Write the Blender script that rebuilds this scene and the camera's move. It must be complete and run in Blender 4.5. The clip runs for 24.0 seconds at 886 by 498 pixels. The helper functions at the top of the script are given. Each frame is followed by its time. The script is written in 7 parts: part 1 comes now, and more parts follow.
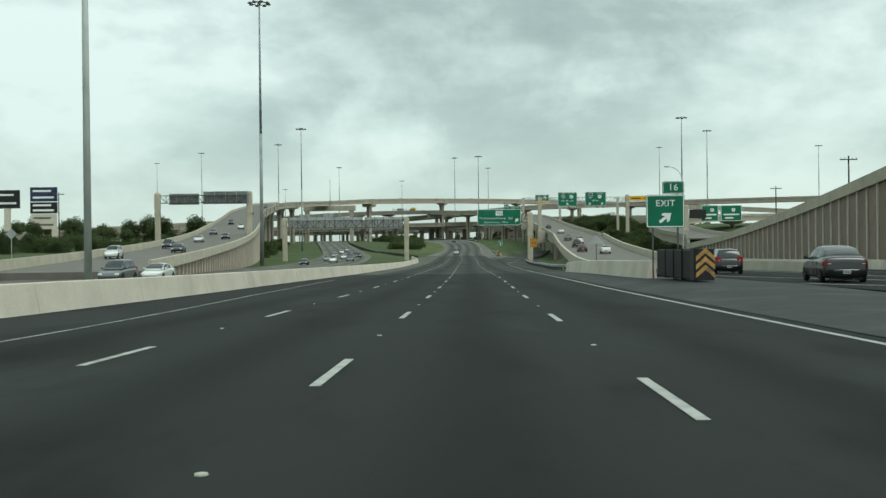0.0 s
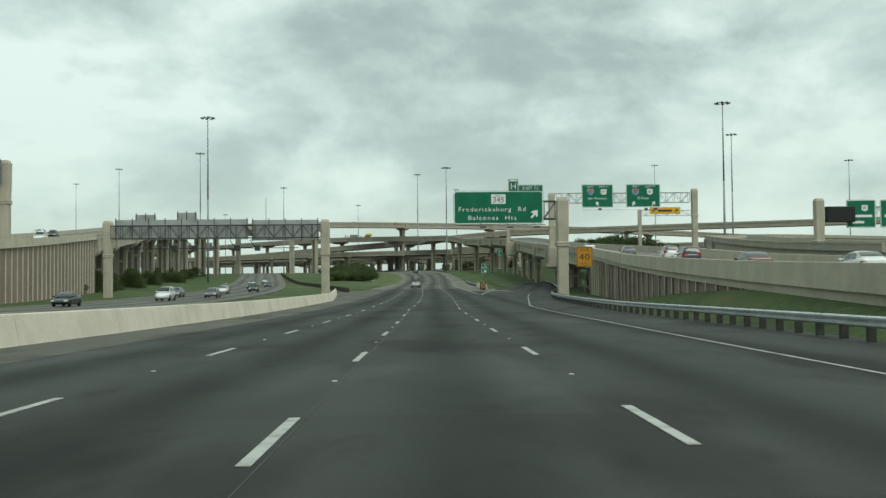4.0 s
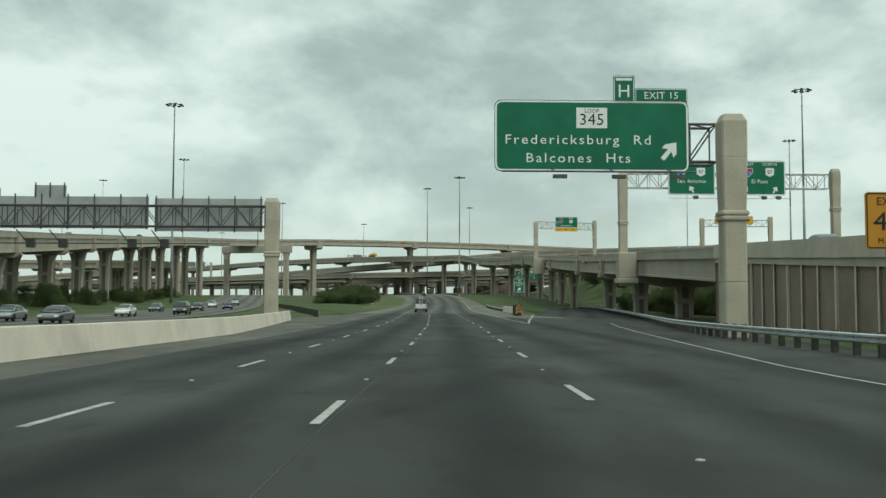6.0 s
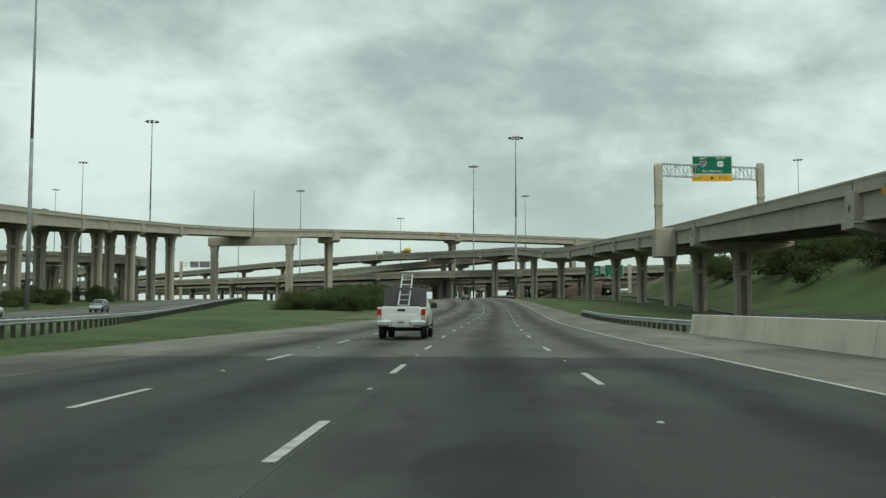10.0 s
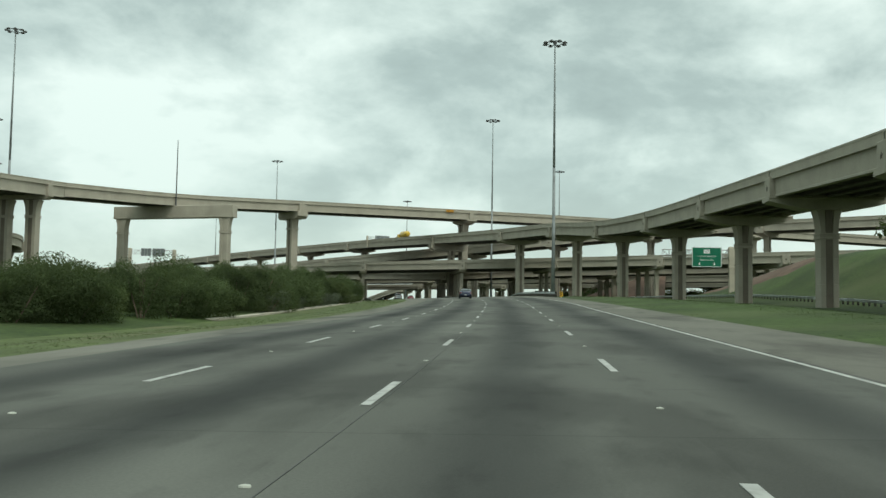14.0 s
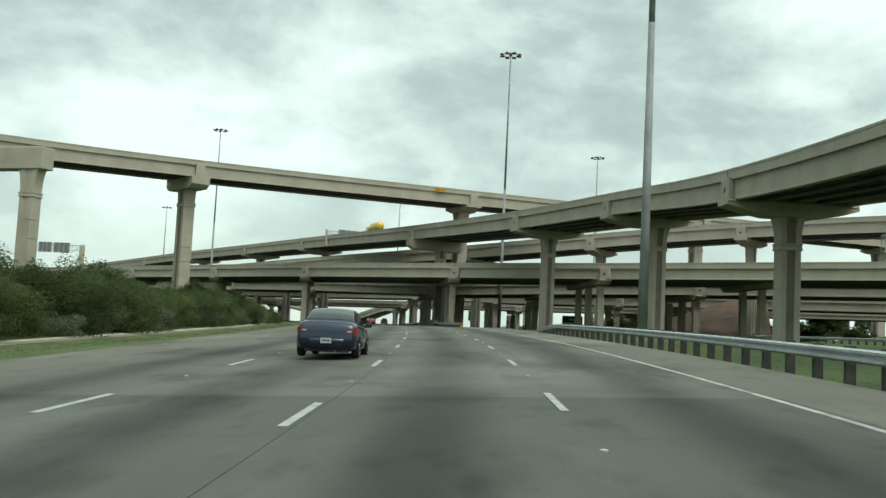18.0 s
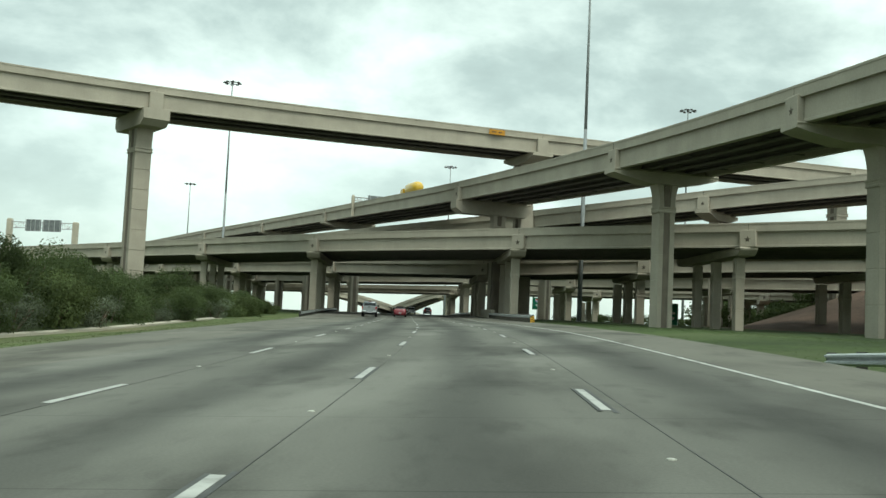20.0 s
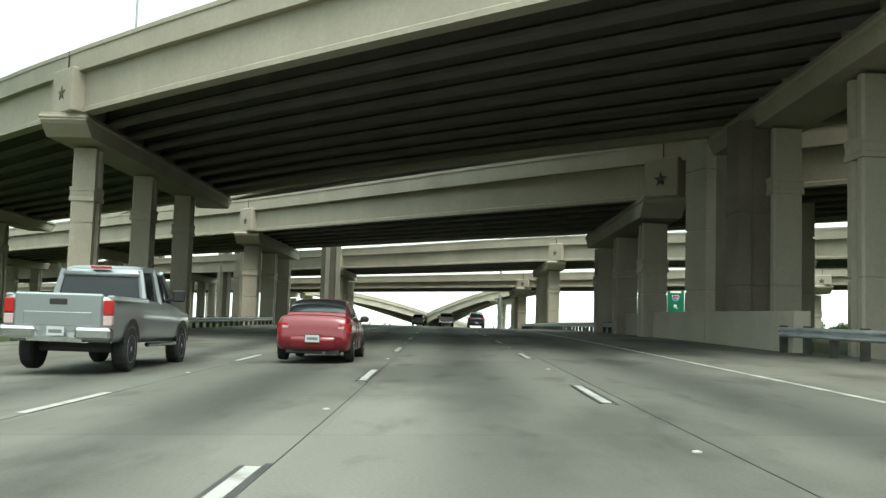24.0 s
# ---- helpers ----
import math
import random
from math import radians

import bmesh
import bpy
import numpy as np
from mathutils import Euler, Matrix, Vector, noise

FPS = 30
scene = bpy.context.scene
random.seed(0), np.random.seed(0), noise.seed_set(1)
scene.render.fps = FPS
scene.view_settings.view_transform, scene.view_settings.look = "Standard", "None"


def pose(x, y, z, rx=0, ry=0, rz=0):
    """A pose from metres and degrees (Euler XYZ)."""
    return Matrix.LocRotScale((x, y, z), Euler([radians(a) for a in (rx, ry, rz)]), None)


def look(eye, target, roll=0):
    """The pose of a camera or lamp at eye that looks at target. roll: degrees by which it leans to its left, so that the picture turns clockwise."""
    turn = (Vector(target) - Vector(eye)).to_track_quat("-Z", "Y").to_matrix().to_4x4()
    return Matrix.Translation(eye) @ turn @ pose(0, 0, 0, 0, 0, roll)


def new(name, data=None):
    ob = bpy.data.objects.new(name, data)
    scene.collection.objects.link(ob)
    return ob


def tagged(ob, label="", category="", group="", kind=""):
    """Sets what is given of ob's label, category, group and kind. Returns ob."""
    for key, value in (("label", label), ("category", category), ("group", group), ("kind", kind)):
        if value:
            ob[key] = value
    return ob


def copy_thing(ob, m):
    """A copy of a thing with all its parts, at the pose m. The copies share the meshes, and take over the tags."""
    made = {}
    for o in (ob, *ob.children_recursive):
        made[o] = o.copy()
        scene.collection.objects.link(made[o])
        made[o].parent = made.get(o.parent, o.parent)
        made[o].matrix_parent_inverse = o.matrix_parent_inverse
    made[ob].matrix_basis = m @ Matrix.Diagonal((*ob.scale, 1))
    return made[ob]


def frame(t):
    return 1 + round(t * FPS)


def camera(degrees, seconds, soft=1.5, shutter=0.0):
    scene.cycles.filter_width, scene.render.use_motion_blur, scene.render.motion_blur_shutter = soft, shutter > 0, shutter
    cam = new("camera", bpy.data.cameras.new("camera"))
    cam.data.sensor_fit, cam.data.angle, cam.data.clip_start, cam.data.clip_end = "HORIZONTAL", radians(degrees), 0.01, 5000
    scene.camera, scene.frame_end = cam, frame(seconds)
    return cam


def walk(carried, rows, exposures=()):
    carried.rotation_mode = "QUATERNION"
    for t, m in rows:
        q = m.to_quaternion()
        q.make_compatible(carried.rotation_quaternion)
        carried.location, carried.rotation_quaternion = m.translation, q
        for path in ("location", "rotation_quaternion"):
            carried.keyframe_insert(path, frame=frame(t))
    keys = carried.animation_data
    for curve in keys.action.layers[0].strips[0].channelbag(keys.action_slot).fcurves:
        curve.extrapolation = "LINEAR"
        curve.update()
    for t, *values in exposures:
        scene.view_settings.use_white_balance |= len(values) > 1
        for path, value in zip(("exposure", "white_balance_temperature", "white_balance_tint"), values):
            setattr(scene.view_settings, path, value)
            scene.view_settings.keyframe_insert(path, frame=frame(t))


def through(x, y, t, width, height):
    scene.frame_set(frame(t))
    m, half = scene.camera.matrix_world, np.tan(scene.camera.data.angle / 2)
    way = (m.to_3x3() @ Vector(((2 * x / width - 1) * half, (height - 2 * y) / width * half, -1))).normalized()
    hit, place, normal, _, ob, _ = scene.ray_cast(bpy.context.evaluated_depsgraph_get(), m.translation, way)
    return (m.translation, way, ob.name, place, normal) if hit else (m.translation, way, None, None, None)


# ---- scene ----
cam = camera(48.85, 24.0, soft=1.45)
PATH = [
    (0.0, pose(0.00, 0.00, 1.37, 89.84, 0.64, -0.00)),
    (0.5, pose(0.44, 14.68, 1.11, 89.81, 0.77, -0.29)),
    (1.0, pose(0.89, 29.38, 0.86, 90.66, 0.60, -0.22)),
    (1.5, pose(1.30, 44.08, 0.65, 91.21, 0.12, -0.30)),
    (2.0, pose(1.70, 58.76, 0.46, 91.18, 0.14, -0.50)),
    (2.5, pose(2.11, 73.44, 0.28, 90.89, -0.24, -0.76)),
    (4.5, pose(3.18, 132.48, -0.45, 92.14, 0.66, -2.33)),
    (5.0, pose(3.52, 147.33, -0.64, 92.28, 0.41, -2.33)),
    (5.5, pose(3.79, 162.16, -0.80, 93.03, 0.19, -2.01)),
    (6.0, pose(4.14, 176.94, -0.95, 93.44, -0.16, -1.48)),
    (6.5, pose(4.57, 191.64, -1.02, 93.54, -0.29, -0.64)),
    (7.0, pose(5.19, 206.35, -1.04, 93.33, 0.19, -0.08)),
    (7.5, pose(5.73, 221.20, -1.02, 93.85, -0.33, -0.01)),
    (8.0, pose(6.28, 236.22, -1.02, 94.20, -0.24, 0.43)),
    (8.5, pose(6.65, 251.16, -0.95, 94.30, -0.06, 0.67)),
    (9.0, pose(6.90, 266.05, -0.89, 94.37, -0.63, 0.83)),
    (9.5, pose(7.14, 280.82, -0.83, 94.07, -0.35, 1.29)),
    (11.5, pose(8.26, 339.16, -0.34, 93.68, -0.19, 1.88)),
    (12.0, pose(8.73, 353.92, -0.22, 92.66, -0.26, 2.40)),
    (12.5, pose(9.33, 368.74, -0.07, 92.44, 0.03, 3.04)),
    (13.0, pose(9.94, 383.65, 0.11, 92.45, -0.66, 3.31)),
    (13.5, pose(10.49, 398.61, 0.38, 92.98, -0.93, 3.44)),
    (14.0, pose(10.84, 413.61, 0.73, 93.96, -0.91, 3.00)),
    (14.5, pose(11.08, 428.54, 1.13, 94.37, -1.12, 2.91)),
    (15.0, pose(11.29, 443.34, 1.54, 94.64, -1.01, 2.48)),
    (15.5, pose(11.51, 458.01, 1.97, 94.03, -1.08, 2.14)),
    (16.0, pose(11.69, 472.66, 2.45, 94.77, -2.23, 1.84)),
    (16.5, pose(11.90, 487.33, 2.94, 95.74, -2.66, 2.01)),
    (17.0, pose(12.03, 502.09, 3.42, 95.74, -2.85, 2.51)),
    (17.5, pose(12.02, 516.81, 3.87, 95.46, -2.80, 3.13)),
    (19.5, pose(8.81, 575.85, 5.35, 94.38, -2.87, 6.20)),
    (20.0, pose(7.50, 590.85, 5.64, 94.21, -2.60, 7.15)),
    (20.5, pose(6.19, 605.64, 5.93, 94.04, -2.67, 7.86)),
    (21.0, pose(4.56, 620.42, 6.18, 94.23, -2.34, 8.35)),
    (21.5, pose(2.69, 635.02, 6.37, 93.10, -1.94, 9.69)),
    (22.0, pose(0.52, 649.65, 6.47, 93.33, -2.31, 10.48)),
    (22.5, pose(-1.80, 664.22, 6.55, 93.89, -2.94, 10.43)),
    (23.0, pose(-4.27, 678.81, 6.61, 94.11, -2.20, 10.23)),
    (23.5, pose(-6.71, 693.22, 6.72, 94.22, -2.24, 10.06)),
    (24.0, pose(-9.24, 707.68, 6.83, 94.58, -1.78, 9.94)),
]
walk(cam, PATH, exposures=[
    (0.0, -0.3, 6450, 4), (2.5, -0.32, 6500, 4), (5.0, -0.35, 6600, 4), (7.0, -0.42, 6600, 5), (9.0, -0.45, 6600, 5), (12.0, -0.32, 6600, 5), (14.0, -0.22, 6600, 5), (17.0, -0.12, 6600, 4),
    (20.0, 0.1, 6600, 3), (22.0, 0.28, 6600, 3), (23.0, 0.35, 6600, 4), (24.0, 1.08, 6650, 7),
])

# ---- world, sun, exposure ----
scene.view_settings.exposure = 0.0
world = bpy.data.worlds.new("overcast_sky")
scene.world = world
world.use_nodes = True
wt = world.node_tree
wt.nodes.clear()


w_out = wt.nodes.new("ShaderNodeOutputWorld")
w_bg = wt.nodes.new("ShaderNodeBackground")
w_sky = wt.nodes.new("ShaderNodeTexSky")
w_sky.sky_type, w_sky.sun_disc = "NISHITA", False
w_sky.sun_elevation, w_sky.sun_rotation = radians(52), radians(150)
w_tc = wt.nodes.new("ShaderNodeTexCoord")
w_sep = wt.nodes.new("ShaderNodeSeparateXYZ")
wt.links.new(w_tc.outputs["Generated"], w_sep.inputs[0])


def wmath(op, a, b=None):
    n = wt.nodes.new("ShaderNodeMath")
    n.operation = op
    for i, v in enumerate((a, b)):
        if v is None:
            continue
        if isinstance(v, (int, float)):
            n.inputs[i].default_value = v
        else:
            wt.links.new(v, n.inputs[i])
    return n.outputs[0]


# the cloud layer is a plane overhead: the view direction divided by its height
w_h = wmath("ADD", wmath("MAXIMUM", w_sep.outputs[2], 0.0), 0.34)
w_comb = wt.nodes.new("ShaderNodeCombineXYZ")
wt.links.new(wmath("DIVIDE", w_sep.outputs[0], w_h), w_comb.inputs[0])
wt.links.new(wmath("DIVIDE", w_sep.outputs[1], w_h), w_comb.inputs[1])


def wnoise(scale, detail, rough, shift, distort=0.0):
    mp = wt.nodes.new("ShaderNodeMapping")
    mp.inputs["Location"].default_value = shift
    wt.links.new(w_comb.outputs[0], mp.inputs[0])
    n = wt.nodes.new("ShaderNodeTexNoise")
    wt.links.new(mp.outputs[0], n.inputs["Vector"])
    n.inputs["Scale"].default_value = scale
    n.inputs["Detail"].default_value = detail
    n.inputs["Roughness"].default_value = rough
    n.inputs["Distortion"].default_value = distort
    return n.outputs["Fac"]


big = wnoise(1.3, 2.5, 0.5, (3.1, 1.7, 0.0), 0.3)
mid = wnoise(3.4, 6.0, 0.55, (0.4, 5.2, 0.0), 0.4)
w_dir = wt.nodes.new("ShaderNodeMapping")
w_dir.inputs["Location"].default_value = (1.9, 0.3, 0.55)
w_dir.inputs["Scale"].default_value = (1.0, 1.0, 1.9)
wt.links.new(w_tc.outputs["Generated"], w_dir.inputs[0])
w_puff = wt.nodes.new("ShaderNodeTexNoise")
wt.links.new(w_dir.outputs[0], w_puff.inputs["Vector"])
for name, value in (("Scale", 4.4), ("Detail", 7.0), ("Roughness", 0.56), ("Distortion", 0.15)):
    w_puff.inputs[name].default_value = value
puff = w_puff.outputs["Fac"]
cover = wmath("ADD", wmath("ADD", wmath("MULTIPLY", big, 0.28), wmath("MULTIPLY", mid, 0.05)), wmath("MULTIPLY", puff, 0.67))
# heavier and thinner banks of cloud ahead, their outlines torn by noise: across, up, half sizes, lean, how thin
w_tear = wt.nodes.new("ShaderNodeSeparateColor")
w_torn = wt.nodes.new("ShaderNodeTexNoise")
wt.links.new(w_tc.outputs["Generated"], w_torn.inputs["Vector"])
for name, value in (("Scale", 7.0), ("Detail", 5.0), ("Roughness", 0.6)):
    w_torn.inputs[name].default_value = value
wt.links.new(w_torn.outputs["Color"], w_tear.inputs[0])
w_ahead = wmath("MAXIMUM", w_sep.outputs[1], 0.05)
w_u = wmath("ADD", wmath("DIVIDE", w_sep.outputs[0], w_ahead), wmath("MULTIPLY", wmath("SUBTRACT", w_tear.outputs[0], 0.5), 0.22))
w_v = wmath("ADD", wmath("DIVIDE", w_sep.outputs[2], w_ahead), wmath("MULTIPLY", wmath("SUBTRACT", w_tear.outputs[1], 0.5), 0.14))
BANKS = [(-0.27, 0.30, 0.19, 0.10, 0.0, 0.045), (-0.40, 0.165, 0.07, 0.05, 0.0, 0.06), (-0.05, 0.225, 0.17, 0.08, -0.25, -0.055), (-0.20, 0.155, 0.10, 0.035, 0.2, -0.04), (0.14, 0.235, 0.12, 0.06, -0.1, 0.022), (-0.10, 0.150, 0.038, 0.03, 0.5, 0.11), (-0.04, 0.112, 0.045, 0.025, 0.0, 0.10), (0.125, 0.150, 0.06, 0.018, 0.0, 0.10), (0.23, 0.125, 0.13, 0.035, 0.3, 0.055), (0.36, 0.215, 0.12, 0.045, 0.55, 0.10), (0.40, 0.32, 0.12, 0.035, 0.0, -0.025)]
for bu, bv, ru, rv, lean, thin in BANKS:
    du, dv = wmath("SUBTRACT", w_u, bu), wmath("SUBTRACT", w_v, bv)
    co, si = math.cos(lean), math.sin(lean)
    p = wmath("DIVIDE", wmath("ADD", wmath("MULTIPLY", du, co), wmath("MULTIPLY", dv, si)), ru)
    q = wmath("DIVIDE", wmath("SUBTRACT", wmath("MULTIPLY", dv, co), wmath("MULTIPLY", du, si)), rv)
    r2 = wmath("ADD", wmath("MULTIPLY", p, p), wmath("MULTIPLY", q, q))
    cover = wmath("ADD", cover, wmath("MULTIPLY", wmath("POWER", 2.718, wmath("MULTIPLY", r2, -1.0)), thin))
# the cloud thins a little towards the sun's side
cover = wmath("ADD", cover, wmath("MULTIPLY", w_sep.outputs[0], 0.13))
cover = wmath("ADD", wmath("MULTIPLY", wmath("SUBTRACT", cover, 0.5), 1.0), 0.513)
w_ramp = wt.nodes.new("ShaderNodeValToRGB")
wt.links.new(cover, w_ramp.inputs[0])
cr = w_ramp.color_ramp
cr.elements[0].position, cr.elements[0].color = 0.40, (0.42, 0.52, 0.49, 1)
cr.elements[1].position, cr.elements[1].color = 0.62, (1.0, 1.14, 1.08, 1)
e = cr.elements.new(0.47)
e.color = (0.52, 0.64, 0.605, 1)
e = cr.elements.new(0.55)
e.color = (0.77, 0.91, 0.86, 1)
# paler towards the horizon
w_hz = wt.nodes.new("ShaderNodeMapRange")
wt.links.new(w_sep.outputs[2], w_hz.inputs[0])
for i, v in enumerate((0.0, 0.22, 0.65, 0.0)):
    w_hz.inputs[i + 1].default_value = v
w_mix = wt.nodes.new("ShaderNodeMix")
w_mix.data_type = "RGBA"
wt.links.new(w_hz.outputs[0], w_mix.inputs[0])
wt.links.new(w_ramp.outputs[0], w_mix.inputs[6])
w_mix.inputs[7].default_value = (0.74, 0.89, 0.835, 1)
# a thin share of clear sky seeps through the cloud
w_add = wt.nodes.new("ShaderNodeMix")
w_add.data_type, w_add.blend_type = "RGBA", "ADD"
w_add.inputs[0].default_value = 0.02
wt.links.new(w_mix.outputs[2], w_add.inputs[6])
wt.links.new(w_sky.outputs[0], w_add.inputs[7])
wt.links.new(w_add.outputs[2], w_bg.inputs[0])
# an overcast sky is brighter overhead than near its rim
w_zen = wt.nodes.new("ShaderNodeMapRange")
w_zen.interpolation_type = "SMOOTHSTEP"
wt.links.new(w_sep.outputs[2], w_zen.inputs[0])
for i, v in enumerate((0.32, 0.85, 0.95, 2.0)):
    w_zen.inputs[i + 1].default_value = v
wt.links.new(w_zen.outputs[0], w_bg.inputs[1])
wt.links.new(w_bg.outputs[0], w_out.inputs[0])

sun_data = bpy.data.lights.new("sun", "SUN")
sun_data.energy, sun_data.angle, sun_data.color = 1.3, radians(25), (1.0, 0.96, 0.88)
sun = new("sun", sun_data)
sun.matrix_world = look((0, 0, 200), (-40, 75, 80))

# ---- materials ----


def material(name, base, rough=0.8, metal=0.0, noise_scale=0.0, vary=0.25, fine=0.0, fine_vary=0.12, bump=0.0, stain=None, stain_scale=0.12, random_vary=0.0, spec=0.3, streak=0.0):
    """A node material: base colour broken up by a coarse and a fine noise, with relief, stains and streaks that run down."""
    m = bpy.data.materials.new(name)
    m.use_nodes = True
    nt = m.node_tree
    bsdf = nt.nodes["Principled BSDF"]
    bsdf.inputs["Roughness"].default_value = rough
    bsdf.inputs["Metallic"].default_value = metal
    bsdf.inputs["Specular IOR Level"].default_value = spec
    col = nt.nodes.new("ShaderNodeRGB")
    col.outputs[0].default_value = (*base, 1)
    out = col.outputs[0]
    geo = nt.nodes.new("ShaderNodeNewGeometry")

    def mul(src, fac, lo, hi):
        mr = nt.nodes.new("ShaderNodeMapRange")
        nt.links.new(fac, mr.inputs[0])
        for i, v in enumerate((0.3, 0.7, lo, hi)):
            mr.inputs[i + 1].default_value = v
        mx = nt.nodes.new("ShaderNodeVectorMath")
        mx.operation = "SCALE"
        nt.links.new(src, mx.inputs[0])
        nt.links.new(mr.outputs[0], mx.inputs["Scale"])
        return mx.outputs[0]

    def tex(scale, detail=4.0, stretch=None):
        n = nt.nodes.new("ShaderNodeTexNoise")
        n.inputs["Scale"].default_value = scale
        n.inputs["Detail"].default_value = detail
        if stretch:
            mp = nt.nodes.new("ShaderNodeMapping")
            mp.inputs["Scale"].default_value = stretch
            nt.links.new(geo.outputs["Position"], mp.inputs[0])
            nt.links.new(mp.outputs[0], n.inputs["Vector"])
        else:
            nt.links.new(geo.outputs["Position"], n.inputs["Vector"])
        return n.outputs["Fac"]

    if noise_scale:
        out = mul(out, tex(noise_scale), 1 - vary, 1 + vary)
    if fine:
        f = tex(fine, 3.0)
        out = mul(out, f, 1 - fine_vary, 1 + fine_vary)
        if bump:
            b = nt.nodes.new("ShaderNodeBump")
            b.inputs["Strength"].default_value = bump
            b.inputs["Distance"].default_value = 0.02
            nt.links.new(f, b.inputs["Height"])
            nt.links.new(b.outputs[0], bsdf.inputs["Normal"])
    if streak:
        out = mul(out, tex(1.0, 3.0, (2.2, 2.2, 0.12)), 1 - streak, 1 + streak * 0.4)
    if random_vary:
        oi = nt.nodes.new("ShaderNodeObjectInfo")
        mr = nt.nodes.new("ShaderNodeMapRange")
        nt.links.new(oi.outputs["Random"], mr.inputs[0])
        for i, v in enumerate((0.0, 1.0, 1 - random_vary, 1 + random_vary)):
            mr.inputs[i + 1].default_value = v
        mx = nt.nodes.new("ShaderNodeVectorMath")
        mx.operation = "SCALE"
        nt.links.new(out, mx.inputs[0])
        nt.links.new(mr.outputs[0], mx.inputs["Scale"])
        out = mx.outputs[0]
    if stain:
        mr = nt.nodes.new("ShaderNodeMapRange")
        nt.links.new(tex(stain_scale, 6.0), mr.inputs[0])
        for i, v in enumerate((0.5, 0.72, 0.0, 1.0)):
            mr.inputs[i + 1].default_value = v
        mx = nt.nodes.new("ShaderNodeMix")
        mx.data_type = "RGBA"
        nt.links.new(mr.outputs[0], mx.inputs[0])
        nt.links.new(out, mx.inputs[6])
        mx.inputs[7].default_value = (*stain, 1)
        out = mx.outputs[2]
    nt.links.new(out, bsdf.inputs["Base Color"])
    return m


M_BEIGE = material("weathered_beige_concrete", (0.3655, 0.3315, 0.2677), 0.85, noise_scale=0.3, vary=0.10, fine=6.0, fine_vary=0.05, bump=0.12, streak=0.03)
M_BEIGE_PALE = material("pale_painted_concrete", (0.4250, 0.3867, 0.3060), 0.85, noise_scale=0.5, vary=0.12, fine=8.0, fine_vary=0.05, bump=0.12, streak=0.05)
# darkened colour carries the shade under the decks
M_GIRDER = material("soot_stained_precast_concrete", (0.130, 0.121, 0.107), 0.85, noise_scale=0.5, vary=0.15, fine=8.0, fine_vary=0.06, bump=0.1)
M_BARRIER = material("stained_barrier_concrete", (0.5610, 0.5100, 0.4250), 0.85, noise_scale=0.5, vary=0.08, fine=12.0, fine_vary=0.06, bump=0.15, stain=(0.44, 0.39, 0.32), stain_scale=0.4, streak=0.04)
M_PANEL = material("brown_retaining_panel", (0.235, 0.180, 0.143), 0.9, noise_scale=0.6, vary=0.12, fine=10.0, fine_vary=0.1, bump=0.3, random_vary=0.06)
M_RIB = material("cream_wall_rib", (0.5440, 0.5015, 0.4165), 0.85, noise_scale=0.7, vary=0.1)
M_GREEN = material("green_sign_sheeting", (0.006, 0.14, 0.075), 0.45, noise_scale=0.8, vary=0.12)
M_WHITE = material("white_sign_lettering", (0.78, 0.80, 0.78), 0.5)
M_YELLOW = material("yellow_sign_sheeting", (0.72, 0.40, 0.03), 0.5, noise_scale=0.9, vary=0.08)
M_AMBER = material("amber_sign_sheeting", (0.46, 0.215, 0.02), 0.5, noise_scale=0.9, vary=0.12)
M_BLUE = material("blue_shield_sheeting", (0.03, 0.07, 0.30), 0.5)
M_RED = material("red_sheeting", (0.5, 0.03, 0.03), 0.5)
M_BLACK = material("black_sheeting", (0.02, 0.02, 0.02), 0.55)
M_ALU = material("dull_aluminium_sign_back", (0.42, 0.43, 0.42), 0.5, 0.6, noise_scale=0.7, vary=0.15)
M_STEEL = material("galvanised_steel", (0.42, 0.44, 0.44), 0.5, 0.55, noise_scale=1.5, vary=0.18, fine=14.0, fine_vary=0.1)
M_MASTPALE = material("pale_galvanised_mast", (0.46, 0.48, 0.47), 0.7, 0.0, noise_scale=0.8, vary=0.12, streak=0.1)
M_GORE = material("dark_gore_asphalt", (0.0234, 0.0250, 0.0242), 0.8, noise_scale=0.5, vary=0.25, fine=9.0, fine_vary=0.15, bump=0.2, stain=(0.05, 0.05, 0.047), stain_scale=0.4)
M_MAST = material("weathered_mast_steel", (0.26, 0.28, 0.28), 0.65, 0.15, noise_scale=0.6, vary=0.18, streak=0.2)
M_DARKSTEEL = material("dark_steel", (0.10, 0.10, 0.10), 0.6, 0.4, noise_scale=1.0, vary=0.2)
M_WOOD = material("dark_weathered_timber_post", (0.050, 0.050, 0.042), 0.9, noise_scale=3.0, vary=0.3)
M_PAINT = material("worn_white_road_paint", (0.3432, 0.3432, 0.3198), 0.7, noise_scale=2.5, vary=0.15, stain=(0.20, 0.20, 0.18), stain_scale=3.5)
M_EDGE = material("faded_white_edge_paint", (0.3666, 0.3666, 0.3354), 0.75, noise_scale=1.5, vary=0.2, stain=(0.16, 0.16, 0.145), stain_scale=1.2)
M_GOREPAINT = material("scuffed_gore_paint", (0.2808, 0.2808, 0.2574), 0.75, noise_scale=1.5, vary=0.2, stain=(0.10, 0.10, 0.092), stain_scale=1.0)
M_STAR = material("dark_bronze_star", (0.10, 0.085, 0.065), 0.7, noise_scale=3.0, vary=0.2)
# brown concrete with shade put into its colour
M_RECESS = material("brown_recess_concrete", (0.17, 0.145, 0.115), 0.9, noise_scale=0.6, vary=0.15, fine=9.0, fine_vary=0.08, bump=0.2)
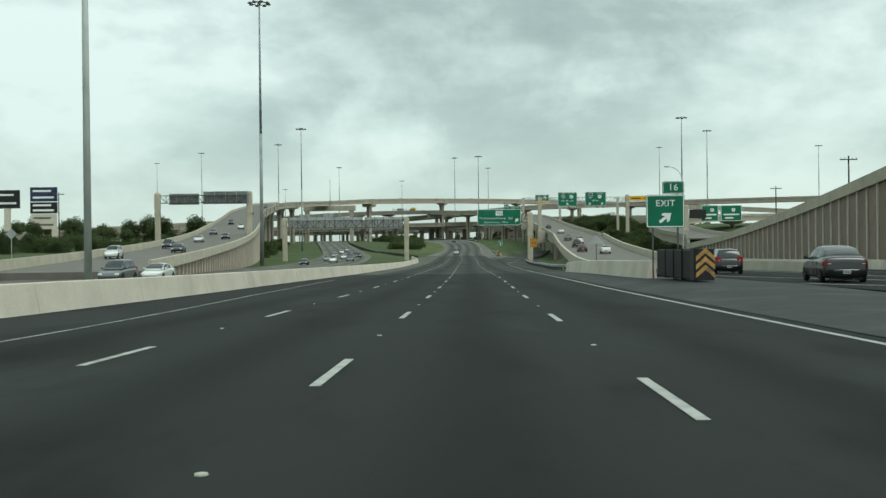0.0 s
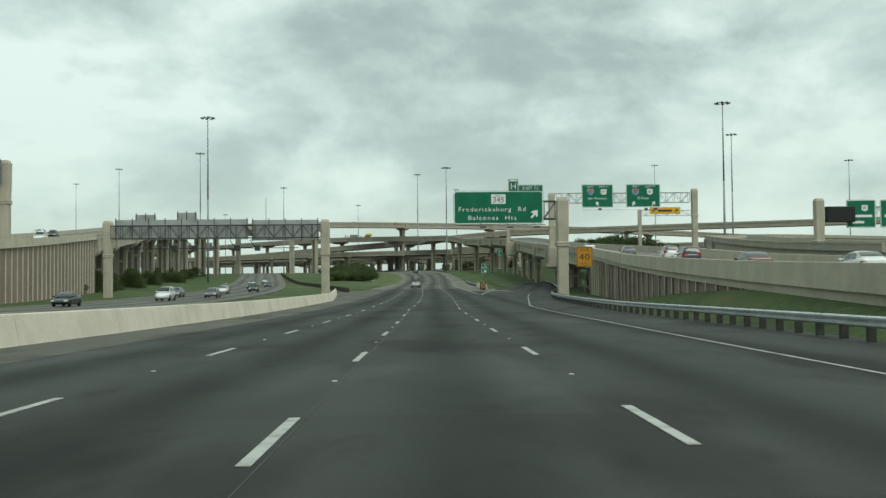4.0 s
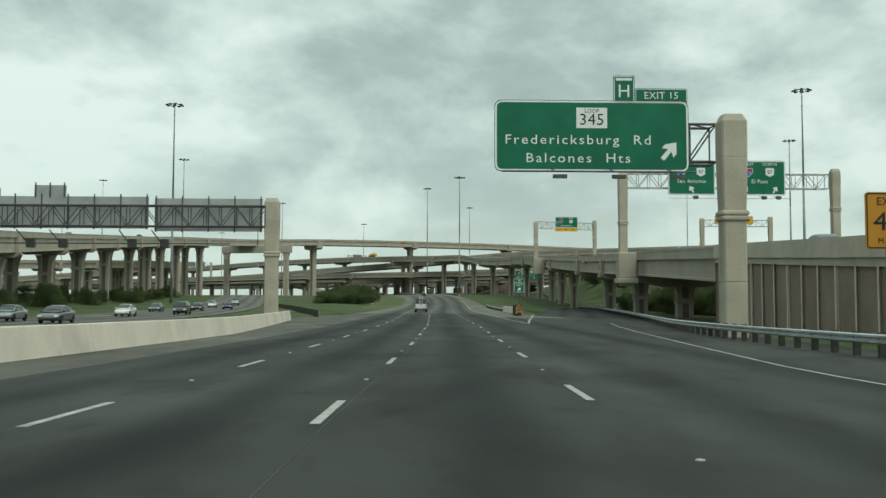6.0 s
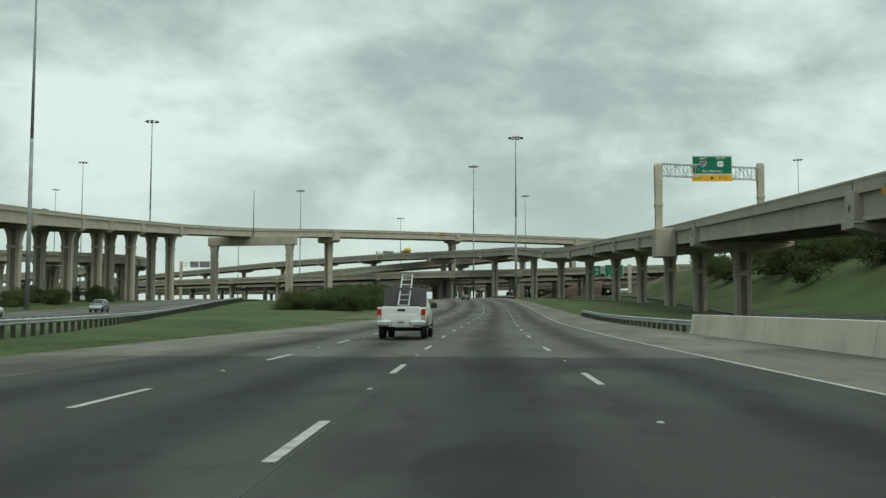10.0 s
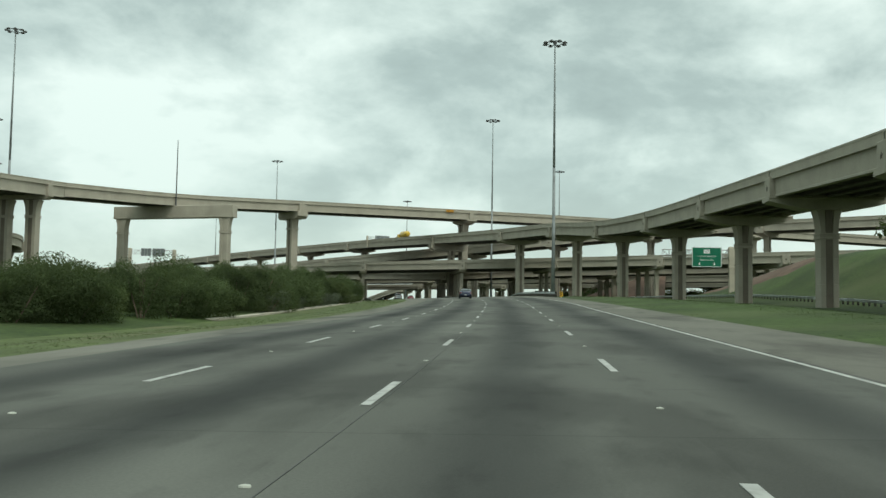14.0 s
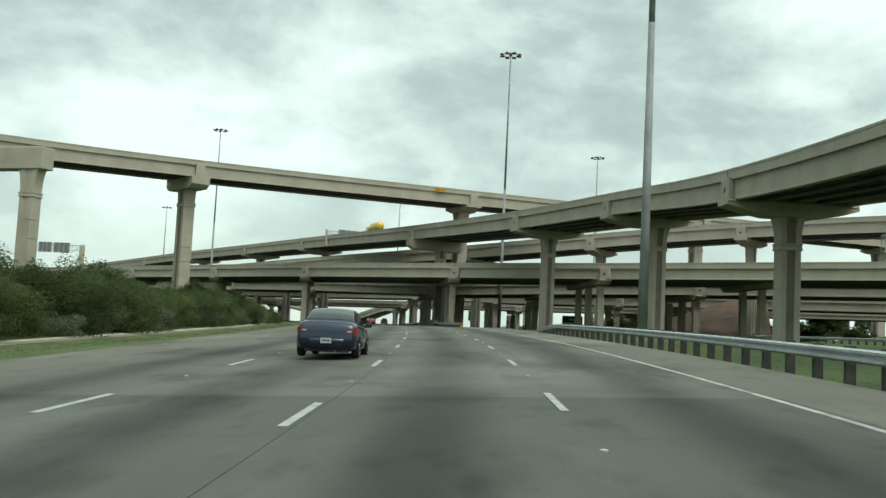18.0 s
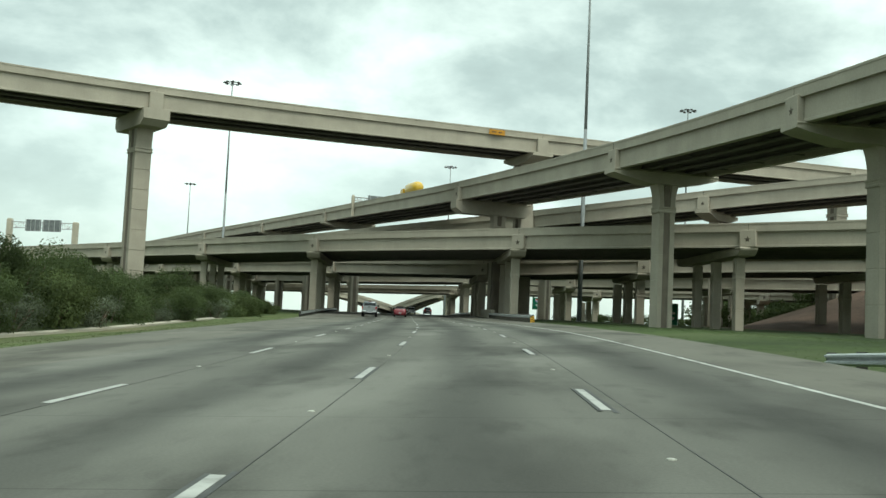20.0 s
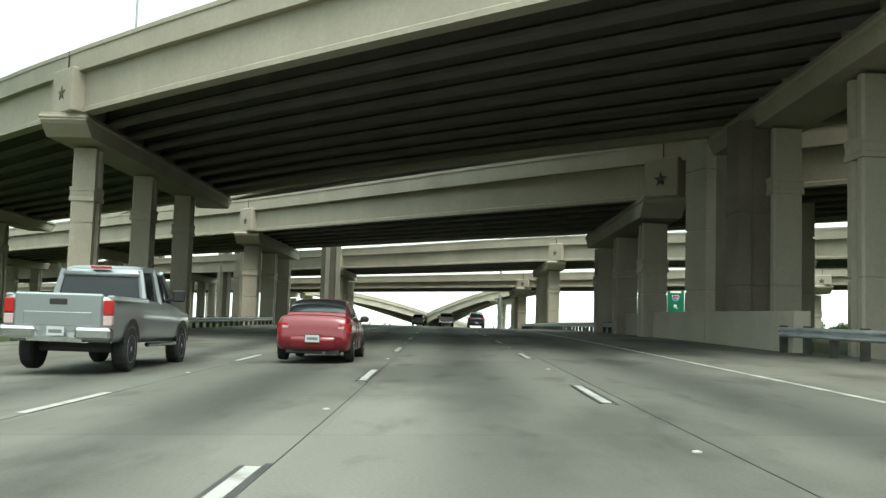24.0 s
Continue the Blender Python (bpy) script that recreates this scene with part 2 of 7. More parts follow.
M_TAR = material("black_joint_sealant", (0.045, 0.045, 0.042), 0.6, noise_scale=2.0, vary=0.3)
M_CERAMIC = material("pale_pavement_marker", (0.36, 0.36, 0.31), 0.5, noise_scale=5.0, vary=0.2)
M_ATTEN = material("black_crash_cushion_plastic", (0.0132, 0.0132, 0.0132), 0.6, noise_scale=2.0, vary=0.4)
M_CHEV = material("dirty_orange_chevron_sheeting", (0.42, 0.24, 0.075), 0.6, noise_scale=4.0, vary=0.25, stain=(0.12, 0.09, 0.06), stain_scale=3.0)
M_SIGNBACK = material("grey_weathered_sign_back", (0.17, 0.185, 0.185), 0.6, 0.2, noise_scale=0.8, vary=0.25, fine=3.0, fine_vary=0.2)
M_VERGE = material("dry_mown_verge_grass", (0.070, 0.090, 0.028), 0.95, noise_scale=0.35, vary=0.3, fine=6.0, fine_vary=0.3, bump=0.6, stain=(0.11, 0.105, 0.05), stain_scale=0.12)
M_GRASS = material("mown_roadside_grass", (0.036, 0.057, 0.0115), 0.95, noise_scale=0.09, vary=0.35, fine=2.6, fine_vary=0.3, bump=0.6, stain=(0.075, 0.088, 0.034), stain_scale=0.05)
M_SOIL = material("reddish_bare_soil", (0.115, 0.072, 0.052), 0.95, noise_scale=0.3, vary=0.25, fine=3.0, fine_vary=0.2, bump=0.5)
M_BARK = material("brown_bark", (0.12, 0.09, 0.065), 0.95, noise_scale=3.0, vary=0.3)
M_FARWOOD = material("distant_tree_foliage", (0.035, 0.060, 0.026), 0.9, noise_scale=0.12, vary=0.5, fine=0.7, fine_vary=0.35)


def leafy(name, base, through, share):
    """Foliage that lets some light pass through its leaves."""
    m = material(name, base, 0.85, noise_scale=0.35, vary=0.45, fine=1.3, fine_vary=0.35, spec=0.15, random_vary=0.34)
    nt = m.node_tree
    tr = nt.nodes.new("ShaderNodeBsdfTranslucent")
    tr.inputs[0].default_value = (*through, 1)
    mx = nt.nodes.new("ShaderNodeMixShader")
    mx.inputs[0].default_value = share
    nt.links.new(nt.nodes["Principled BSDF"].outputs[0], mx.inputs[1])
    nt.links.new(tr.outputs[0], mx.inputs[2])
    nt.links.new(mx.outputs[0], nt.nodes["Material Output"].inputs["Surface"])
    return m


M_LEAF = leafy("dark_green_leaves", (0.062, 0.085, 0.037), (0.094, 0.122, 0.040), 0.42)
M_LEAF_OLIVE = leafy("olive_green_leaves", (0.068, 0.089, 0.036), (0.100, 0.122, 0.038), 0.42)
M_LEAF_GREY = leafy("grey_green_leaves", (0.115, 0.135, 0.09), (0.10, 0.12, 0.07), 0.35)
M_TUFT = leafy("green_grass_blades", (0.050, 0.076, 0.022), (0.055, 0.085, 0.022), 0.35)


def road_material(name, base, strip, dark, joints):
    """Road surface by its own lane coordinates: u metres across from the lane's middle, v metres along."""
    m = bpy.data.materials.new(name)
    m.use_nodes = True
    nt = m.node_tree
    bsdf = nt.nodes["Principled BSDF"]
    bsdf.inputs["Roughness"].default_value = 0.9
    bsdf.inputs["Specular IOR Level"].default_value = 0.12
    uv = nt.nodes.new("ShaderNodeUVMap")
    uv.uv_map = "lane"
    sep = nt.nodes.new("ShaderNodeSeparateXYZ")
    nt.links.new(uv.outputs[0], sep.inputs[0])

    def calc(op, a, b=None):
        n = nt.nodes.new("ShaderNodeMath")
        n.operation = op
        for i, v in enumerate((a, b)):
            if v is None:
                continue
            if isinstance(v, (int, float)):
                n.inputs[i].default_value = v
            else:
                nt.links.new(v, n.inputs[i])
        return n.outputs[0]

    def tex(scale, sx, sy, detail=4.0):
        mp = nt.nodes.new("ShaderNodeMapping")
        mp.inputs["Scale"].default_value = (sx, sy, 1)
        nt.links.new(uv.outputs[0], mp.inputs[0])
        n = nt.nodes.new("ShaderNodeTexNoise")
        n.inputs["Scale"].default_value = scale
        n.inputs["Detail"].default_value = detail
        nt.links.new(mp.outputs[0], n.inputs["Vector"])
        return n.outputs["Fac"]

    # oil drip down the middle of each lane, its edge wandering
    wander = calc("MULTIPLY", calc("SUBTRACT", tex(0.35, 0.2, 0.15), 0.5), 1.0)
    u = calc("ADD", sep.outputs[0], wander)
    lane = calc("ABSOLUTE", calc("SUBTRACT", calc("MODULO", calc("ADD", u, 37.0 + 1.85), 3.7), 1.85))
    drip = nt.nodes.new("ShaderNodeMapRange")
    drip.interpolation_type = "SMOOTHSTEP"
    nt.links.new(lane, drip.inputs[0])
    for i, v in enumerate((0.05, 1.25, 1.0, 0.0)):
        drip.inputs[i + 1].default_value = v
    patchy = calc("ADD", 0.45, calc("MULTIPLY", tex(0.8, 0.4, 0.08), 1.0))
    inner = nt.nodes.new("ShaderNodeMapRange")
    nt.links.new(calc("ABSOLUTE", sep.outputs[0]), inner.inputs[0])
    for i, v in enumerate((9.0, 10.5, 1.0, 0.25)):
        inner.inputs[i + 1].default_value = v
    dripf = calc("MULTIPLY", calc("MULTIPLY", calc("MULTIPLY", drip.outputs[0], patchy), strip), inner.outputs[0])
    coarse = calc("ADD", 0.80, calc("MULTIPLY", tex(0.5, 1.0, 0.25), 0.40))
    # old spills and worn pale patches, longer along the lane than across
    for size, lo, hi, deep in ((0.33, 0.50, 0.66, 0.66), (0.9, 0.56, 0.70, 0.74), (0.21, 0.52, 0.64, 1.28), (2.6, 0.55, 0.75, 0.84)):
        blot = nt.nodes.new("ShaderNodeMapRange")
        blot.interpolation_type = "SMOOTHSTEP"
        nt.links.new(tex(size, 1.0, 0.33, 7.0), blot.inputs[0])
        for i, v in enumerate((lo, hi, 1.0, deep)):
            blot.inputs[i + 1].default_value = v
        coarse = calc("MULTIPLY", coarse, blot.outputs[0])
    grain = calc("ADD", 0.80, calc("MULTIPLY", tex(28.0, 1.0, 1.0, 2.0), 0.40))
    if joints:
        j = calc("ABSOLUTE", calc("SUBTRACT", calc("MODULO", sep.outputs[1], 4.6), 2.3))
        jm = nt.nodes.new("ShaderNodeMapRange")
        nt.links.new(j, jm.inputs[0])
        for i, v in enumerate((2.27, 2.295, 1.0, 0.72)):
            jm.inputs[i + 1].default_value = v
        coarse = calc("MULTIPLY", coarse, jm.outputs[0])
        slab = nt.nodes.new("ShaderNodeTexWhiteNoise")
        slab.noise_dimensions = "2D"
        cell = nt.nodes.new("ShaderNodeCombineXYZ")
        nt.links.new(calc("FLOOR", calc("DIVIDE", calc("ADD", sep.outputs[0], 38.85), 3.7)), cell.inputs[0])
        nt.links.new(calc("FLOOR", calc("DIVIDE", sep.outputs[1], 18.4)), cell.inputs[1])
        nt.links.new(cell.outputs[0], slab.inputs["Vector"])
        coarse = calc("MULTIPLY", coarse, calc("ADD", 0.94, calc("MULTIPLY", slab.outputs["Value"], 0.12)))
    mix = nt.nodes.new("ShaderNodeMix")
    mix.data_type = "RGBA"
    nt.links.new(dripf, mix.inputs[0])
    mix.inputs[6].default_value = (*base, 1)
    mix.inputs[7].default_value = (*dark, 1)
    sc = nt.nodes.new("ShaderNodeVectorMath")
    sc.operation = "SCALE"
    nt.links.new(mix.outputs[2], sc.inputs[0])
    nt.links.new(calc("MULTIPLY", coarse, grain), sc.inputs["Scale"])
    nt.links.new(sc.outputs[0], bsdf.inputs["Base Color"])
    b = nt.nodes.new("ShaderNodeBump")
    b.inputs["Strength"].default_value = 0.25
    b.inputs["Distance"].default_value = 0.01
    nt.links.new(tex(60.0, 1.0, 1.0, 2.0), b.inputs["Height"])
    nt.links.new(b.outputs[0], bsdf.inputs["Normal"])
    return m


M_ASPHALT = road_material("dark_worn_asphalt", (0.0209, 0.0223, 0.0216), 0.8, (0.0101, 0.0115, 0.0108), False)
M_ROADOLD = road_material("dark_grey_concrete_pavement", (0.0461, 0.0482, 0.0439), 0.8, (0.0187, 0.0216, 0.0202), True)
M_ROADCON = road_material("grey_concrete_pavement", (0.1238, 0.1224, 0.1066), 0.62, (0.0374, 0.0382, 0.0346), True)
M_ROADMID = road_material("worn_concrete_pavement", (0.0922, 0.0929, 0.0814), 0.8, (0.0331, 0.0346, 0.0317), True)
M_SHOULDER = road_material("dark_asphalt_shoulder", (0.0209, 0.0223, 0.0216), 0.0, (0.0360, 0.0360, 0.0360), False)
M_SHOULDOLD = road_material("stained_concrete_shoulder", (0.0972, 0.0936, 0.0806), 0.0, (0.1440, 0.1440, 0.1440), True)
M_SHOULDCON = road_material("pale_concrete_shoulder", (0.1332, 0.1282, 0.1080), 0.0, (0.1440, 0.1440, 0.1440), True)


def car_paint(name, base, metal=0.3):
    m = material(name, base, 0.28, metal, spec=0.5)
    m.node_tree.nodes["Principled BSDF"].inputs["Coat Weight"].default_value = 0.6
    m.node_tree.nodes["Principled BSDF"].inputs["Coat Roughness"].default_value = 0.08
    return m


P_RED = car_paint("faded_red_car_paint", (0.17, 0.010, 0.018), 0.1)
P_SILVER = car_paint("silver_grey_car_paint", (0.27, 0.29, 0.295), 0.65)
P_WHITE = car_paint("white_car_paint", (0.62, 0.63, 0.61), 0.0)
P_BLACK = car_paint("black_car_paint", (0.018, 0.019, 0.021), 0.2)
P_NAVY = car_paint("navy_blue_car_paint", (0.012, 0.018, 0.045), 0.3)
P_MAROON = car_paint("dark_maroon_car_paint", (0.07, 0.018, 0.018), 0.2)
P_GREY = car_paint("grey_car_paint", (0.12, 0.125, 0.13), 0.4)
P_YELLOW = car_paint("yellow_truck_paint", (0.62, 0.40, 0.04), 0.0)
M_GLASS = material("tinted_car_glass", (0.012, 0.015, 0.017), 0.06, 0.0, spec=0.6)
M_TYRE = material("black_rubber", (0.018, 0.018, 0.018), 0.85)
M_RIM = material("grey_alloy_rim", (0.35, 0.36, 0.36), 0.35, 0.7)
M_TAIL = material("red_tail_light_plastic", (0.32, 0.012, 0.012), 0.2, spec=0.5)
M_LAMP = material("clear_head_light_plastic", (0.7, 0.7, 0.68), 0.15, spec=0.5)
M_LENS = material("pinkish_reverse_lens", (0.40, 0.30, 0.29), 0.2, spec=0.5)
M_TRIM = material("black_plastic_trim", (0.025, 0.025, 0.025), 0.6)
M_CHROME = material("bright_chrome", (0.62, 0.63, 0.64), 0.18, 1.0)

# ---- building helpers ----


def make(name, verts, faces, mat, parent=None, label="", smooth=False, uvs=None):
    me = bpy.data.meshes.new(name)
    me.from_pydata([tuple(v) for v in verts], [], faces)
    if uvs is not None:
        layer = me.uv_layers.new(name="lane")
        for loop in me.loops:
            layer.data[loop.index].uv = uvs[loop.vertex_index]
    if smooth:
        me.polygons.foreach_set("use_smooth", [True] * len(me.polygons))
    me.materials.append(mat)
    ob = new(name, me)
    if parent is not None:
        ob.parent = parent
    if label:
        ob["label"] = label
    return ob


def part(name, bm, mat, parent, label="", smooth=False):
    me = bpy.data.meshes.new(name)
    bm.to_mesh(me)
    bm.free()
    if smooth:
        me.polygons.foreach_set("use_smooth", [True] * len(me.polygons))
    me.materials.append(mat)
    ob = new(name, me)
    ob.parent = parent
    if label:
        ob["label"] = label
    return ob


def again(ob, parent, m, name=None):
    """The same piece once more, on the same mesh, at another pose under its parent."""
    o = new(name or ob.name.split(".")[0], ob.data)
    o.parent = parent
    o.matrix_local = m
    return o


def thing(name, label, category, at=(0, 0, 0), turn=0.0, group="", kind=""):
    ob = new(name)
    ob.matrix_world = pose(*at, 0, 0, turn)
    ob.empty_display_size = 0.3
    return tagged(ob, label, category, group, kind)


def box(bm, x0, x1, y0, y1, z0, z1, bevel=0.0):
    v = [bm.verts.new((x, y, z)) for z in (z0, z1) for x, y in ((x0, y0), (x1, y0), (x1, y1), (x0, y1))]
    fs = [bm.faces.new([v[i] for i in f]) for f in ((3, 2, 1, 0), (4, 5, 6, 7), (0, 1, 5, 4), (1, 2, 6, 5), (2, 3, 7, 6), (3, 0, 4, 7))]
    if bevel:
        bmesh.ops.bevel(bm, geom=list({e for f in fs for e in f.edges}), offset=bevel, segments=1, affect="EDGES")
    return bm


def boxed(*args, bevel=0.0):
    return box(bmesh.new(), *args, bevel=bevel)


def loft(bm, rings, cap=True):
    """Joins rings of equal numbers of points."""
    vs = [[bm.verts.new(p) for p in r] for r in rings]
    n = len(vs[0])
    for a, b in zip(vs, vs[1:]):
        for i in range(n):
            bm.faces.new((a[i], a[(i + 1) % n], b[(i + 1) % n], b[i]))
    if cap:
        bm.faces.new(vs[0][::-1])
        bm.faces.new(vs[-1])
    bmesh.ops.recalc_face_normals(bm, faces=bm.faces[:])
    return bm


def tube(bm, a, b, r0, r1=None, n=6):
    """A straight tapered bar from a to b."""
    a, b = Vector(a), Vector(b)
    d = (b - a).normalized()
    s = d.cross(Vector((0, 0, 1)) if abs(d.z) < 0.9 else Vector((1, 0, 0))).normalized()
    u = s.cross(d)
    r1 = r0 if r1 is None else r1
    rings = [[p + (s * math.cos(2 * math.pi * i / n) + u * math.sin(2 * math.pi * i / n)) * r for i in range(n)] for p, r in ((a, r0), (b, r1))]
    vs = [[bm.verts.new(p) for p in r] for r in rings]
    for i in range(n):
        bm.faces.new((vs[0][i], vs[0][(i + 1) % n], vs[1][(i + 1) % n], vs[1][i]))
    bm.faces.new(vs[0][::-1])
    bm.faces.new(vs[1])
    return bm


def curve(knots, step):
    """A smooth line through the knots (rows of numbers, the first two or three the place), in even steps."""
    k = np.array(knots, float)
    s = np.r_[0, np.cumsum(np.hypot(*np.diff(k[:, :2], axis=0).T))]
    n = max(2, int(s[-1] / step) + 1)
    out = []
    for q in np.linspace(0, s[-1], n):
        i = min(max(int(np.searchsorted(s, q)) - 1, 0), len(s) - 2)
        h = s[i + 1] - s[i]
        t = (q - s[i]) / h
        m0 = (k[i + 1] - k[max(i - 1, 0)]) / (s[i + 1] - s[max(i - 1, 0)]) * h
        m1 = (k[min(i + 2, len(s) - 1)] - k[i]) / (s[min(i + 2, len(s) - 1)] - s[i]) * h
        out.append(k[i] * (2 * t**3 - 3 * t**2 + 1) + m0 * (t**3 - 2 * t**2 + t) + k[i + 1] * (3 * t**2 - 2 * t**3) + m1 * (t**3 - t**2))
    return np.array(out)


def sides(path):
    """For each point of a path the unit vector to its right, in plan."""
    p = np.asarray(path, float)[:, :2]
    d = np.gradient(p, axis=0)
    d /= np.linalg.norm(d, axis=1)[:, None]
    return np.stack([d[:, 1], -d[:, 0]], 1)


def sweep(path, profile, caps=True):
    """Vertices and faces of a closed profile (right, up) drawn along a path."""
    path = np.asarray(path, float)
    r = sides(path)
    n = len(profile)
    verts = [(p[0] + s[0] * u, p[1] + s[1] * u, p[2] + v) for p, s in zip(path, r) for u, v in profile]
    faces = [(i * n + j, i * n + (j + 1) % n, (i + 1) * n + (j + 1) % n, (i + 1) * n + j) for i in range(len(path) - 1) for j in range(n)]
    if caps:
        faces += [tuple(range(n))[::-1], tuple(range((len(path) - 1) * n, len(path) * n))]
    return verts, faces


# ---- the plan of the main road: middle of the driven lane, and its height ----
LANE = [(-120, -3.4), (-40, -1.1), (0, 0.06), (73, 2.25), (164, 4.35), (218, 5.9), (266, 7.1), (339, 8.2), (370, 9.1), (429, 11.1), (470, 11.8), (514, 11.8), (560, 10.0), (607, 5.9), (645, 1.3), (684, -4.8), (729, -12.3), (800, -25.0), (900, -43.0), (1050, -70.0), (1300, -120.0)]
RISE = [(-120, 2.3), (-40, 0.8), (0, 0.0), (44, -0.72), (73, -1.09), (132, -1.82), (177, -2.30), (206, -2.40), (236, -2.39), (266, -2.26), (300, -2.03), (339, -1.71), (384, -1.25), (414, -0.64), (443, 0.14), (473, 0.99), (502, 1.92), (546, 3.22), (576, 3.98), (606, 4.56), (635, 5.09), (650, 5.24), (665, 5.36), (680, 5.46), (695, 5.54), (708, 5.64), (720, 5.80), (730, 5.97), (740, 6.14), (755, 6.38), (780, 6.66), (820, 6.85), (880, 6.9), (960, 6.4), (1100, 3.0), (1300, -3.0)]
TILT = [(-120, 0.0), (390, 0.0), (415, 0.010), (445, 0.018), (470, 0.034), (495, 0.044), (560, 0.045), (620, 0.042), (660, 0.038), (708, 0.033), (760, 0.022), (840, 0.0), (1300, 0.0)]
_l = curve([(x, y) for y, x in LANE], 4.0)
_r = curve([(y, z) for y, z in RISE], 4.0)


def lane_x(y):
    return float(np.interp(y, _l[:, 1], _l[:, 0]))


def rise(y):
    return float(np.interp(y, _r[:, 0], _r[:, 1]))


def tilt(y):
    """Cross fall of the road in its curve."""
    return float(np.interp(y, *zip(*TILT)))


def spot(y, off, dz=0.0):
    """A place on the road: metres along, metres to the right of the lane's middle."""
    s = (lane_x(y + 1) - lane_x(y - 1)) / 2
    k = 1 / math.hypot(1, s)
    return (lane_x(y) + off * k, y - off * s * k, rise(y) + dz + off * tilt(y))


def heading(y):
    return -math.degrees(math.atan((lane_x(y + 1) - lane_x(y - 1)) / 2))


def along(y0, y1, off, dz=0.0, step=4.0):
    """A line along the road; off is a number or rows of (y, off)."""
    n = max(2, int(abs(y1 - y0) / step) + 1)
    ys = np.linspace(y0, y1, n)
    if not isinstance(off, (int, float)):
        oy, ox = zip(*off)
        return np.array([spot(y, float(np.interp(y, oy, ox)), dz) for y in ys])
    return np.array([spot(y, off, dz) for y in ys])


def strip(name, y0, y1, left, right, mat, parent=None, dz=0.0, step=4.0, thick=0.25, across=6, label=""):
    """A slab of pavement between two offsets from the lane's middle, with lane coordinates for its material."""
    n = max(2, int((y1 - y0) / step) + 1)
    ys = np.linspace(y0, y1, n)

    def at(o, y):
        return o if isinstance(o, (int, float)) else float(np.interp(y, *zip(*o)))

    verts, uvs, faces = [], [], []
    m = across + 3
    for y in ys:
        a, b = at(left, y), at(right, y)
        us = [a] + [a + (b - a) * i / across for i in range(across + 1)] + [b]
        for i, u in enumerate(us):
            verts.append(spot(y, u, dz - (thick if i in (0, m - 1) else 0)))
            uvs.append((u, y))
    for i in range(n - 1):
        for j in range(m - 1):
            faces.append((i * m + j, i * m + j + 1, (i + 1) * m + j + 1, (i + 1) * m + j))
    return make(name, verts, faces, mat, parent, label, uvs=uvs)


def bank(x, y):
    """How far the ground stands above the road's level."""
    off = x - lane_x(y)

    def ramp(v, a, b):
        t = min(max((v - a) / (b - a), 0), 1)
        return t * t * (3 - 2 * t)

    h = -0.35 + 0.22 * ramp(abs(off), 14, 18)
    toe = 44 + 9 * ramp(y, 575, 640)
    right = ramp(off, toe, toe + 22) * 8.5 * ramp(y, 380, 460) * (1 - ramp(y, 610, 700))
    right += ramp(off, 52, 62) * 7.0 * (1 - ramp(y, 120, 240)) * ramp(y, -200, 0)
    far = ramp(abs(off), 140, 500) * 6.0
    left = ramp(-off, 62, 110) * 3.0 * (1 - ramp(y, 330, 480))
    # the ground dips under the ramp before the bank
    dip = -0.85 * math.exp(-(((off - 33) / 9) ** 2)) * ramp(y, 385, 425) * (1 - ramp(y, 600, 680))
    swale = -0.7 * math.exp(-(((off + 19) / 6) ** 2)) * ramp(y, 320, 380) * (1 - ramp(y, 640, 700))
    return h + right + far * 0.6 + left + swale + dip


def ground_z(x, y):
    return rise(y) + bank(x, y) + min(max(x - lane_x(y), -15), 15) * tilt(y)

# ---- ground ----
gx = [-2600, -1500, -900, -550, -350] + list(range(-240, -40, 14)) + list(range(-40, 61, 4)) + list(range(64, 130, 7)) + [150, 190, 250, 350, 550, 900, 1500, 2600]
gy = [-700, -350, -160] + list(range(-80, 1000, 12)) + [1060, 1150, 1300, 1600, 2100, 2900, 4200]
gverts, gfaces = [], []
for y in gy:
    yy = min(max(y, -120), 1300)
    for x in gx:
        gverts.append((x + lane_x(min(max(y, -120), 800)) * (abs(x) < 140), y, ground_z(x + lane_x(yy) * (abs(x) < 140), yy)))
gn = len(gx)
for i in range(len(gy) - 1):
    for j in range(gn - 1):
        gfaces.append((i * gn + j, i * gn + j + 1, (i + 1) * gn + j + 1, (i + 1) * gn + j))
ground = tagged(make("ground", gverts, gfaces, M_GRASS, smooth=True), "green roadside grass with bare patches reaching the horizon", "ground", kind="structure")

def verge_z(y, o, edge):
    """Height of the mown inner verge, falling from the pavement's edge to the paved channel."""
    x = spot(y, o)[0]
    k = min(max((o - edge) / (-21.6 - edge), 0.0), 1.0)
    fade = min(1.0, max(0.0, (y - 426) / 20.0), max(0.0, (742 - y) / 20.0))
    low = ground_z(x, spot(y, o)[1]) + 0.06
    return low + max(spot(y, edge, -0.05)[2] - low, -0.02) * (1 - k) * fade


# ---- main carriageway ----
road = thing("road", "multi-lane grey highway carriageway with worn lane markings", "road", kind="structure")
LEFT_EDGE = [(-120, -9.3), (600, -9.3), (1300, -9.3)]
RIGHT_EDGE = [(-120, 6.7), (90, 6.8), (130, 7.2), (164, 7.9), (212, 8.6), (272, 8.6), (300, 6.2), (340, 6.0), (430, 5.7), (1300, 5.6)]
LEFT_PAVE = [(-120, -13.0), (60, -13.0), (100, -12.3), (230, -12.2), (255, -14.3), (290, -17.2), (300, -13.4), (400, -11.9), (430, -10.8), (500, -11.6), (545, -12.1), (620, -13.6), (650, -14.7), (690, -16.5), (712, -17.3), (760, -17.0), (1300, -16.5)]
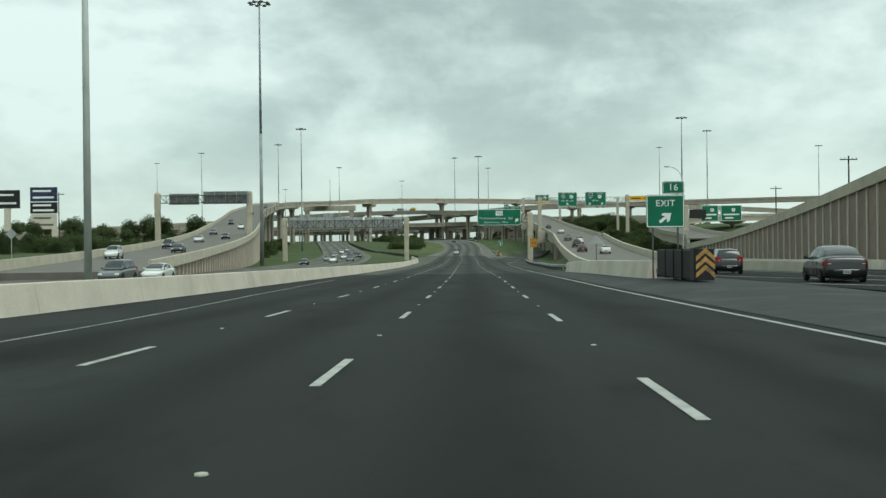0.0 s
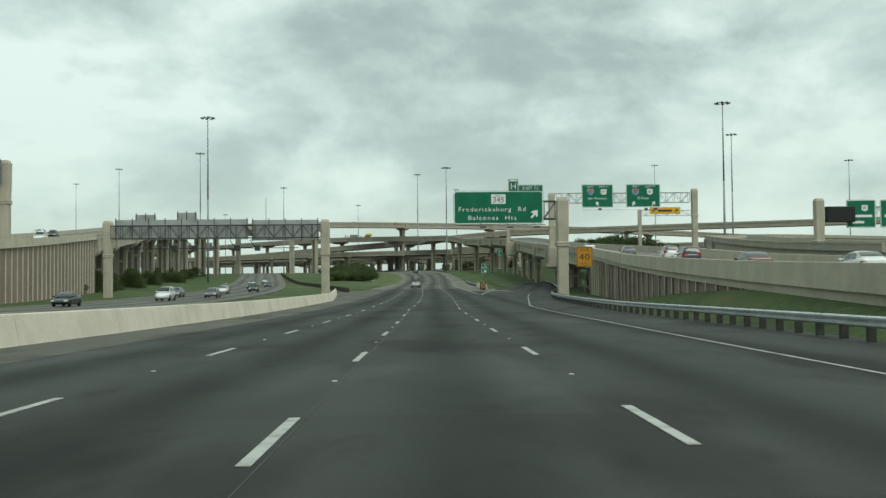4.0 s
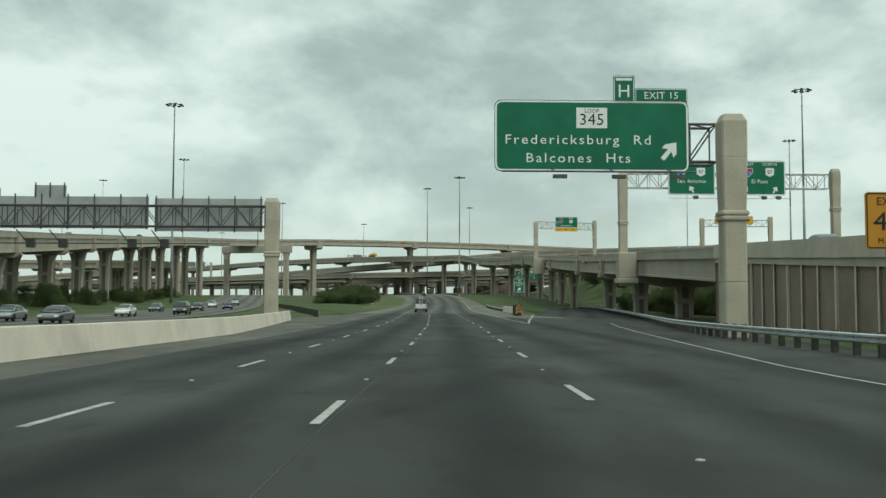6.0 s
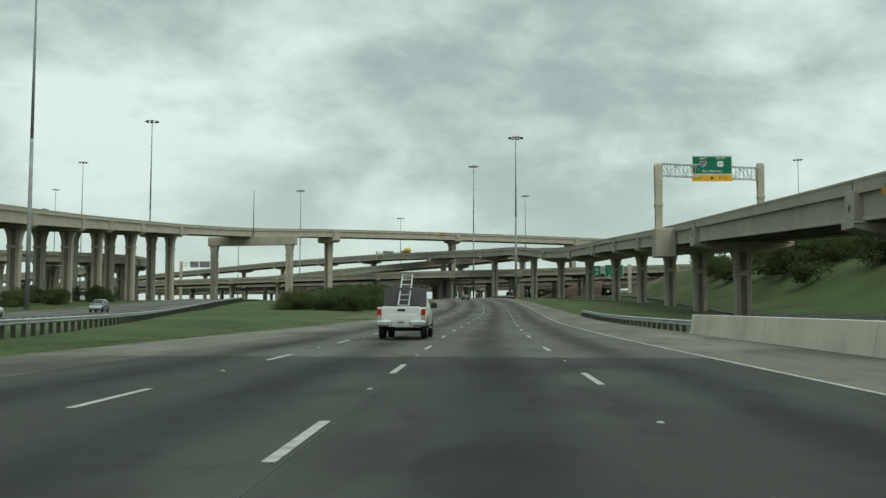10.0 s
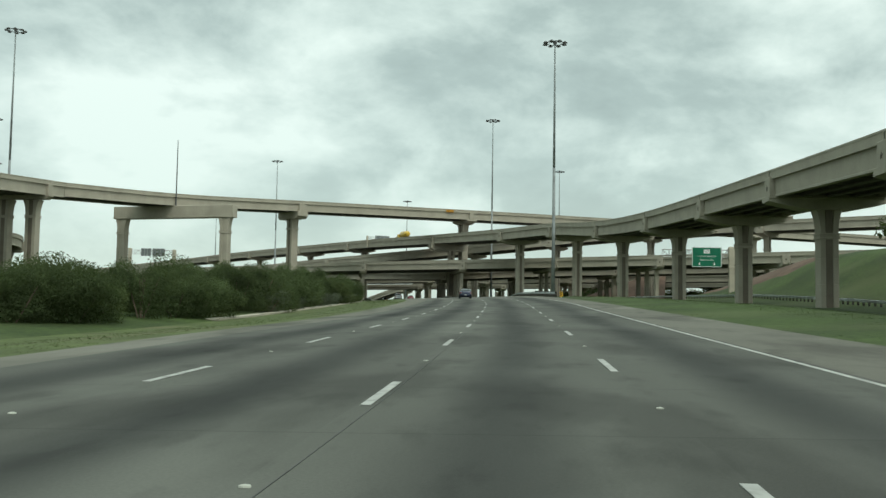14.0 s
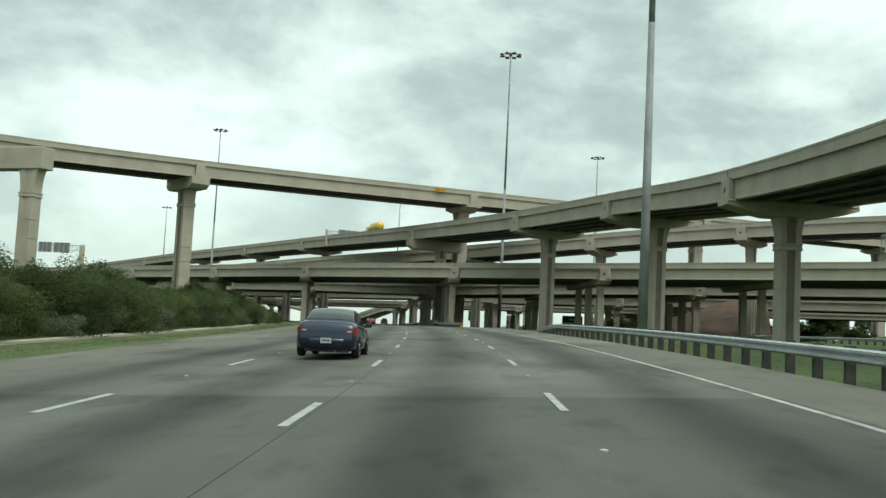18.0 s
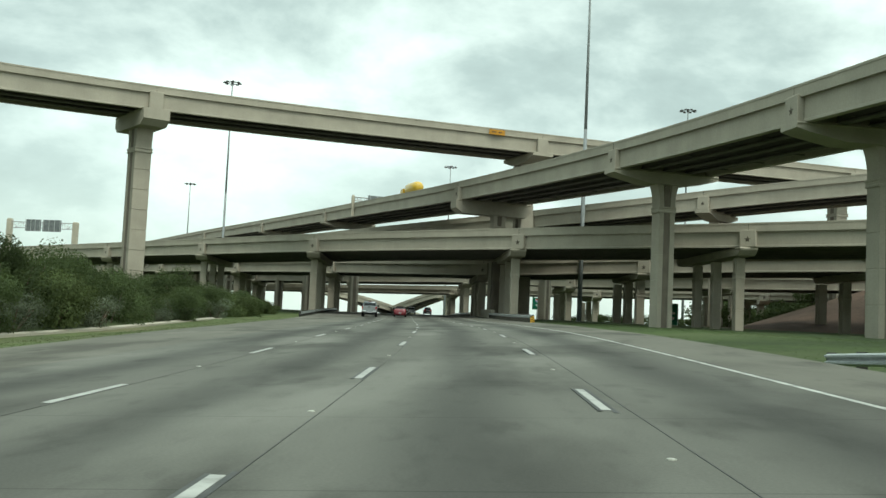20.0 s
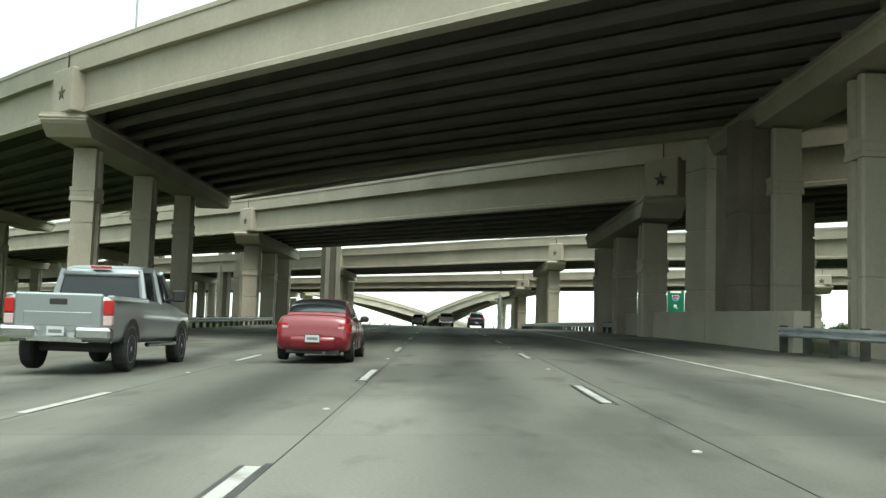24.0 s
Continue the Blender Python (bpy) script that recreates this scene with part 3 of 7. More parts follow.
RIGHT_PAVE = [(-120, 17.0), (46, 17.0), (62, 13.2), (104, 13.0), (117, 10.6), (150, 12.0), (190, 13.2), (224, 15.5), (272, 19.0), (300, 12.2), (350, 11.2), (400, 9.8), (440, 9.2), (500, 7.9), (600, 8.3), (645, 8.8), (700, 11.0), (1300, 11.0)]
v, f = [], []
for y in np.arange(426, 743, 4.0):
    e = float(np.interp(y, *zip(*LEFT_PAVE))) + 0.1
    for j in range(6):
        o = e + (-21.75 - e) * j / 5
        p = spot(y, o)
        v.append((p[0], p[1], verge_z(y, o, e)))
for i in range(len(v) // 6 - 1):
    for j in range(5):
        f.append((i * 6 + j + 1, i * 6 + j, (i + 1) * 6 + j, (i + 1) * 6 + j + 1))
tagged(make("verge", v, f, M_VERGE, smooth=True), "yellowish mown grass verge beside the inner shoulder", "verge", kind="structure")
channel = thing("paved_channel", "shallow pale concrete drainage channel along the grass verge", "drain", kind="structure")
for y in np.arange(486, 690, 5.0):
    line = [spot(q, -22.25) for q in (y, y + 2.5, y + 4.96)]
    v, f = sweep([(p[0], p[1], ground_z(p[0], p[1]) + 0.10) for p in line], [(-0.5, 0.05), (-0.25, -0.02), (0.25, -0.02), (0.5, 0.05), (0.5, -0.3), (-0.5, -0.3)])
    make("channel_segment", v, f, M_BEIGE, channel)
strip("asphalt_surface", -120, 97, -9.3, RIGHT_EDGE, M_ASPHALT, road, across=8)
strip("concrete_surface", 97, 322, -9.3, RIGHT_EDGE, M_ROADOLD, road, across=8)
strip("concrete_surface", 322, 548, -9.3, RIGHT_EDGE, M_ROADMID, road, across=8)
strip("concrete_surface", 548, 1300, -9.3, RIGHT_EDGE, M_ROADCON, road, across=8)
strip("left_shoulder", -120, 97, LEFT_PAVE, -9.3, M_SHOULDER, road, across=2)
strip("left_shoulder", 97, 322, LEFT_PAVE, -9.3, M_SHOULDOLD, road, across=2)
strip("left_shoulder", 322, 1300, LEFT_PAVE, -9.3, M_SHOULDCON, road, across=2)
strip("right_shoulder", -120, 97, RIGHT_EDGE, RIGHT_PAVE, M_SHOULDER, road, across=2)
strip("right_shoulder", 97, 290, RIGHT_EDGE, RIGHT_PAVE, M_ROADOLD, road, across=3)
strip("right_shoulder", 290, 1300, RIGHT_EDGE, RIGHT_PAVE, M_SHOULDCON, road, across=2)


def line(name, y0, y1, off, width, mat, dz=0.006, parent=None):
    w = width / 2
    lo = off - w if isinstance(off, (int, float)) else [(y, o - w) for y, o in off]
    hi = off + w if isinstance(off, (int, float)) else [(y, o + w) for y, o in off]
    return strip(name, y0, y1, lo, hi, mat, parent or road, dz=dz, thick=0.004, across=1)


right_line = [(y, o - 0.25) for y, o in RIGHT_EDGE if y < 190] + [(200, 7.75), (248, 12.2), (262, 13.9)]
line("edge_line", -120, 125, right_line, 0.15, M_PAINT)
line("edge_line", 125.02, 262, right_line, 0.09, M_EDGE)
line("edge_line", 261, 1300, [(261, 6.55), (280, 6.35), (300, 6.2), (323, 6.0), (340, 5.8), (430, 5.5), (1300, 5.4)], 0.12, M_EDGE)
line("edge_line", -100, 74, [(-100, -8.8), (20, -8.8), (28, -9.05), (46, -9.95), (65, -10.4), (74, -10.5)], 0.06, M_EDGE)
# dashes: 3.05 m of paint every 12.19 m
dash_bm = bmesh.new()
box(dash_bm, -0.065, 0.065, 0, 3.05, 0.0, 0.008)
dash = part("lane_dash", dash_bm, M_PAINT, road)
back_bm = bmesh.new()
box(back_bm, 0.065, 0.135, -0.25, 3.25, 0.0, 0.005)
box(back_bm, -0.12, -0.065, -0.1, 3.1, 0.0, 0.005)
shade = part("dash_backing", back_bm, M_TAR, road)
marker_bm = bmesh.new()
loft(marker_bm, [[(math.cos(a) * r, math.sin(a) * r, z) for a in [math.pi * k / 4 for k in range(8)]] for r, z in ((0.05, 0.0), (0.045, 0.012), (0.02, 0.018))])
marker = part("pavement_marker", marker_bm, M_CERAMIC, road)
dash_first, shade_first, marker_first = True, True, True


def lay(ob, y, off, dz, first):
    m = pose(*spot(y, off, dz), math.degrees(math.atan((rise(y + 2) - rise(y - 1)) / 3)), 0, heading(y + 1.5))
    if first:
        ob.matrix_local = m
        return ob
    return again(ob, road, m)


# where single dashes begin: metres along, offset
ANCHORS = [
    [(10.9, -1.85), (77.2, -1.87), (161.9, -1.95), (188.8, -2.15), (215.1, -1.95), (254.6, -1.96), (281.0, -2.04), (361.0, -1.95), (387.6, -1.85), (425.5, -1.72), (490.3, -1.86), (517.7, -1.84), (608.5, -1.95), (635.6, -2.0), (661.1, -2.05), (687.2, -2.12), (725.2, -2.08)],
    [(8.4, 1.9), (36.5, 1.95), (75.4, 2.07), (164.7, 1.9), (192.1, 1.67), (219.0, 1.85), (246.0, 2.02), (259.9, 1.95), (299.4, 1.9), (365.5, 1.9), (392.2, 1.9), (430.7, 1.78), (484.7, 1.8), (511.1, 1.85), (603.4, 1.8), (630.4, 1.86), (656.3, 1.65), (696.5, 1.68), (721.0, 1.62)],
    [(25.5, -5.5), (79.7, -5.4), (248.8, -5.6), (367.6, -5.6), (393.6, -5.6), (486.1, -5.52), (604.0, -5.68), (669.5, -5.95), (694.6, -5.95), (719.6, -5.75)],
]
for number, marks in enumerate(ANCHORS):
    ys = [marks[0][0] - 12.19 * k for k in (3, 2, 1)]
    for (a, _), (b, _) in zip(marks, marks[1:]):
        n = max(1, round((b - a) / 12.19))
        ys += [a + (b - a) * k / n for k in range(n)]
    ys += [marks[-1][0] + 12.19 * k for k in range(int((960 - marks[-1][0]) / 12.19))]
    for y in ys:
        off = float(np.interp(y, *zip(*marks)))
        lay(dash, y, off, 0.004, dash_first)
        dash_first = False
        if y > 570 and number < 2:
            lay(shade, y, off, 0.003, shade_first)
            shade_first = False
        lay(marker, y + 7.62, off, 0.002, marker_first)
        marker_first = False
    # the joint between the slabs runs beside the dashes
    side = (0.13, 0.3, 0.1)[number]
    row = [(y, o + side) for y, o in marks] + [(1300, marks[-1][1] + side)]
    line("sealed_joint", (97, 560, 560)[number], 1000, row, (0.011, 0.012, 0.008)[number], M_TAR, 0.005)

# gore stripes ahead of the second exit
GORE = [(261, 6.7), (275.7, 8.14), (313, 12.5)]
line("gore_line", 261, 313, GORE, 0.22, M_GOREPAINT)
for y in (270, 275, 280, 285.5, 291, 296.5, 302):
    a, b = spot(y, 6.4), spot(y + 0.6, float(np.interp(y, *zip(*GORE))))
    d = Vector(b) - Vector(a)
    gs = bmesh.new()
    box(gs, 0, d.length, -0.16, 0.16, 0.0, 0.006)
    g = part("gore_stripe", gs, M_GOREPAINT, road)
    g.matrix_local = pose(a[0], a[1], a[2] + 0.006, 0, 0, math.degrees(math.atan2(d.y, d.x)))

# ---- exit road that dips off to the right, and the frontage road beyond the first gore ----


def ribbon(name, label, knots, mat, step=4.0, thick=0.3, across=3, lift=0.0, category="road"):
    """A road through knots of x, y, z, half width."""
    c = curve(knots, step)
    r = sides(c)
    verts, uvs, faces = [], [], []
    m = across + 3
    s = 0.0
    for i, (p, n) in enumerate(zip(c, r)):
        s += np.linalg.norm(p[:2] - c[i - 1][:2]) if i else 0
        w = p[3]
        for j, u in enumerate([-w] + [-w + 2 * w * q / across for q in range(across + 1)] + [w]):
            verts.append((p[0] + n[0] * u, p[1] + n[1] * u, p[2] + lift - (thick if j in (0, m - 1) else 0)))
            uvs.append((u + 1.85, s))
    for i in range(len(c) - 1):
        for j in range(m - 1):
            faces.append((i * m + j, i * m + j + 1, (i + 1) * m + j + 1, (i + 1) * m + j))
    ob = make(name, verts, faces, mat, uvs=uvs)
    return tagged(ob, label, category, kind="structure"), c


ribbon("road_exit", "grey concrete exit road curving away under the flyover", [(17, 250, -2.36, 6.5), (21.5, 282, -2.2, 6.2), (29, 330, -1.80, 5.6), (36.5, 380, -1.25, 5.0), (44, 430, -0.95, 4.6), (54, 490, 0.75, 4.6), (60, 520, 1.6, 4.2)], M_ROADOLD, lift=0.02)
ribbon("road_opposite", "grey concrete carriageway for the oncoming traffic", [(-34, -120, 2.0, 9.5), (-31, 0, -0.1, 9.5), (-29, 120, -1.65, 9.0), (-27.5, 200, -2.35, 8.5), (-28.5, 260, -2.25, 8.5), (-33, 330, -1.75, 8.5), (-42, 410, -0.75, 8.5), (-53, 490, 1.45, 8.5), (-66, 580, 3.9, 8.5), (-80, 680, 5.1, 8.5), (-98, 800, 6.3, 8.5), (-130, 1000, 5.5, 8.5)], M_ROADCON, across=6)

# ---- flyovers and bridges ----


def section(a, b, rec=0.16):
    """Ring of a column: pilasters at the corners and a recess between them on two faces."""
    q = a * 0.2
    half = [(-a / 2 + 0.08, -b / 2), (-q, -b / 2), (-q + 0.06, -b / 2 + rec), (q - 0.06, -b / 2 + rec), (q, -b / 2), (a / 2 - 0.08, -b / 2), (a / 2, -b / 2 + 0.08)]
    return half + [(-x, -y) for x, y in half]


def column_meshes(height, a, b, flare, neck=4.3):
    """Shaft with score joints, moulded band, and a top that widens to its cap."""
    band_z = max(height - (neck if flare > 1.01 else 2.6), height * 0.45)
    shaft = bmesh.new()
    rings = []

    def ring(z, k=1.0, wide=1.0):
        rings.append([(x * k * wide, y * k, z) for x, y in section(a, b)])

    ring(-0.8)
    z = 2.6
    while z < band_z - 1.0:
        ring(z - 0.05)
        ring(z - 0.03, 0.95)
        ring(z + 0.03, 0.95)
        ring(z + 0.05)
        z += 2.9
    ring(band_z + 0.7)
    if flare > 1.01:
        for t in (0.25, 0.5, 0.7, 0.85, 1.0):
            ring(band_z + 0.7 + (height - band_z - 0.7) * t, 1.0, 1 + (flare - 1) * t**2.2)
    else:
        ring(height)
    loft(shaft, rings)
    band = bmesh.new()
    prof = [(0.0, 1.0), (0.0, 1.10), (0.16, 1.10), (0.22, 1.05), (0.46, 1.05), (0.52, 1.10), (0.68, 1.10), (0.68, 1.0)]
    loft(band, [[(x * k, y * k, band_z + dz) for x, y in ((-a / 2, -b / 2), (a / 2, -b / 2), (a / 2, b / 2), (-a / 2, b / 2))] for dz, k in prof])
    return shaft, band


def star_bm(r, depth):
    bm = bmesh.new()
    pts = [(math.sin(math.pi * i / 5) * (r if i % 2 == 0 else r * 0.42), math.cos(math.pi * i / 5) * (r if i % 2 == 0 else r * 0.42)) for i in range(10)]
    back = [bm.verts.new((x, 0.0, z)) for x, z in pts]
    tip = bm.verts.new((0, -depth, 0))
    for i in range(10):
        bm.faces.new((back[i], back[(i + 1) % 10], tip))
    return bm


def flyover(label, knots, side, width, girder, piers, style="tulip", step=6.0, col=(2.3, 1.7), mat=None, stars=True, drop=0.0, group="flyovers of the interchange", girders=None, spans_joint=True, skew=None, rows=(2.5, 10.8, 19.1), bracing=None, neck=4.3):
    """A raised road. knots: x, y, top of the parapet along one edge; side: +1 if the deck lies to the right of that line. piers: places along the edge, by y or (x, y)."""
    mat = mat or M_BEIGE
    path = curve(knots, step)
    top = thing("flyover", label, "flyover", (path[0][0], path[0][1], 0), group=group)
    base = Vector((path[0][0], path[0][1], 0))
    loc = path - np.array([path[0][0], path[0][1], 0])

    def run(name, prof, m, lab=""):
        v, f = sweep(loc, [(side * u, w) for u, w in prof])
        return make(name, v, f, m, top, lab)

    d0 = -1.081
    d1 = -1.32 - girder
    W = width
    run("parapet", [(-0.05, 0.0), (0.28, 0.0), (0.42, -1.0), (0.42, -1.08), (0.0, -1.08), (0.0, -0.2), (-0.05, -0.2)], mat, "beige concrete parapet with a projecting lip")
    run("parapet", [(W + 0.05, 0.0), (W - 0.28, 0.0), (W - 0.42, -1.0), (W - 0.42, -1.08), (W, -1.08), (W, -0.2), (W + 0.05, -0.2)], mat)
    # slab and inner girders have the underside's shade put into their colour
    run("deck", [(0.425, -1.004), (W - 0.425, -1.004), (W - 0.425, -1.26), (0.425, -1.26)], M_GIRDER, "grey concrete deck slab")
    n = girders or max(3, int(width / 2.5))
    for i in range(n):
        c = 0.65 + (W - 1.3) * i / (n - 1)
        if i in (0, n - 1):
            run("girder", [(c - 0.3, d0), (c + 0.3, d0), (c + 0.3, d1), (c - 0.38, d1), (c - 0.38, d1 + 0.2), (c - 0.3, d1 + 0.26)] if i == 0 else [(c - 0.3, d0), (c + 0.3, d0), (c + 0.3, d1 + 0.26), (c + 0.38, d1 + 0.2), (c + 0.38, d1), (c - 0.3, d1)], mat)
        else:
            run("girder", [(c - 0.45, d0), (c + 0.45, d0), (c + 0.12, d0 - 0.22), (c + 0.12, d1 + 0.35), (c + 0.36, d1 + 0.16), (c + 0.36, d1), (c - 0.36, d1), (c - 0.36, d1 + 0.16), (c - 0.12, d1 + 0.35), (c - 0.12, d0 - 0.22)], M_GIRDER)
    fine_path = curve(knots, 0.6)
    if bracing:
        # cross frames between the girders
        gap = (W - 1.3) / (n - 1)
        rr = sides(fine_path) * side
        for k in range(0, len(fine_path), 11):
            p = fine_path[k]
            if not bracing[0] < p[1] < bracing[1]:
                continue
            bm = bmesh.new()
            for i in range(n - 1):
                a = 0.65 + gap * i
                tube(bm, (a + 0.1, 0, d1 + 0.32), (a + gap - 0.1, 0, d1 + 0.32), 0.07, None, 4)
                tube(bm, (a + 0.1, 0, d0 - 0.3), (a + gap / 2, 0, d1 + 0.32), 0.05, None, 4)
                tube(bm, (a + gap - 0.1, 0, d0 - 0.3), (a + gap / 2, 0, d1 + 0.32), 0.05, None, 4)
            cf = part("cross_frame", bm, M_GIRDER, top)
            cf.matrix_local = pose(p[0] - base.x, p[1] - base.y, p[2], 0, 0, math.degrees(math.atan2(rr[k][1], rr[k][0])))
    r = sides(fine_path)
    first_star = None
    for q in piers:
        at = np.array(q[:2]) if isinstance(q, tuple) else None
        i = int(np.argmin(np.hypot(*(fine_path[:, :2] - at).T))) if at is not None else int(np.argmin(np.abs(fine_path[:, 1] - q)))
        p, nrm = fine_path[i], r[i] * side
        turn = math.degrees(math.atan2(nrm[1], nrm[0]))
        zc = p[2] + d1
        inner = pose(p[0] - base.x, p[1] - base.y, p[2], 0, 0, turn)
        lie, across, W = turn, nrm, width
        if skew is not None:
            # the pier stands along the road below, askew to the deck
            lie = 90 + skew
            across = np.array([math.cos(radians(lie)), math.sin(radians(lie))])
            W = width / float(across @ nrm[:2])
        under = pose(p[0] - base.x, p[1] - base.y, p[2], 0, 0, lie)
        # local x runs inwards across the deck, local y along it
        bm = bmesh.new()
        box(bm, -0.28, 0.55, -1.0, 1.0, d1, -0.9, bevel=0.06)
        cap = part("pier_block", bm, mat, top, "square end block of the pier cap")
        cap.matrix_local = inner
        bm = bmesh.new()
        capt = 1.9 if col[0] > 3 else 1.3
        if style == "tulip":
            wc = min(W * 0.5, 4.2)
            prof = [(-0.45, 0.0), (W + 0.45, 0.0), (W + 0.45, -0.55), (W - 0.5, -0.8), (W / 2 + 2.4, -1.45), (W / 2 - 2.4, -1.45), (0.5, -0.8), (-0.45, -0.55)]
        else:
            capt = 1.08
            prof = [(-0.36, 0.0), (W + 0.36, 0.0), (W + 0.36, -0.34), (W + 0.2, -0.5), (W - 0.5, -1.0), (0.5, -1.0), (-0.2, -0.5), (-0.36, -0.34)]
        if isinstance(q, tuple) and len(q) > 3:
            # deep straight hammerhead under a long span
            prof = [(-0.7, 0.0), (W + 0.5, 0.0), (W + 0.5, -1.5), (W - 0.3, -2.3), (0.5, -2.3), (-0.7, -1.5)]
        loft(bm, [[(x, y, d1 + z) for x, z in prof] for y in (-capt, capt)])
        box(bm, -0.42, W + 0.42, -capt - 0.09, capt + 0.09, d1 - 0.30, d1 - 0.10, bevel=0.07)
        box(bm, 0.55, W - 0.5, -0.7, 0.7, d1, d0 - 0.05)
        beam = part("pier_cap", bm, mat, top, "concrete pier cap with stepped ledge")
        beam.matrix_local = under
        if spans_joint:
            bm = boxed(-0.056, 0.01, -0.014, 0.014, -0.98, 0.004)
            jo = part("deck_joint", bm, M_TAR, top)
            jo.matrix_local = inner
        if stars:
            if first_star is None:
                first_star = part("star", star_bm(0.42, 0.08), M_STAR, top, "raised five-pointed star")
                s = first_star
            else:
                s = again(first_star, top, Matrix())
            s.matrix_local = inner @ pose(-0.285, 0, (d1 - 0.9) * 0.5 - 0.12, 0, 0, -90)
        feet = (W / 2,) if style == "tulip" else (rows if style == "triple" else (4.0, W - 4.0))
        if isinstance(q, tuple) and len(q) > 2:
            feet = (q[2],)
        for u in feet:
            x, y = p[0] + across[0] * u, p[1] + across[1] * u
            gz = ground_z(x, min(max(y, -110), 1290)) - drop
            h = zc - (1.4 if style == "tulip" else 1.15) - gz
            if h < 1.0:
                continue
            sh, bd = column_meshes(h, col[0], col[1], {"tulip": 1.45, "pair": 1.6}.get(style, 1.0), neck)
            m = pose(x - base.x, y - base.y, gz, 0, 0, lie)
            c = part("column", sh, mat, top, "rectangular concrete column with recessed face")
            c.matrix_local = m
            b = part("band", bd, mat, c)
            if style != "triple":
                # added panels: the recess's shade is put into their brown
                zt = h - 0.03
                for sd in (-1, 1):
                    yy = sd * (col[1] / 2 - 0.13)
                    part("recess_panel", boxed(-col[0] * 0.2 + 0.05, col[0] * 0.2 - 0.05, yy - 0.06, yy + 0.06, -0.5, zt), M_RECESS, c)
    return top, path


def panel_wall(label, knots, foot, side=-1, parent=None, spacing=3.0):
    """A retaining wall under an edge line: brown panels between pale ribs. foot: a function of x, y for the ground."""
    path = curve(knots, spacing)
    top = thing("retaining_wall", label, "retaining wall", (path[0][0], path[0][1], 0), kind="structure")
    o = path[0]
    r = sides(path) * side
    v, f = sweep([(p[0] - o[0], p[1] - o[1], p[2]) for p in path], [(side * 0.1, -1.0), (side * 0.5, -1.0), (side * 0.5, -12.0), (side * 0.1, -12.0)])
    make("backing_wall", v, f, M_PANEL, top)
    for a, b, n in zip(path, path[1:], r):
        d = (b - a)[:2]
        ln = float(np.hypot(*d))
        z0 = min(foot(a[0], a[1]), foot(b[0], b[1])) - 0.3
        h = a[2] - 1.0 - z0
        if h < 0.4:
            continue
        turn = math.degrees(math.atan2(d[1], d[0]))
        bm = bmesh.new()
        dz = b[2] - a[2]
        q = [bm.verts.new(c) for c in ((0.22, 0, z0), (ln - 0.02, 0, z0), (ln - 0.02, 0, a[2] + dz - 1.0), (0.22, 0, a[2] - 1.0))]
        w = [bm.verts.new((c.co.x, 0.15, c.co.z)) for c in q]
        bm.faces.new(q)
        for k in range(4):
            bm.faces.new((q[k], w[k], w[(k + 1) % 4], q[(k + 1) % 4]))
        pn = part("panel", bm, M_PANEL, top)
        pn.matrix_local = pose(a[0] - o[0], a[1] - o[1], 0, 0, 0, turn)
        rb = part("rib", boxed(-0.02, 0.22, -0.1, 0.15, z0, a[2] - 1.0), M_RIB, top)
        rb.matrix_local = pose(a[0] - o[0], a[1] - o[1], 0, 0, 0, turn)
    return top


# the high flyover that climbs on the far side, curves, and crosses over everything
F1 = [(-27, 90, 0.4), (-32, 130, 1.3), (-39.5, 190, 3.2), (-47, 243, 5.6), (-58, 310, 9.6), (-70, 380, 14.2), (-82, 450, 19.0), (-92, 530, 24.3), (-98, 590, 28.6), (-94, 645, 31.9), (-78, 681, 33.9), (-50, 721, 36.9), (2.4, 757, 38.4), (62, 786, 38.6), (140, 810, 37.0), (260, 830, 32.0), (400, 842, 24.0), (560, 850, 15.0)]
flyover("long beige concrete flyover climbing on tall flared columns", F1[4:10], -1, 15.0, 2.3, [314, 345, 388, 428, 468, 510, 550, 578, 606, 638], style="pair", col=(2.7, 2.2), stars=False)
flyover("slender beige flyover crossing high over the highway on single columns", F1[9:], -1, 10.5, 2.05, [(-51.0, 720.4, 5.25, 1), (2.4, 757, 6.2), (62, 786), (115, 803), (180, 818)], col=(3.1, 2.4), stars=False)
# the lower ramp that climbs farther out and runs in beside the flyover's columns
flyover("beige concrete ramp climbing beyond the long flyover", [(-232, 250, 2.2), (-200, 320, 5.2), (-168, 400, 9.2), (-148, 470, 12.8), (-130, 545, 16.4), (-117, 610, 19.4), (-113, 645, 20.5), (-119, 675, 20.8), (-137, 701, 20.2), (-167, 721, 18.5), (-230, 738, 15.0)], -1, 11.0, 1.8, [366, 404, 440, 476, 512, 546, 572, 598, 624, 650, 680, (-150, 711), (-190, 728)], style="pair", col=(2.3, 2.0), stars=False)
# straddle bent that carries it over the oncoming lanes
bent = thing("straddle_bent", "concrete portal frame with two columns and a long cross beam", "bridge support", (-78, 680, 0))
bm = bmesh.new()
box(bm, -20, 18.0, -1.3, 1.3, 26.9, 30.4, bevel=0.1)
part("cross_beam", bm, M_BEIGE, bent)
for x in (-17.6, 15.2):
    g = ground_z(-78 + x, 680)
    sh, bd = column_meshes(26.9 - g, 2.5, 2.1, 1.5)
    c = part("column", sh, M_BEIGE, bent)
    c.matrix_local = pose(x, 0, g)
    part("band", bd, M_BEIGE, c)
bent.matrix_world = pose(-78, 681, 0, 0, 0, -14)

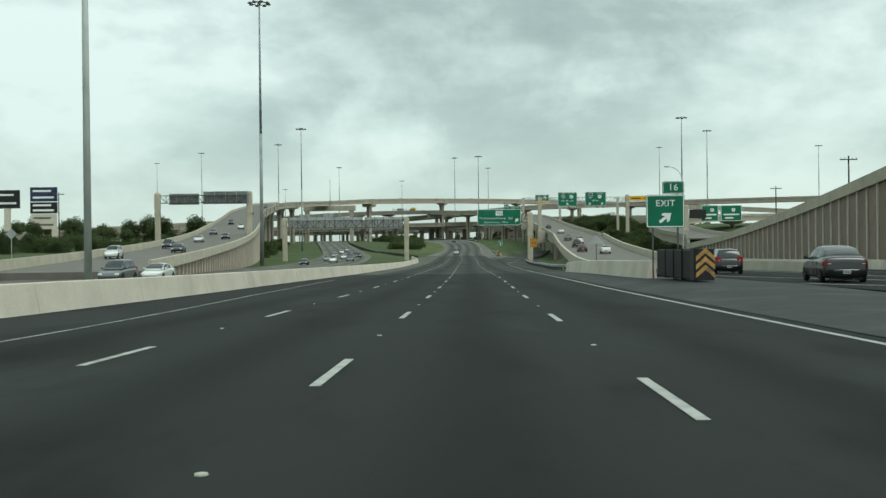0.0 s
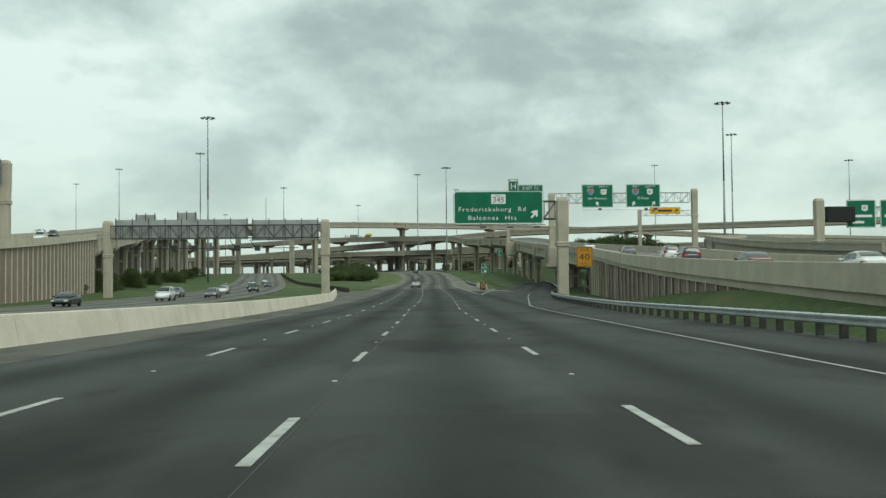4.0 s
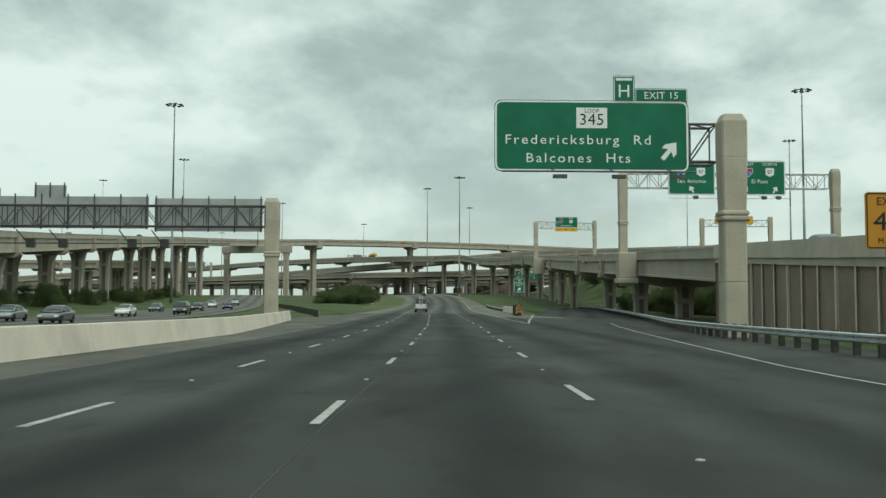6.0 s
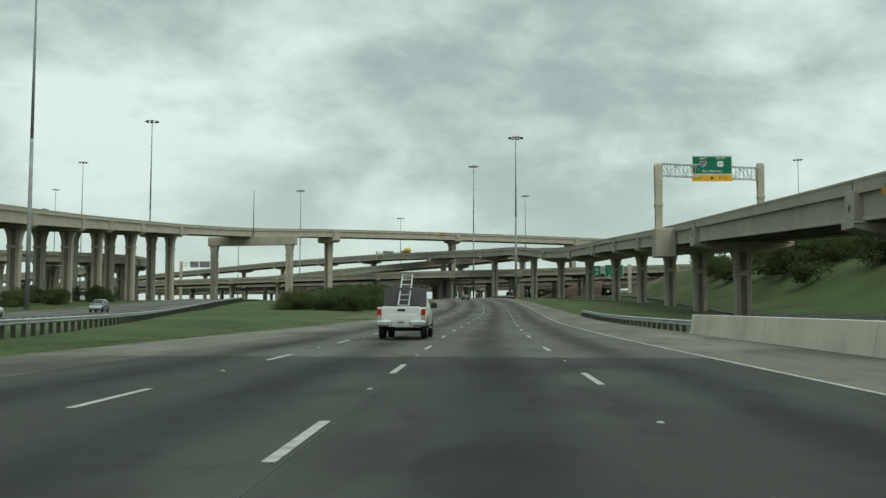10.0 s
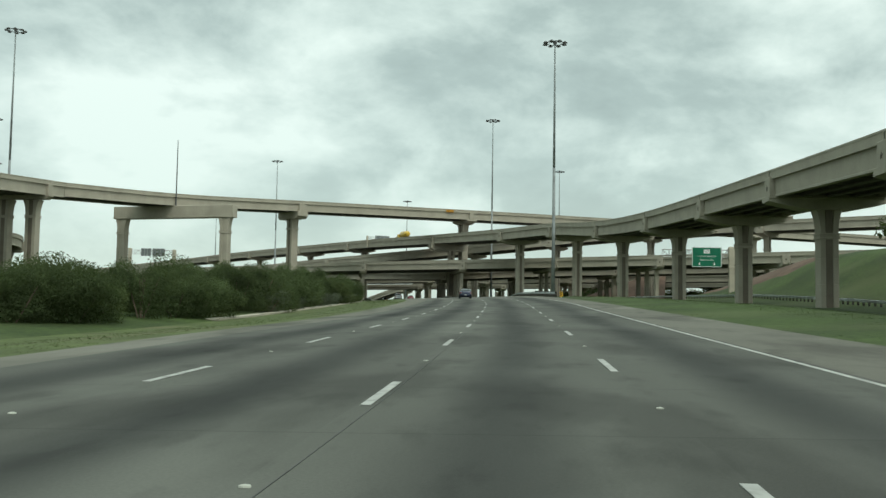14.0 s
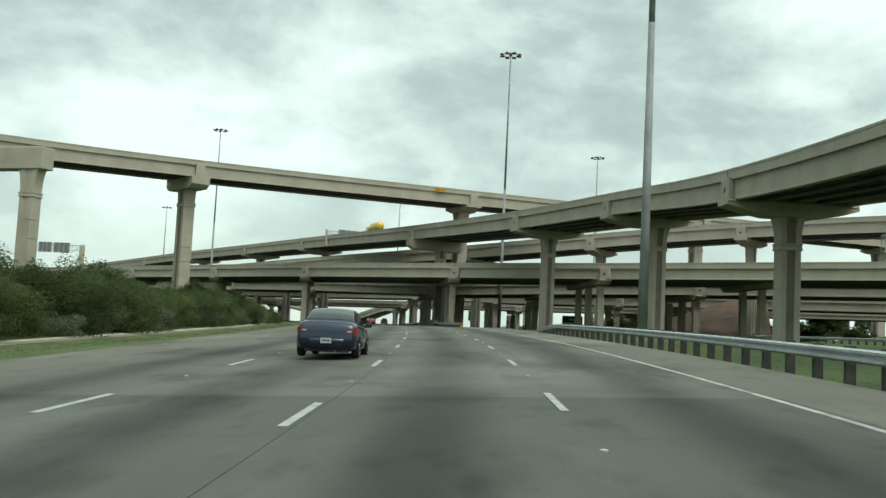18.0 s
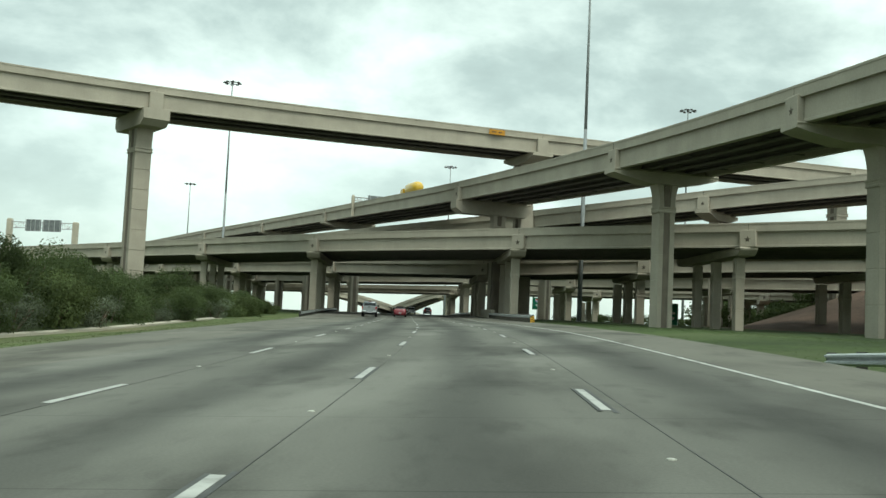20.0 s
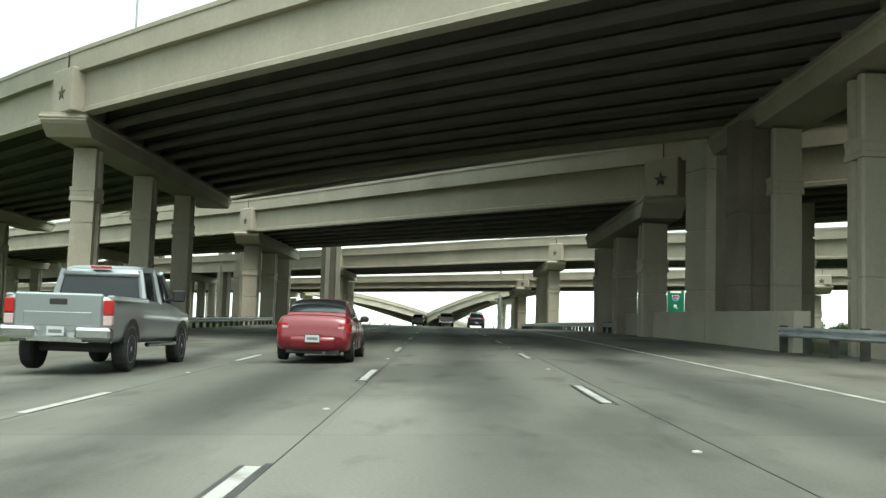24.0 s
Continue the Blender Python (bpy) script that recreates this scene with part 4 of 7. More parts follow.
# ramp that leaves on the near side, climbs, and swings across the highway
RAMP = [(29.5, 259, 4.35), (31.6, 297, 6.1), (33.6, 330, 7.5), (35.5, 370, 9.4), (39.3, 448, 13.5), (41.2, 490, 15.9), (41.2, 535, 18.2), (37.6, 590, 20.1), (32.5, 630, 22.2), (25.2, 669.6, 25.6), (12.6, 702, 26.9), (-11.9, 754, 29.2), (-40, 803, 31.1), (-75, 855, 32.2), (-120, 915, 32.8), (-190, 1000, 32.0), (-300, 1105, 29.0), (-460, 1230, 24.0)]
flyover("beige concrete ramp curving across the highway on flared single columns", RAMP, 1, 12.5, 1.75, [301, 334, 367, 430, 461, 491, 524, 555, 590, 628.5, (25.2, 670.5, 7.9), (12.6, 702.8, 6.6), (-11.4, 752.6, 7.5, 1), (-51, 821, 8.5), 863, 910, 955, 1000, 1050, 1105], col=(2.06, 1.75), bracing=(440, 760), neck=3.3)
# a further ramp behind it
flyover("beige concrete ramp descending across the interchange on flared columns", [(430, 470, 27.0), (310, 560, 29.5), (200, 640, 31.0), (130, 690, 31.5), (60, 741, 31.4), (0, 778, 27.5), (-60, 822, 24.5), (-120, 880, 22.0), (-200, 950, 20.0), (-320, 1040, 17.5), (-500, 1160, 14.5)], 1, 12.0, 1.9, [(130, 690), (92, 718), (60, 741), (30, 760), (0, 778), (-60, 822), (-92, 852), (-120, 880), (-155, 911), (-200, 950), (-255, 992), (-320, 1040)], col=(2.2, 1.6))
# the three low bridges with stars on their piers
B1 = [(-520, 1070, 15.0), (-340, 955, 17.2), (-210, 868, 18.2), (-118, 806, 18.8), (-61.4, 768, 19.1), (-34.4, 748.6, 19.15), (0.3, 727.9, 19.15), (29, 712.5, 19.2), (58, 695.5, 19.3), (120, 657, 19.4), (230, 590, 19.4)]
flyover("wide low concrete bridge with stars on its pier ends", B1, -1, 21.2, 1.65, [(-270, 909), (-210, 868), (-160, 834), (-118, 806), (-90, 787), (-61.4, 768), (-34.4, 748.6), (0.3, 727.9), (29, 712.5), (58, 695.5), (88, 677)], style="triple", col=(1.24, 1.12), girders=10, skew=9.3, rows=(3.1, 12.0, 20.3))
B2 = [(-460, 1110, 15.5), (-330, 1018, 17.0), (-210, 920, 17.9), (-120, 846, 17.9), (-68.8, 809, 17.8), (-41.2, 788.8, 17.6), (-6.7, 758.5, 16.75), (19.4, 747, 17.5), (55, 727, 18.0), (130, 684, 18.4)]
flyover("low concrete bridge with small stars above its ledges", B2, -1, 15.0, 1.6, [(-270, 968), (-210, 920), (-160, 879), (-120, 846), (-95, 828), (-68.8, 809), (-41.2, 788.8), (-6.7, 758.5), (19.4, 747), (50, 730)], style="triple", col=(1.45, 1.3), girders=7, skew=9.3)
B3 = [(-440, 1120, 15.0), (-200, 950, 17.6), (-110, 888, 17.9), (-62, 856, 18.0), (-40, 841, 18.0), (-16.3, 823.5, 18.0), (8.3, 804, 17.2), (40, 783, 17.2), (80, 760, 17.2), (150, 722, 17.2)]
flyover("concrete bridge with stars deep in the interchange", B3, -1, 14.0, 1.6, [(-110, 888), (-85, 871), (-50, 848), (-16.3, 823.5), (8.3, 804), (40, 783)], style="triple", col=(1.45, 1.3), girders=6, skew=9.3)
B4 = [(-220, 985, 15.3), (-120, 920, 15.2), (-72, 884, 15.1), (-22.7, 850.6, 15.1), (30, 820, 15.3), (110, 776, 15.6)]
flyover("lowest concrete bridge of the stacked crossings", B4, -1, 13.0, 0.75, [(-120, 920), (-72, 884), (-22.7, 850.6), (15, 829), (50, 809)], style="triple", col=(1.3, 1.2), girders=5, skew=9.3)
# plain column between the ramp's pier and the bridge's, shade put into its colour
g = thing("bridge_column", "plain concrete column coloured dark for the shade of the bridges", "bridge support", (-3.7, 748.4, ground_z(-3.7, 748.4)))
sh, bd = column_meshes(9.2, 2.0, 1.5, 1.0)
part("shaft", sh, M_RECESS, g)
bd.free()
g.matrix_world = g.matrix_world @ pose(0, 0, 0, 0, 0, 10)
# walls that carry the starts of the ramps
panel_wall("brown panelled retaining wall with cream ribs under the climbing flyover", F1[0:5], ground_z, -1)
wf = curve(F1[0:5], 6.0)
low = thing("flyover_approach", "beige approach ramp between concrete parapets", "ramp", kind="structure")
for u in (0.0, -15.0):
    v, f = sweep(wf, [(u - 0.2, 0.0), (u + 0.2, 0.0), (u + 0.3, -1.1), (u - 0.3, -1.1)])
    make("parapet", v, f, M_BEIGE_PALE, low)
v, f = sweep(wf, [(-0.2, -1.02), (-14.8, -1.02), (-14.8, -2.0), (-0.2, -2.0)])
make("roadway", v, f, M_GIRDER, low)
v, f = sweep(wf, [(-14.8, -1.6), (-14.6, -1.6), (-14.6, -12.0), (-14.8, -12.0)])
make("far_wall", v, f, M_PANEL, low)
RS = [(13.8, 66, 0.0), (15.6, 105, -0.3), (19.6, 150, 0.2), (25.0, 210, 2.05), (29.5, 259, 4.45)]
panel_wall("brown panelled retaining wall with cream ribs under the exit ramp", RS[2:], ground_z, 1)
wr = curve(RS, 6.0)
low = thing("ramp_approach", "beige ramp approach between concrete parapets", "ramp", kind="structure")
for u in (0.0, 13.0):
    v, f = sweep(wr, [(u - 0.2, 0.0), (u + 0.2, 0.0), (u + 0.3, -1.1), (u - 0.3, -1.1)])
    make("parapet", v, f, M_BEIGE_PALE, low)
v, f = sweep(wr, [(0.2, -1.02), (12.8, -1.02), (12.8, -2.4), (0.2, -2.4)])
make("roadway", v, f, M_GIRDER, low)

# tall pale coping under the approach's parapet, and the grass bank that rises against its wall
bank_top = thing("grass_bank", "green grass bank rising against the panelled wall", "bank", kind="structure")
cp = [p for p in curve(RS, 3.0) if 100 < p[1] < 262]
v, f = sweep(cp, [(-0.16, -0.95), (0.3, -0.95), (0.3, -1.55), (-0.16, -1.55)])
make("coping", v, f, M_BEIGE_PALE, low)
v, f = [], []
for p in cp:
    k = min(max((p[1] - 168) / 46, 0), 1)
    foot = ground_z(p[0] - 3.0, p[1]) + 0.05
    zt = max((p[2] - 1.5) * (1 - k) + foot * k, foot)
    for u, q in ((0.2, 1.0), (-0.4, 0.97), (-1.5, 0.6), (-2.6, 0.18), (-3.4, 0.0)):
        v.append((p[0] + u, p[1], foot + (zt - foot) * q - (0.12 if u < -3 else 0)))
for i in range(len(cp) - 1):
    for j in range(4):
        f.append((i * 5 + j + 1, i * 5 + j, (i + 1) * 5 + j, (i + 1) * 5 + j + 1))
make("turf", v, f, M_GRASS, bank_top, smooth=True)
# abutment slope beneath the low bridges
v, f = [], []
for i in range(12):
    for j in range(9):
        y = 742 + i * 9.0
        x = 27 + (y - 740) * 0.19 + j * 5.0
        v.append((x, y, ground_z(x, y) + 0.05 + max(0, j - 1) * 1.75 * min(1, i / 3)))
for i in range(11):
    for j in range(8):
        f.append((i * 9 + j, i * 9 + j + 1, (i + 1) * 9 + j + 1, (i + 1) * 9 + j))
tagged(make("abutment_slope", v, f, M_SOIL, smooth=True), "reddish sloped bank below the bridge ends", "slope", kind="structure")

# ---- barriers and guardrails ----
SLOPED = [(-0.30, 0.0), (0.30, 0.0), (0.29, 0.03), (0.115, 1.03), (0.085, 1.06), (-0.085, 1.06), (-0.115, 1.03), (-0.29, 0.03)]


def barrier(label, path, length=9.0, height=1.0):
    """A concrete barrier in separate lengths with open joints."""
    path = np.asarray(path)
    o = path[0]
    top = thing("concrete_barrier", label, "barrier", tuple(o), kind="structure")
    per = max(1, int(round(length / np.hypot(*(path[1] - path[0])[:2]))))
    for i in range(0, len(path) - 1, per):
        seg = path[i : i + per + 1] - o
        if len(seg) < 2:
            continue
        seg = seg.copy()
        seg[-1] -= (seg[-1] - seg[-2]) / np.linalg.norm(seg[-1] - seg[-2]) * 0.03
        v, f = sweep(seg, [(u, w * height) for u, w in SLOPED])
        make("segment", v, f, M_BARRIER, top)
    return top


def guardrail(label, path, spacing=1.9, wood=True, flip=1, dz=0.0):
    """A W-beam rail on posts."""
    path = curve(np.asarray(path)[:, :3], 1.9)
    path[:, 2] += dz
    o = path[0].copy()
    top = thing("guardrail", label, "guardrail", tuple(o), group="guardrails beside the road")
    w = [(0.0, 0.39), (0.08, 0.44), (0.08, 0.49), (0.0, 0.535), (0.0, 0.565), (0.08, 0.61), (0.08, 0.66), (0.0, 0.70)]
    prof = [(flip * -(u + 0.0), z) for u, z in w] + [(flip * -(u - 0.012), z) for u, z in reversed(w)]
    v, f = sweep(path - o, prof)
    make("rail", v, f, M_STEEL, top, "galvanised W-beam rail")
    bm = bmesh.new()
    box(bm, flip * 0.0 if flip > 0 else -0.22, 0.22 if flip > 0 else 0.0, -0.08, 0.08, -0.6, 0.74, bevel=0.01)
    post = part("post", bm, M_WOOD if wood else M_STEEL, top)
    r = sides(path)
    for i, (p, n) in enumerate(zip(path, r)):
        m = pose(*(p - o), 0, 0, math.degrees(math.atan2(n[1], n[0])))
        if i == 0:
            post.matrix_local = m
        else:
            again(post, top, m)
    return top



def gore_z(y):
    """Height of the first gore's paved nose, a little above the main road."""
    k = min(max((y - 12) / 28, 0), 1) * min(max((104 - y) / 30, 0), 1)
    return rise(y) + 0.3 * k


v, f = [], []
for i in range(32):
    y = 8 + i * 3.1
    out = 17.0 - 3.3 * min(max((y - 48) / 13, 0), 1)
    k = gore_z(y) - rise(y)
    x0 = lane_x(y) + 7.0
    for x, q in ((x0, 0.0), (x0 + (11.3 - x0) * 0.5, 0.6), (max(11.3, x0 + 0.6), 0.95), (13.2, 1.0), (out + 0.02, 0.95), (out + 0.04, -1.0)):
        v.append((x, y, rise(y) + 0.012 + k * q))
for i in range(31):
    for j in range(5):
        f.append((i * 6 + j, i * 6 + j + 1, (i + 1) * 6 + j + 1, (i + 1) * 6 + j))
tagged(make("pavement_gore", v, f, M_GORE, smooth=True), "dark asphalt gore between the highway and the exit road", "pavement", kind="structure")

barrier("long stained concrete median barrier beside the left shoulder", along(-80, 275, [(y, o - 0.1) for y, o in LEFT_PAVE], 0.0, 3.0), 9.0, 0.86)
barrier("stained concrete barrier beginning behind the crash cushion", [(11.75, 54.9, gore_z(54.9)), (11.5, 61, gore_z(61)), (11.4, 72, gore_z(72)), (11.9, 85, gore_z(85)), (12.6, 95, gore_z(95)), (13.3, 104, -1.47)], 10.0, 0.94)
guardrail("curving guardrail on dark posts along the exit lane", [(16.3, 105, -1.5), (14.6, 109, -1.5), (13.6, 116, -1.6), (14.0, 130, -1.8), (15.6, 155, -2.1), (16.6, 182, -2.35), (18.0, 210, -2.4), (19.25, 226, -2.4), (21.6, 244, -2.38), (28.4, 282, -2.25), (35, 330, -1.8), (42.0, 385, -1.35), (46.5, 440, -0.75), (49.5, 490, 1.2)] + [(x, y, ground_z(x, y) + 0.02) for x, y in ((51.5, 525), (53.0, 555), (53.8, 580), (53.4, 605), (51.8, 623), (49.5, 645), (45.5, 668))])
barrier("short concrete barrier behind the second crash cushion", [(18.6, 313.5, -1.95), (18.9, 323, -1.85), (19.1, 334, -1.75), (19.2, 347, -1.65)], 11.0, 0.95)
guardrail("guardrail beside the oncoming lanes beyond the grass median", [(-7.5, 292, -2.1), (-9.5, 308, -2.0), (-14, 335, -1.75), (-21.6, 377, -1.3), (-31, 420, -0.6), (-43, 490, 1.5), (-54, 560, 3.5)], flip=-1)
outer_rail = along(347, 418, [(347, 10.9), (376, 10.4), (408, 10.0), (418, 10.6)], -0.02)
outer_rail[-3:, 2] -= (0.12, 0.34, 0.58)
guardrail("short guardrail with a turned-down end beside the outer shoulder", outer_rail, wood=True)
mast_rail = along(549, 616, [(549, 8.6), (616, 9.3)], -0.02)
mast_rail[-3:, 2] -= (0.12, 0.34, 0.58)
guardrail("guardrail shielding the tall lamp mast", mast_rail, wood=True)
guardrail("guardrail before the low bridge piers", along(695, 738, [(695, 10.6), (738, 9.9)], 0.10), wood=True)
guardrail("guardrail beside the inner shoulder under the bridges", along(722, 800, [(722, -17.1), (800, -16.8)], -0.02), flip=-1)
pw = thing("pier_wall", "plain concrete crash wall at the foot of the piers", "wall", kind="structure")
for y0, y1 in ((737.5, 748), (748.04, 759), (759.04, 771)):
    v, f = sweep(along(y0, y1, [(737, 10.3), (771, 10.8)], 0.0, 2.0), [(-0.2, -0.2), (0.35, -0.2), (0.35, 1.3), (-0.12, 1.3), (-0.17, 1.25)])
    make("wall_segment", v, f, M_BEIGE, pw)
guardrail("guardrail continuing under the second bridge", along(771, 840, 10.6, -0.02), wood=True)


def cushion(label, x, y, z, turn, chev, bays=4, thick=0.75, size=(0.82, 1.0, 0.9)):
    top = thing("crash_cushion", label, "crash cushion", (x, y, z), turn)
    for k in range(bays):
        bm = boxed(-0.62 - 0.02 * k, 0.62 + 0.02 * k, 1.1 + 2.1 * k, 3.15 + 2.1 * k, 0.12, 1.75, bevel=0.05)
        part("bay", bm, M_ATTEN, top, "black plastic bay")
        bm = boxed(-0.70, 0.70, 3.08 + 2.1 * k, 3.17 + 2.1 * k, 0.05, 1.77)
        part("diaphragm", bm, M_ATTEN, top)
    rings = []
    for z0 in (0.1, 1.8):
        rings.append([(-0.66, 1.15, z0), (-0.66, 0.35, z0), (-0.5, 0.08, z0), (0.5, 0.08, z0), (0.66, 0.35, z0), (0.66, 1.15, z0)])
    nose = part("nose", loft(bmesh.new(), rings), M_BLACK, top)
    for side in (-1, 1):
        for k in range(chev):
            bm = bmesh.new()
            z0 = 0.25 + k * (1.35 / chev)
            h = thick / chev
            q = [(0.0, z0 + 0.42), (side * 0.6, z0 - 0.02), (side * 0.6, z0 - 0.02 + h), (0.0, z0 + 0.42 + h)]
            f = [bm.verts.new((a, 0.07, b)) for a, b in q] + [bm.verts.new((a, 0.078, b)) for a, b in q]
            bm.faces.new(f[:4])
            bm.faces.new(f[4:][::-1])
            for i in range(4):
                bm.faces.new((f[i], f[(i + 1) % 4], f[4 + (i + 1) % 4], f[4 + i]))
            part("chevron", bm, M_CHEV, nose, "dirty orange chevron stripe")
    top.matrix_world = top.matrix_world @ Matrix.Diagonal((*size, 1.0))
    return top


cushion("black crash cushion with orange chevrons on its nose", 12.25, 45.5, gore_z(46), 1, 3, 4, 0.80, (0.74, 0.78, 0.87))
cushion("black crash cushion with striped nose before the second gore", 17.3, 304.0, rise(305), -3, 4, 3, 0.80, (0.7, 0.9, 0.78))

# ---- high-mast lights ----


def mast(x, y, top_z, base_z=None, r=0.42, label="tall grey steel high-mast light with a ring of lamps", lamps=8, steel=None):
    z0 = base_z if base_z is not None else ground_z(x, min(max(y, -110), 1290))
    h = top_z - z0
    t = thing("high_mast_light", label, "street lamp", (x, y, z0), group="high-mast lights")
    bm = bmesh.new()
    tube(bm, (0, 0, -0.5), (0, 0, h * 0.5), r, r * 0.68, 10)
    tube(bm, (0, 0, h * 0.5), (0, 0, h), r * 0.66, r * 0.34, 10)
    part("pole", bm, steel or M_MAST, t, smooth=True)
    bm = bmesh.new()
    n = 16
    for i in range(n):
        a, b = 2 * math.pi * i / n, 2 * math.pi * (i + 1) / n
        tube(bm, (1.75 * math.cos(a), 1.75 * math.sin(a), h - 0.35), (1.75 * math.cos(b), 1.75 * math.sin(b), h - 0.35), 0.09)
    for i in range(4):
        a = math.pi / 2 * i
        tube(bm, (0, 0, h - 0.1), (1.75 * math.cos(a), 1.75 * math.sin(a), h - 0.35), 0.06)
    tube(bm, (0, 0, h - 0.55), (0, 0, h + 0.15), 0.42, 0.3, 10)
    ring = part("ring", bm, M_DARKSTEEL, t)
    bm = bmesh.new()
    loft(bm, [[(math.cos(a) * q, math.sin(a) * q, z) for a in [math.pi * k / 4 for k in range(8)]] for q, z in ((0.16, 0.26), (0.30, 0.18), (0.52, -0.06), (0.50, -0.16))])
    lamp = part("lamp_head", bm, M_DARKSTEEL, t)
    for i in range(lamps):
        a = 2 * math.pi * (i + 0.5) / lamps
        m = pose(2.15 * math.cos(a), 2.15 * math.sin(a), h - 0.42)
        if i == 0:
            lamp.matrix_local = m
        else:
            again(lamp, t, m)
    return t


for x, y, z in ((-65.6, 454.9, 57.1), (-108.2, 644.7, 70.0), (9.6, 751, 69.6), (22.7, 612.7, 57.8), (105.7, 430.2, 57.2), (151.6, 558.2, 66.1), (179.6, 806.6, 81.4), (41.7, 887.1, 72.3), (-90.8, 859.4, 72.0), (-40.3, 974.3, 67.3), (-162.7, 1010, 62.4), (263.2, 681.9, 69.1), (-199.4, 809, 81.0), (-284, 972, 87.4)):
    mast(x, y, z)
mast(-18.2, 50, 47, r=0.2, steel=M_MASTPALE)
mast(-41.0, 221, 57.2, r=0.46)

# thin lightning mast on the flyover
t = thing("radio_mast", "thin dark steel mast standing on the flyover", "mast", (-78.3, 680.2, 30.4))
bm = tube(bmesh.new(), (0, 0, 0), (0, 0, 18.5), 0.22, 0.10, 8)
part("pole", bm, M_DARKSTEEL, t)

# ---- signs and gantries ----


def letters(text, size, x, z, y, mat, parent, name="lettering", align="CENTER", wide=1.0, space=1.06):
    """Raised lettering on a sign face that looks along -y."""
    c = bpy.data.curves.new(name, "FONT")
    c.body, c.size, c.align_x, c.align_y, c.extrude = text, size, align, "CENTER", 0.004
    c.space_character = space
    c.resolution_u = 2
    c.materials.append(mat)
    ob = new(name, c)
    ob.parent = parent
    ob.matrix_local = pose(x, y, z, 90) @ Matrix.Diagonal((wide, 1, 1, 1))
    return ob


def plate(name, w, h, mat, parent, x=0.0, z=0.0, y=0.0, r=0.12, thick=0.05, rim=None, label=""):
    """A sign plate with rounded corners; its face looks along -y."""
    def ring(w, h, r, yy):
        pts = []
        for cx, cz, a0 in ((w / 2 - r, h / 2 - r, 0), (-w / 2 + r, h / 2 - r, 90), (-w / 2 + r, -h / 2 + r, 180), (w / 2 - r, -h / 2 + r, 270)):
            for k in range(4):
                a = math.radians(a0 + 30 * k)
                pts.append((cx + r * math.cos(a), yy, cz + r * math.sin(a)))
        return pts
    ob = part(name, loft(bmesh.new(), [ring(w, h, r, 0.0), ring(w, h, r, thick)]), mat, parent, label)
    ob.matrix_local = pose(x, y, z)
    if rim:
        bm = bmesh.new()
        t = min(w, h) * 0.022 + 0.012
        a = [bm.verts.new(p) for p in ring(w - 0.06, h - 0.06, r, -0.004)]
        b = [bm.verts.new(p) for p in ring(w - 0.06 - 2 * t, h - 0.06 - 2 * t, max(r - t, 0.02), -0.004)]
        n = len(a)
        for i in range(n):
            bm.faces.new((a[i], a[(i + 1) % n], b[(i + 1) % n], b[i]))
        part("border", bm, rim, ob)
    return ob


def arrow(parent, x, z, size, turn, mat, y=-0.006):
    """A flat arrow that points up when turn is 0."""
    bm = bmesh.new()
    s = size
    pts = [(-0.10, -0.5), (0.10, -0.5), (0.10, 0.02), (0.34, -0.12), (0.34, 0.10), (0.0, 0.5), (-0.34, 0.10), (-0.34, -0.12), (-0.10, 0.02)]
    f = [bm.verts.new((a * s, 0, b * s)) for a, b in pts]
    bm.faces.new(f)
    ob = part("arrow", bm, mat, parent)
    ob.matrix_local = pose(x, y, z, 0, turn, 0)
    return ob


def shield(parent, x, z, s, kind, number):
    """Route shields as plain shapes with their number."""
    if kind == "interstate":
        pts = [(-0.5, 0.32), (-0.3, 0.45), (0.0, 0.38), (0.3, 0.45), (0.5, 0.32), (0.5, 0.0), (0.32, -0.32), (0.0, -0.52), (-0.32, -0.32), (-0.5, 0.0)]
        for k, m, yy in ((1.12, M_WHITE, -0.006), (1.0, M_BLUE, -0.010)):
            bm = bmesh.new()
            bm.faces.new([bm.verts.new((a * s * k, yy, b * s * k)) for a, b in pts])
            part("shield", bm, m, parent).matrix_local = pose(x, 0, z)
        bm = bmesh.new()
        bm.faces.new([bm.verts.new((a * s, -0.013, b * s)) for a, b in ((-0.48, 0.18), (0.48, 0.18), (0.5, 0.32), (0.3, 0.44), (0, 0.37), (-0.3, 0.44), (-0.5, 0.32))])
        part("shield_top", bm, M_RED, parent).matrix_local = pose(x, 0, z)
        letters(number, s * 0.62, x, z - 0.12 * s, -0.018, M_WHITE, parent)
    elif kind == "us":
        pts = [(-0.5, 0.28), (-0.34, 0.46), (-0.15, 0.38), (0.0, 0.48), (0.15, 0.38), (0.34, 0.46), (0.5, 0.28), (0.42, 0.0), (0.5, -0.25), (0.22, -0.42), (0.0, -0.52), (-0.22, -0.42), (-0.5, -0.25), (-0.42, 0.0)]
        bm = bmesh.new()
        bm.faces.new([bm.verts.new((a * s * 1.1, -0.006, b * s * 1.1)) for a, b in pts])
        part("shield", bm, M_WHITE, parent).matrix_local = pose(x, 0, z)
        letters(number, s * 0.6, x, z - 0.03 * s, -0.012, M_BLACK, parent)
    else:
        bm = boxed(-0.70 * s, 0.70 * s, -0.010, -0.004, -0.47 * s, 0.47 * s)
        part("route_plate", bm, M_WHITE, parent).matrix_local = pose(x, 0, z)
        letters(number, s * 0.74, x, z - 0.1 * s, -0.016, M_BLACK, parent)
        letters("LOOP", s * 0.24, x, z + 0.31 * s, -0.016, M_BLACK, parent)


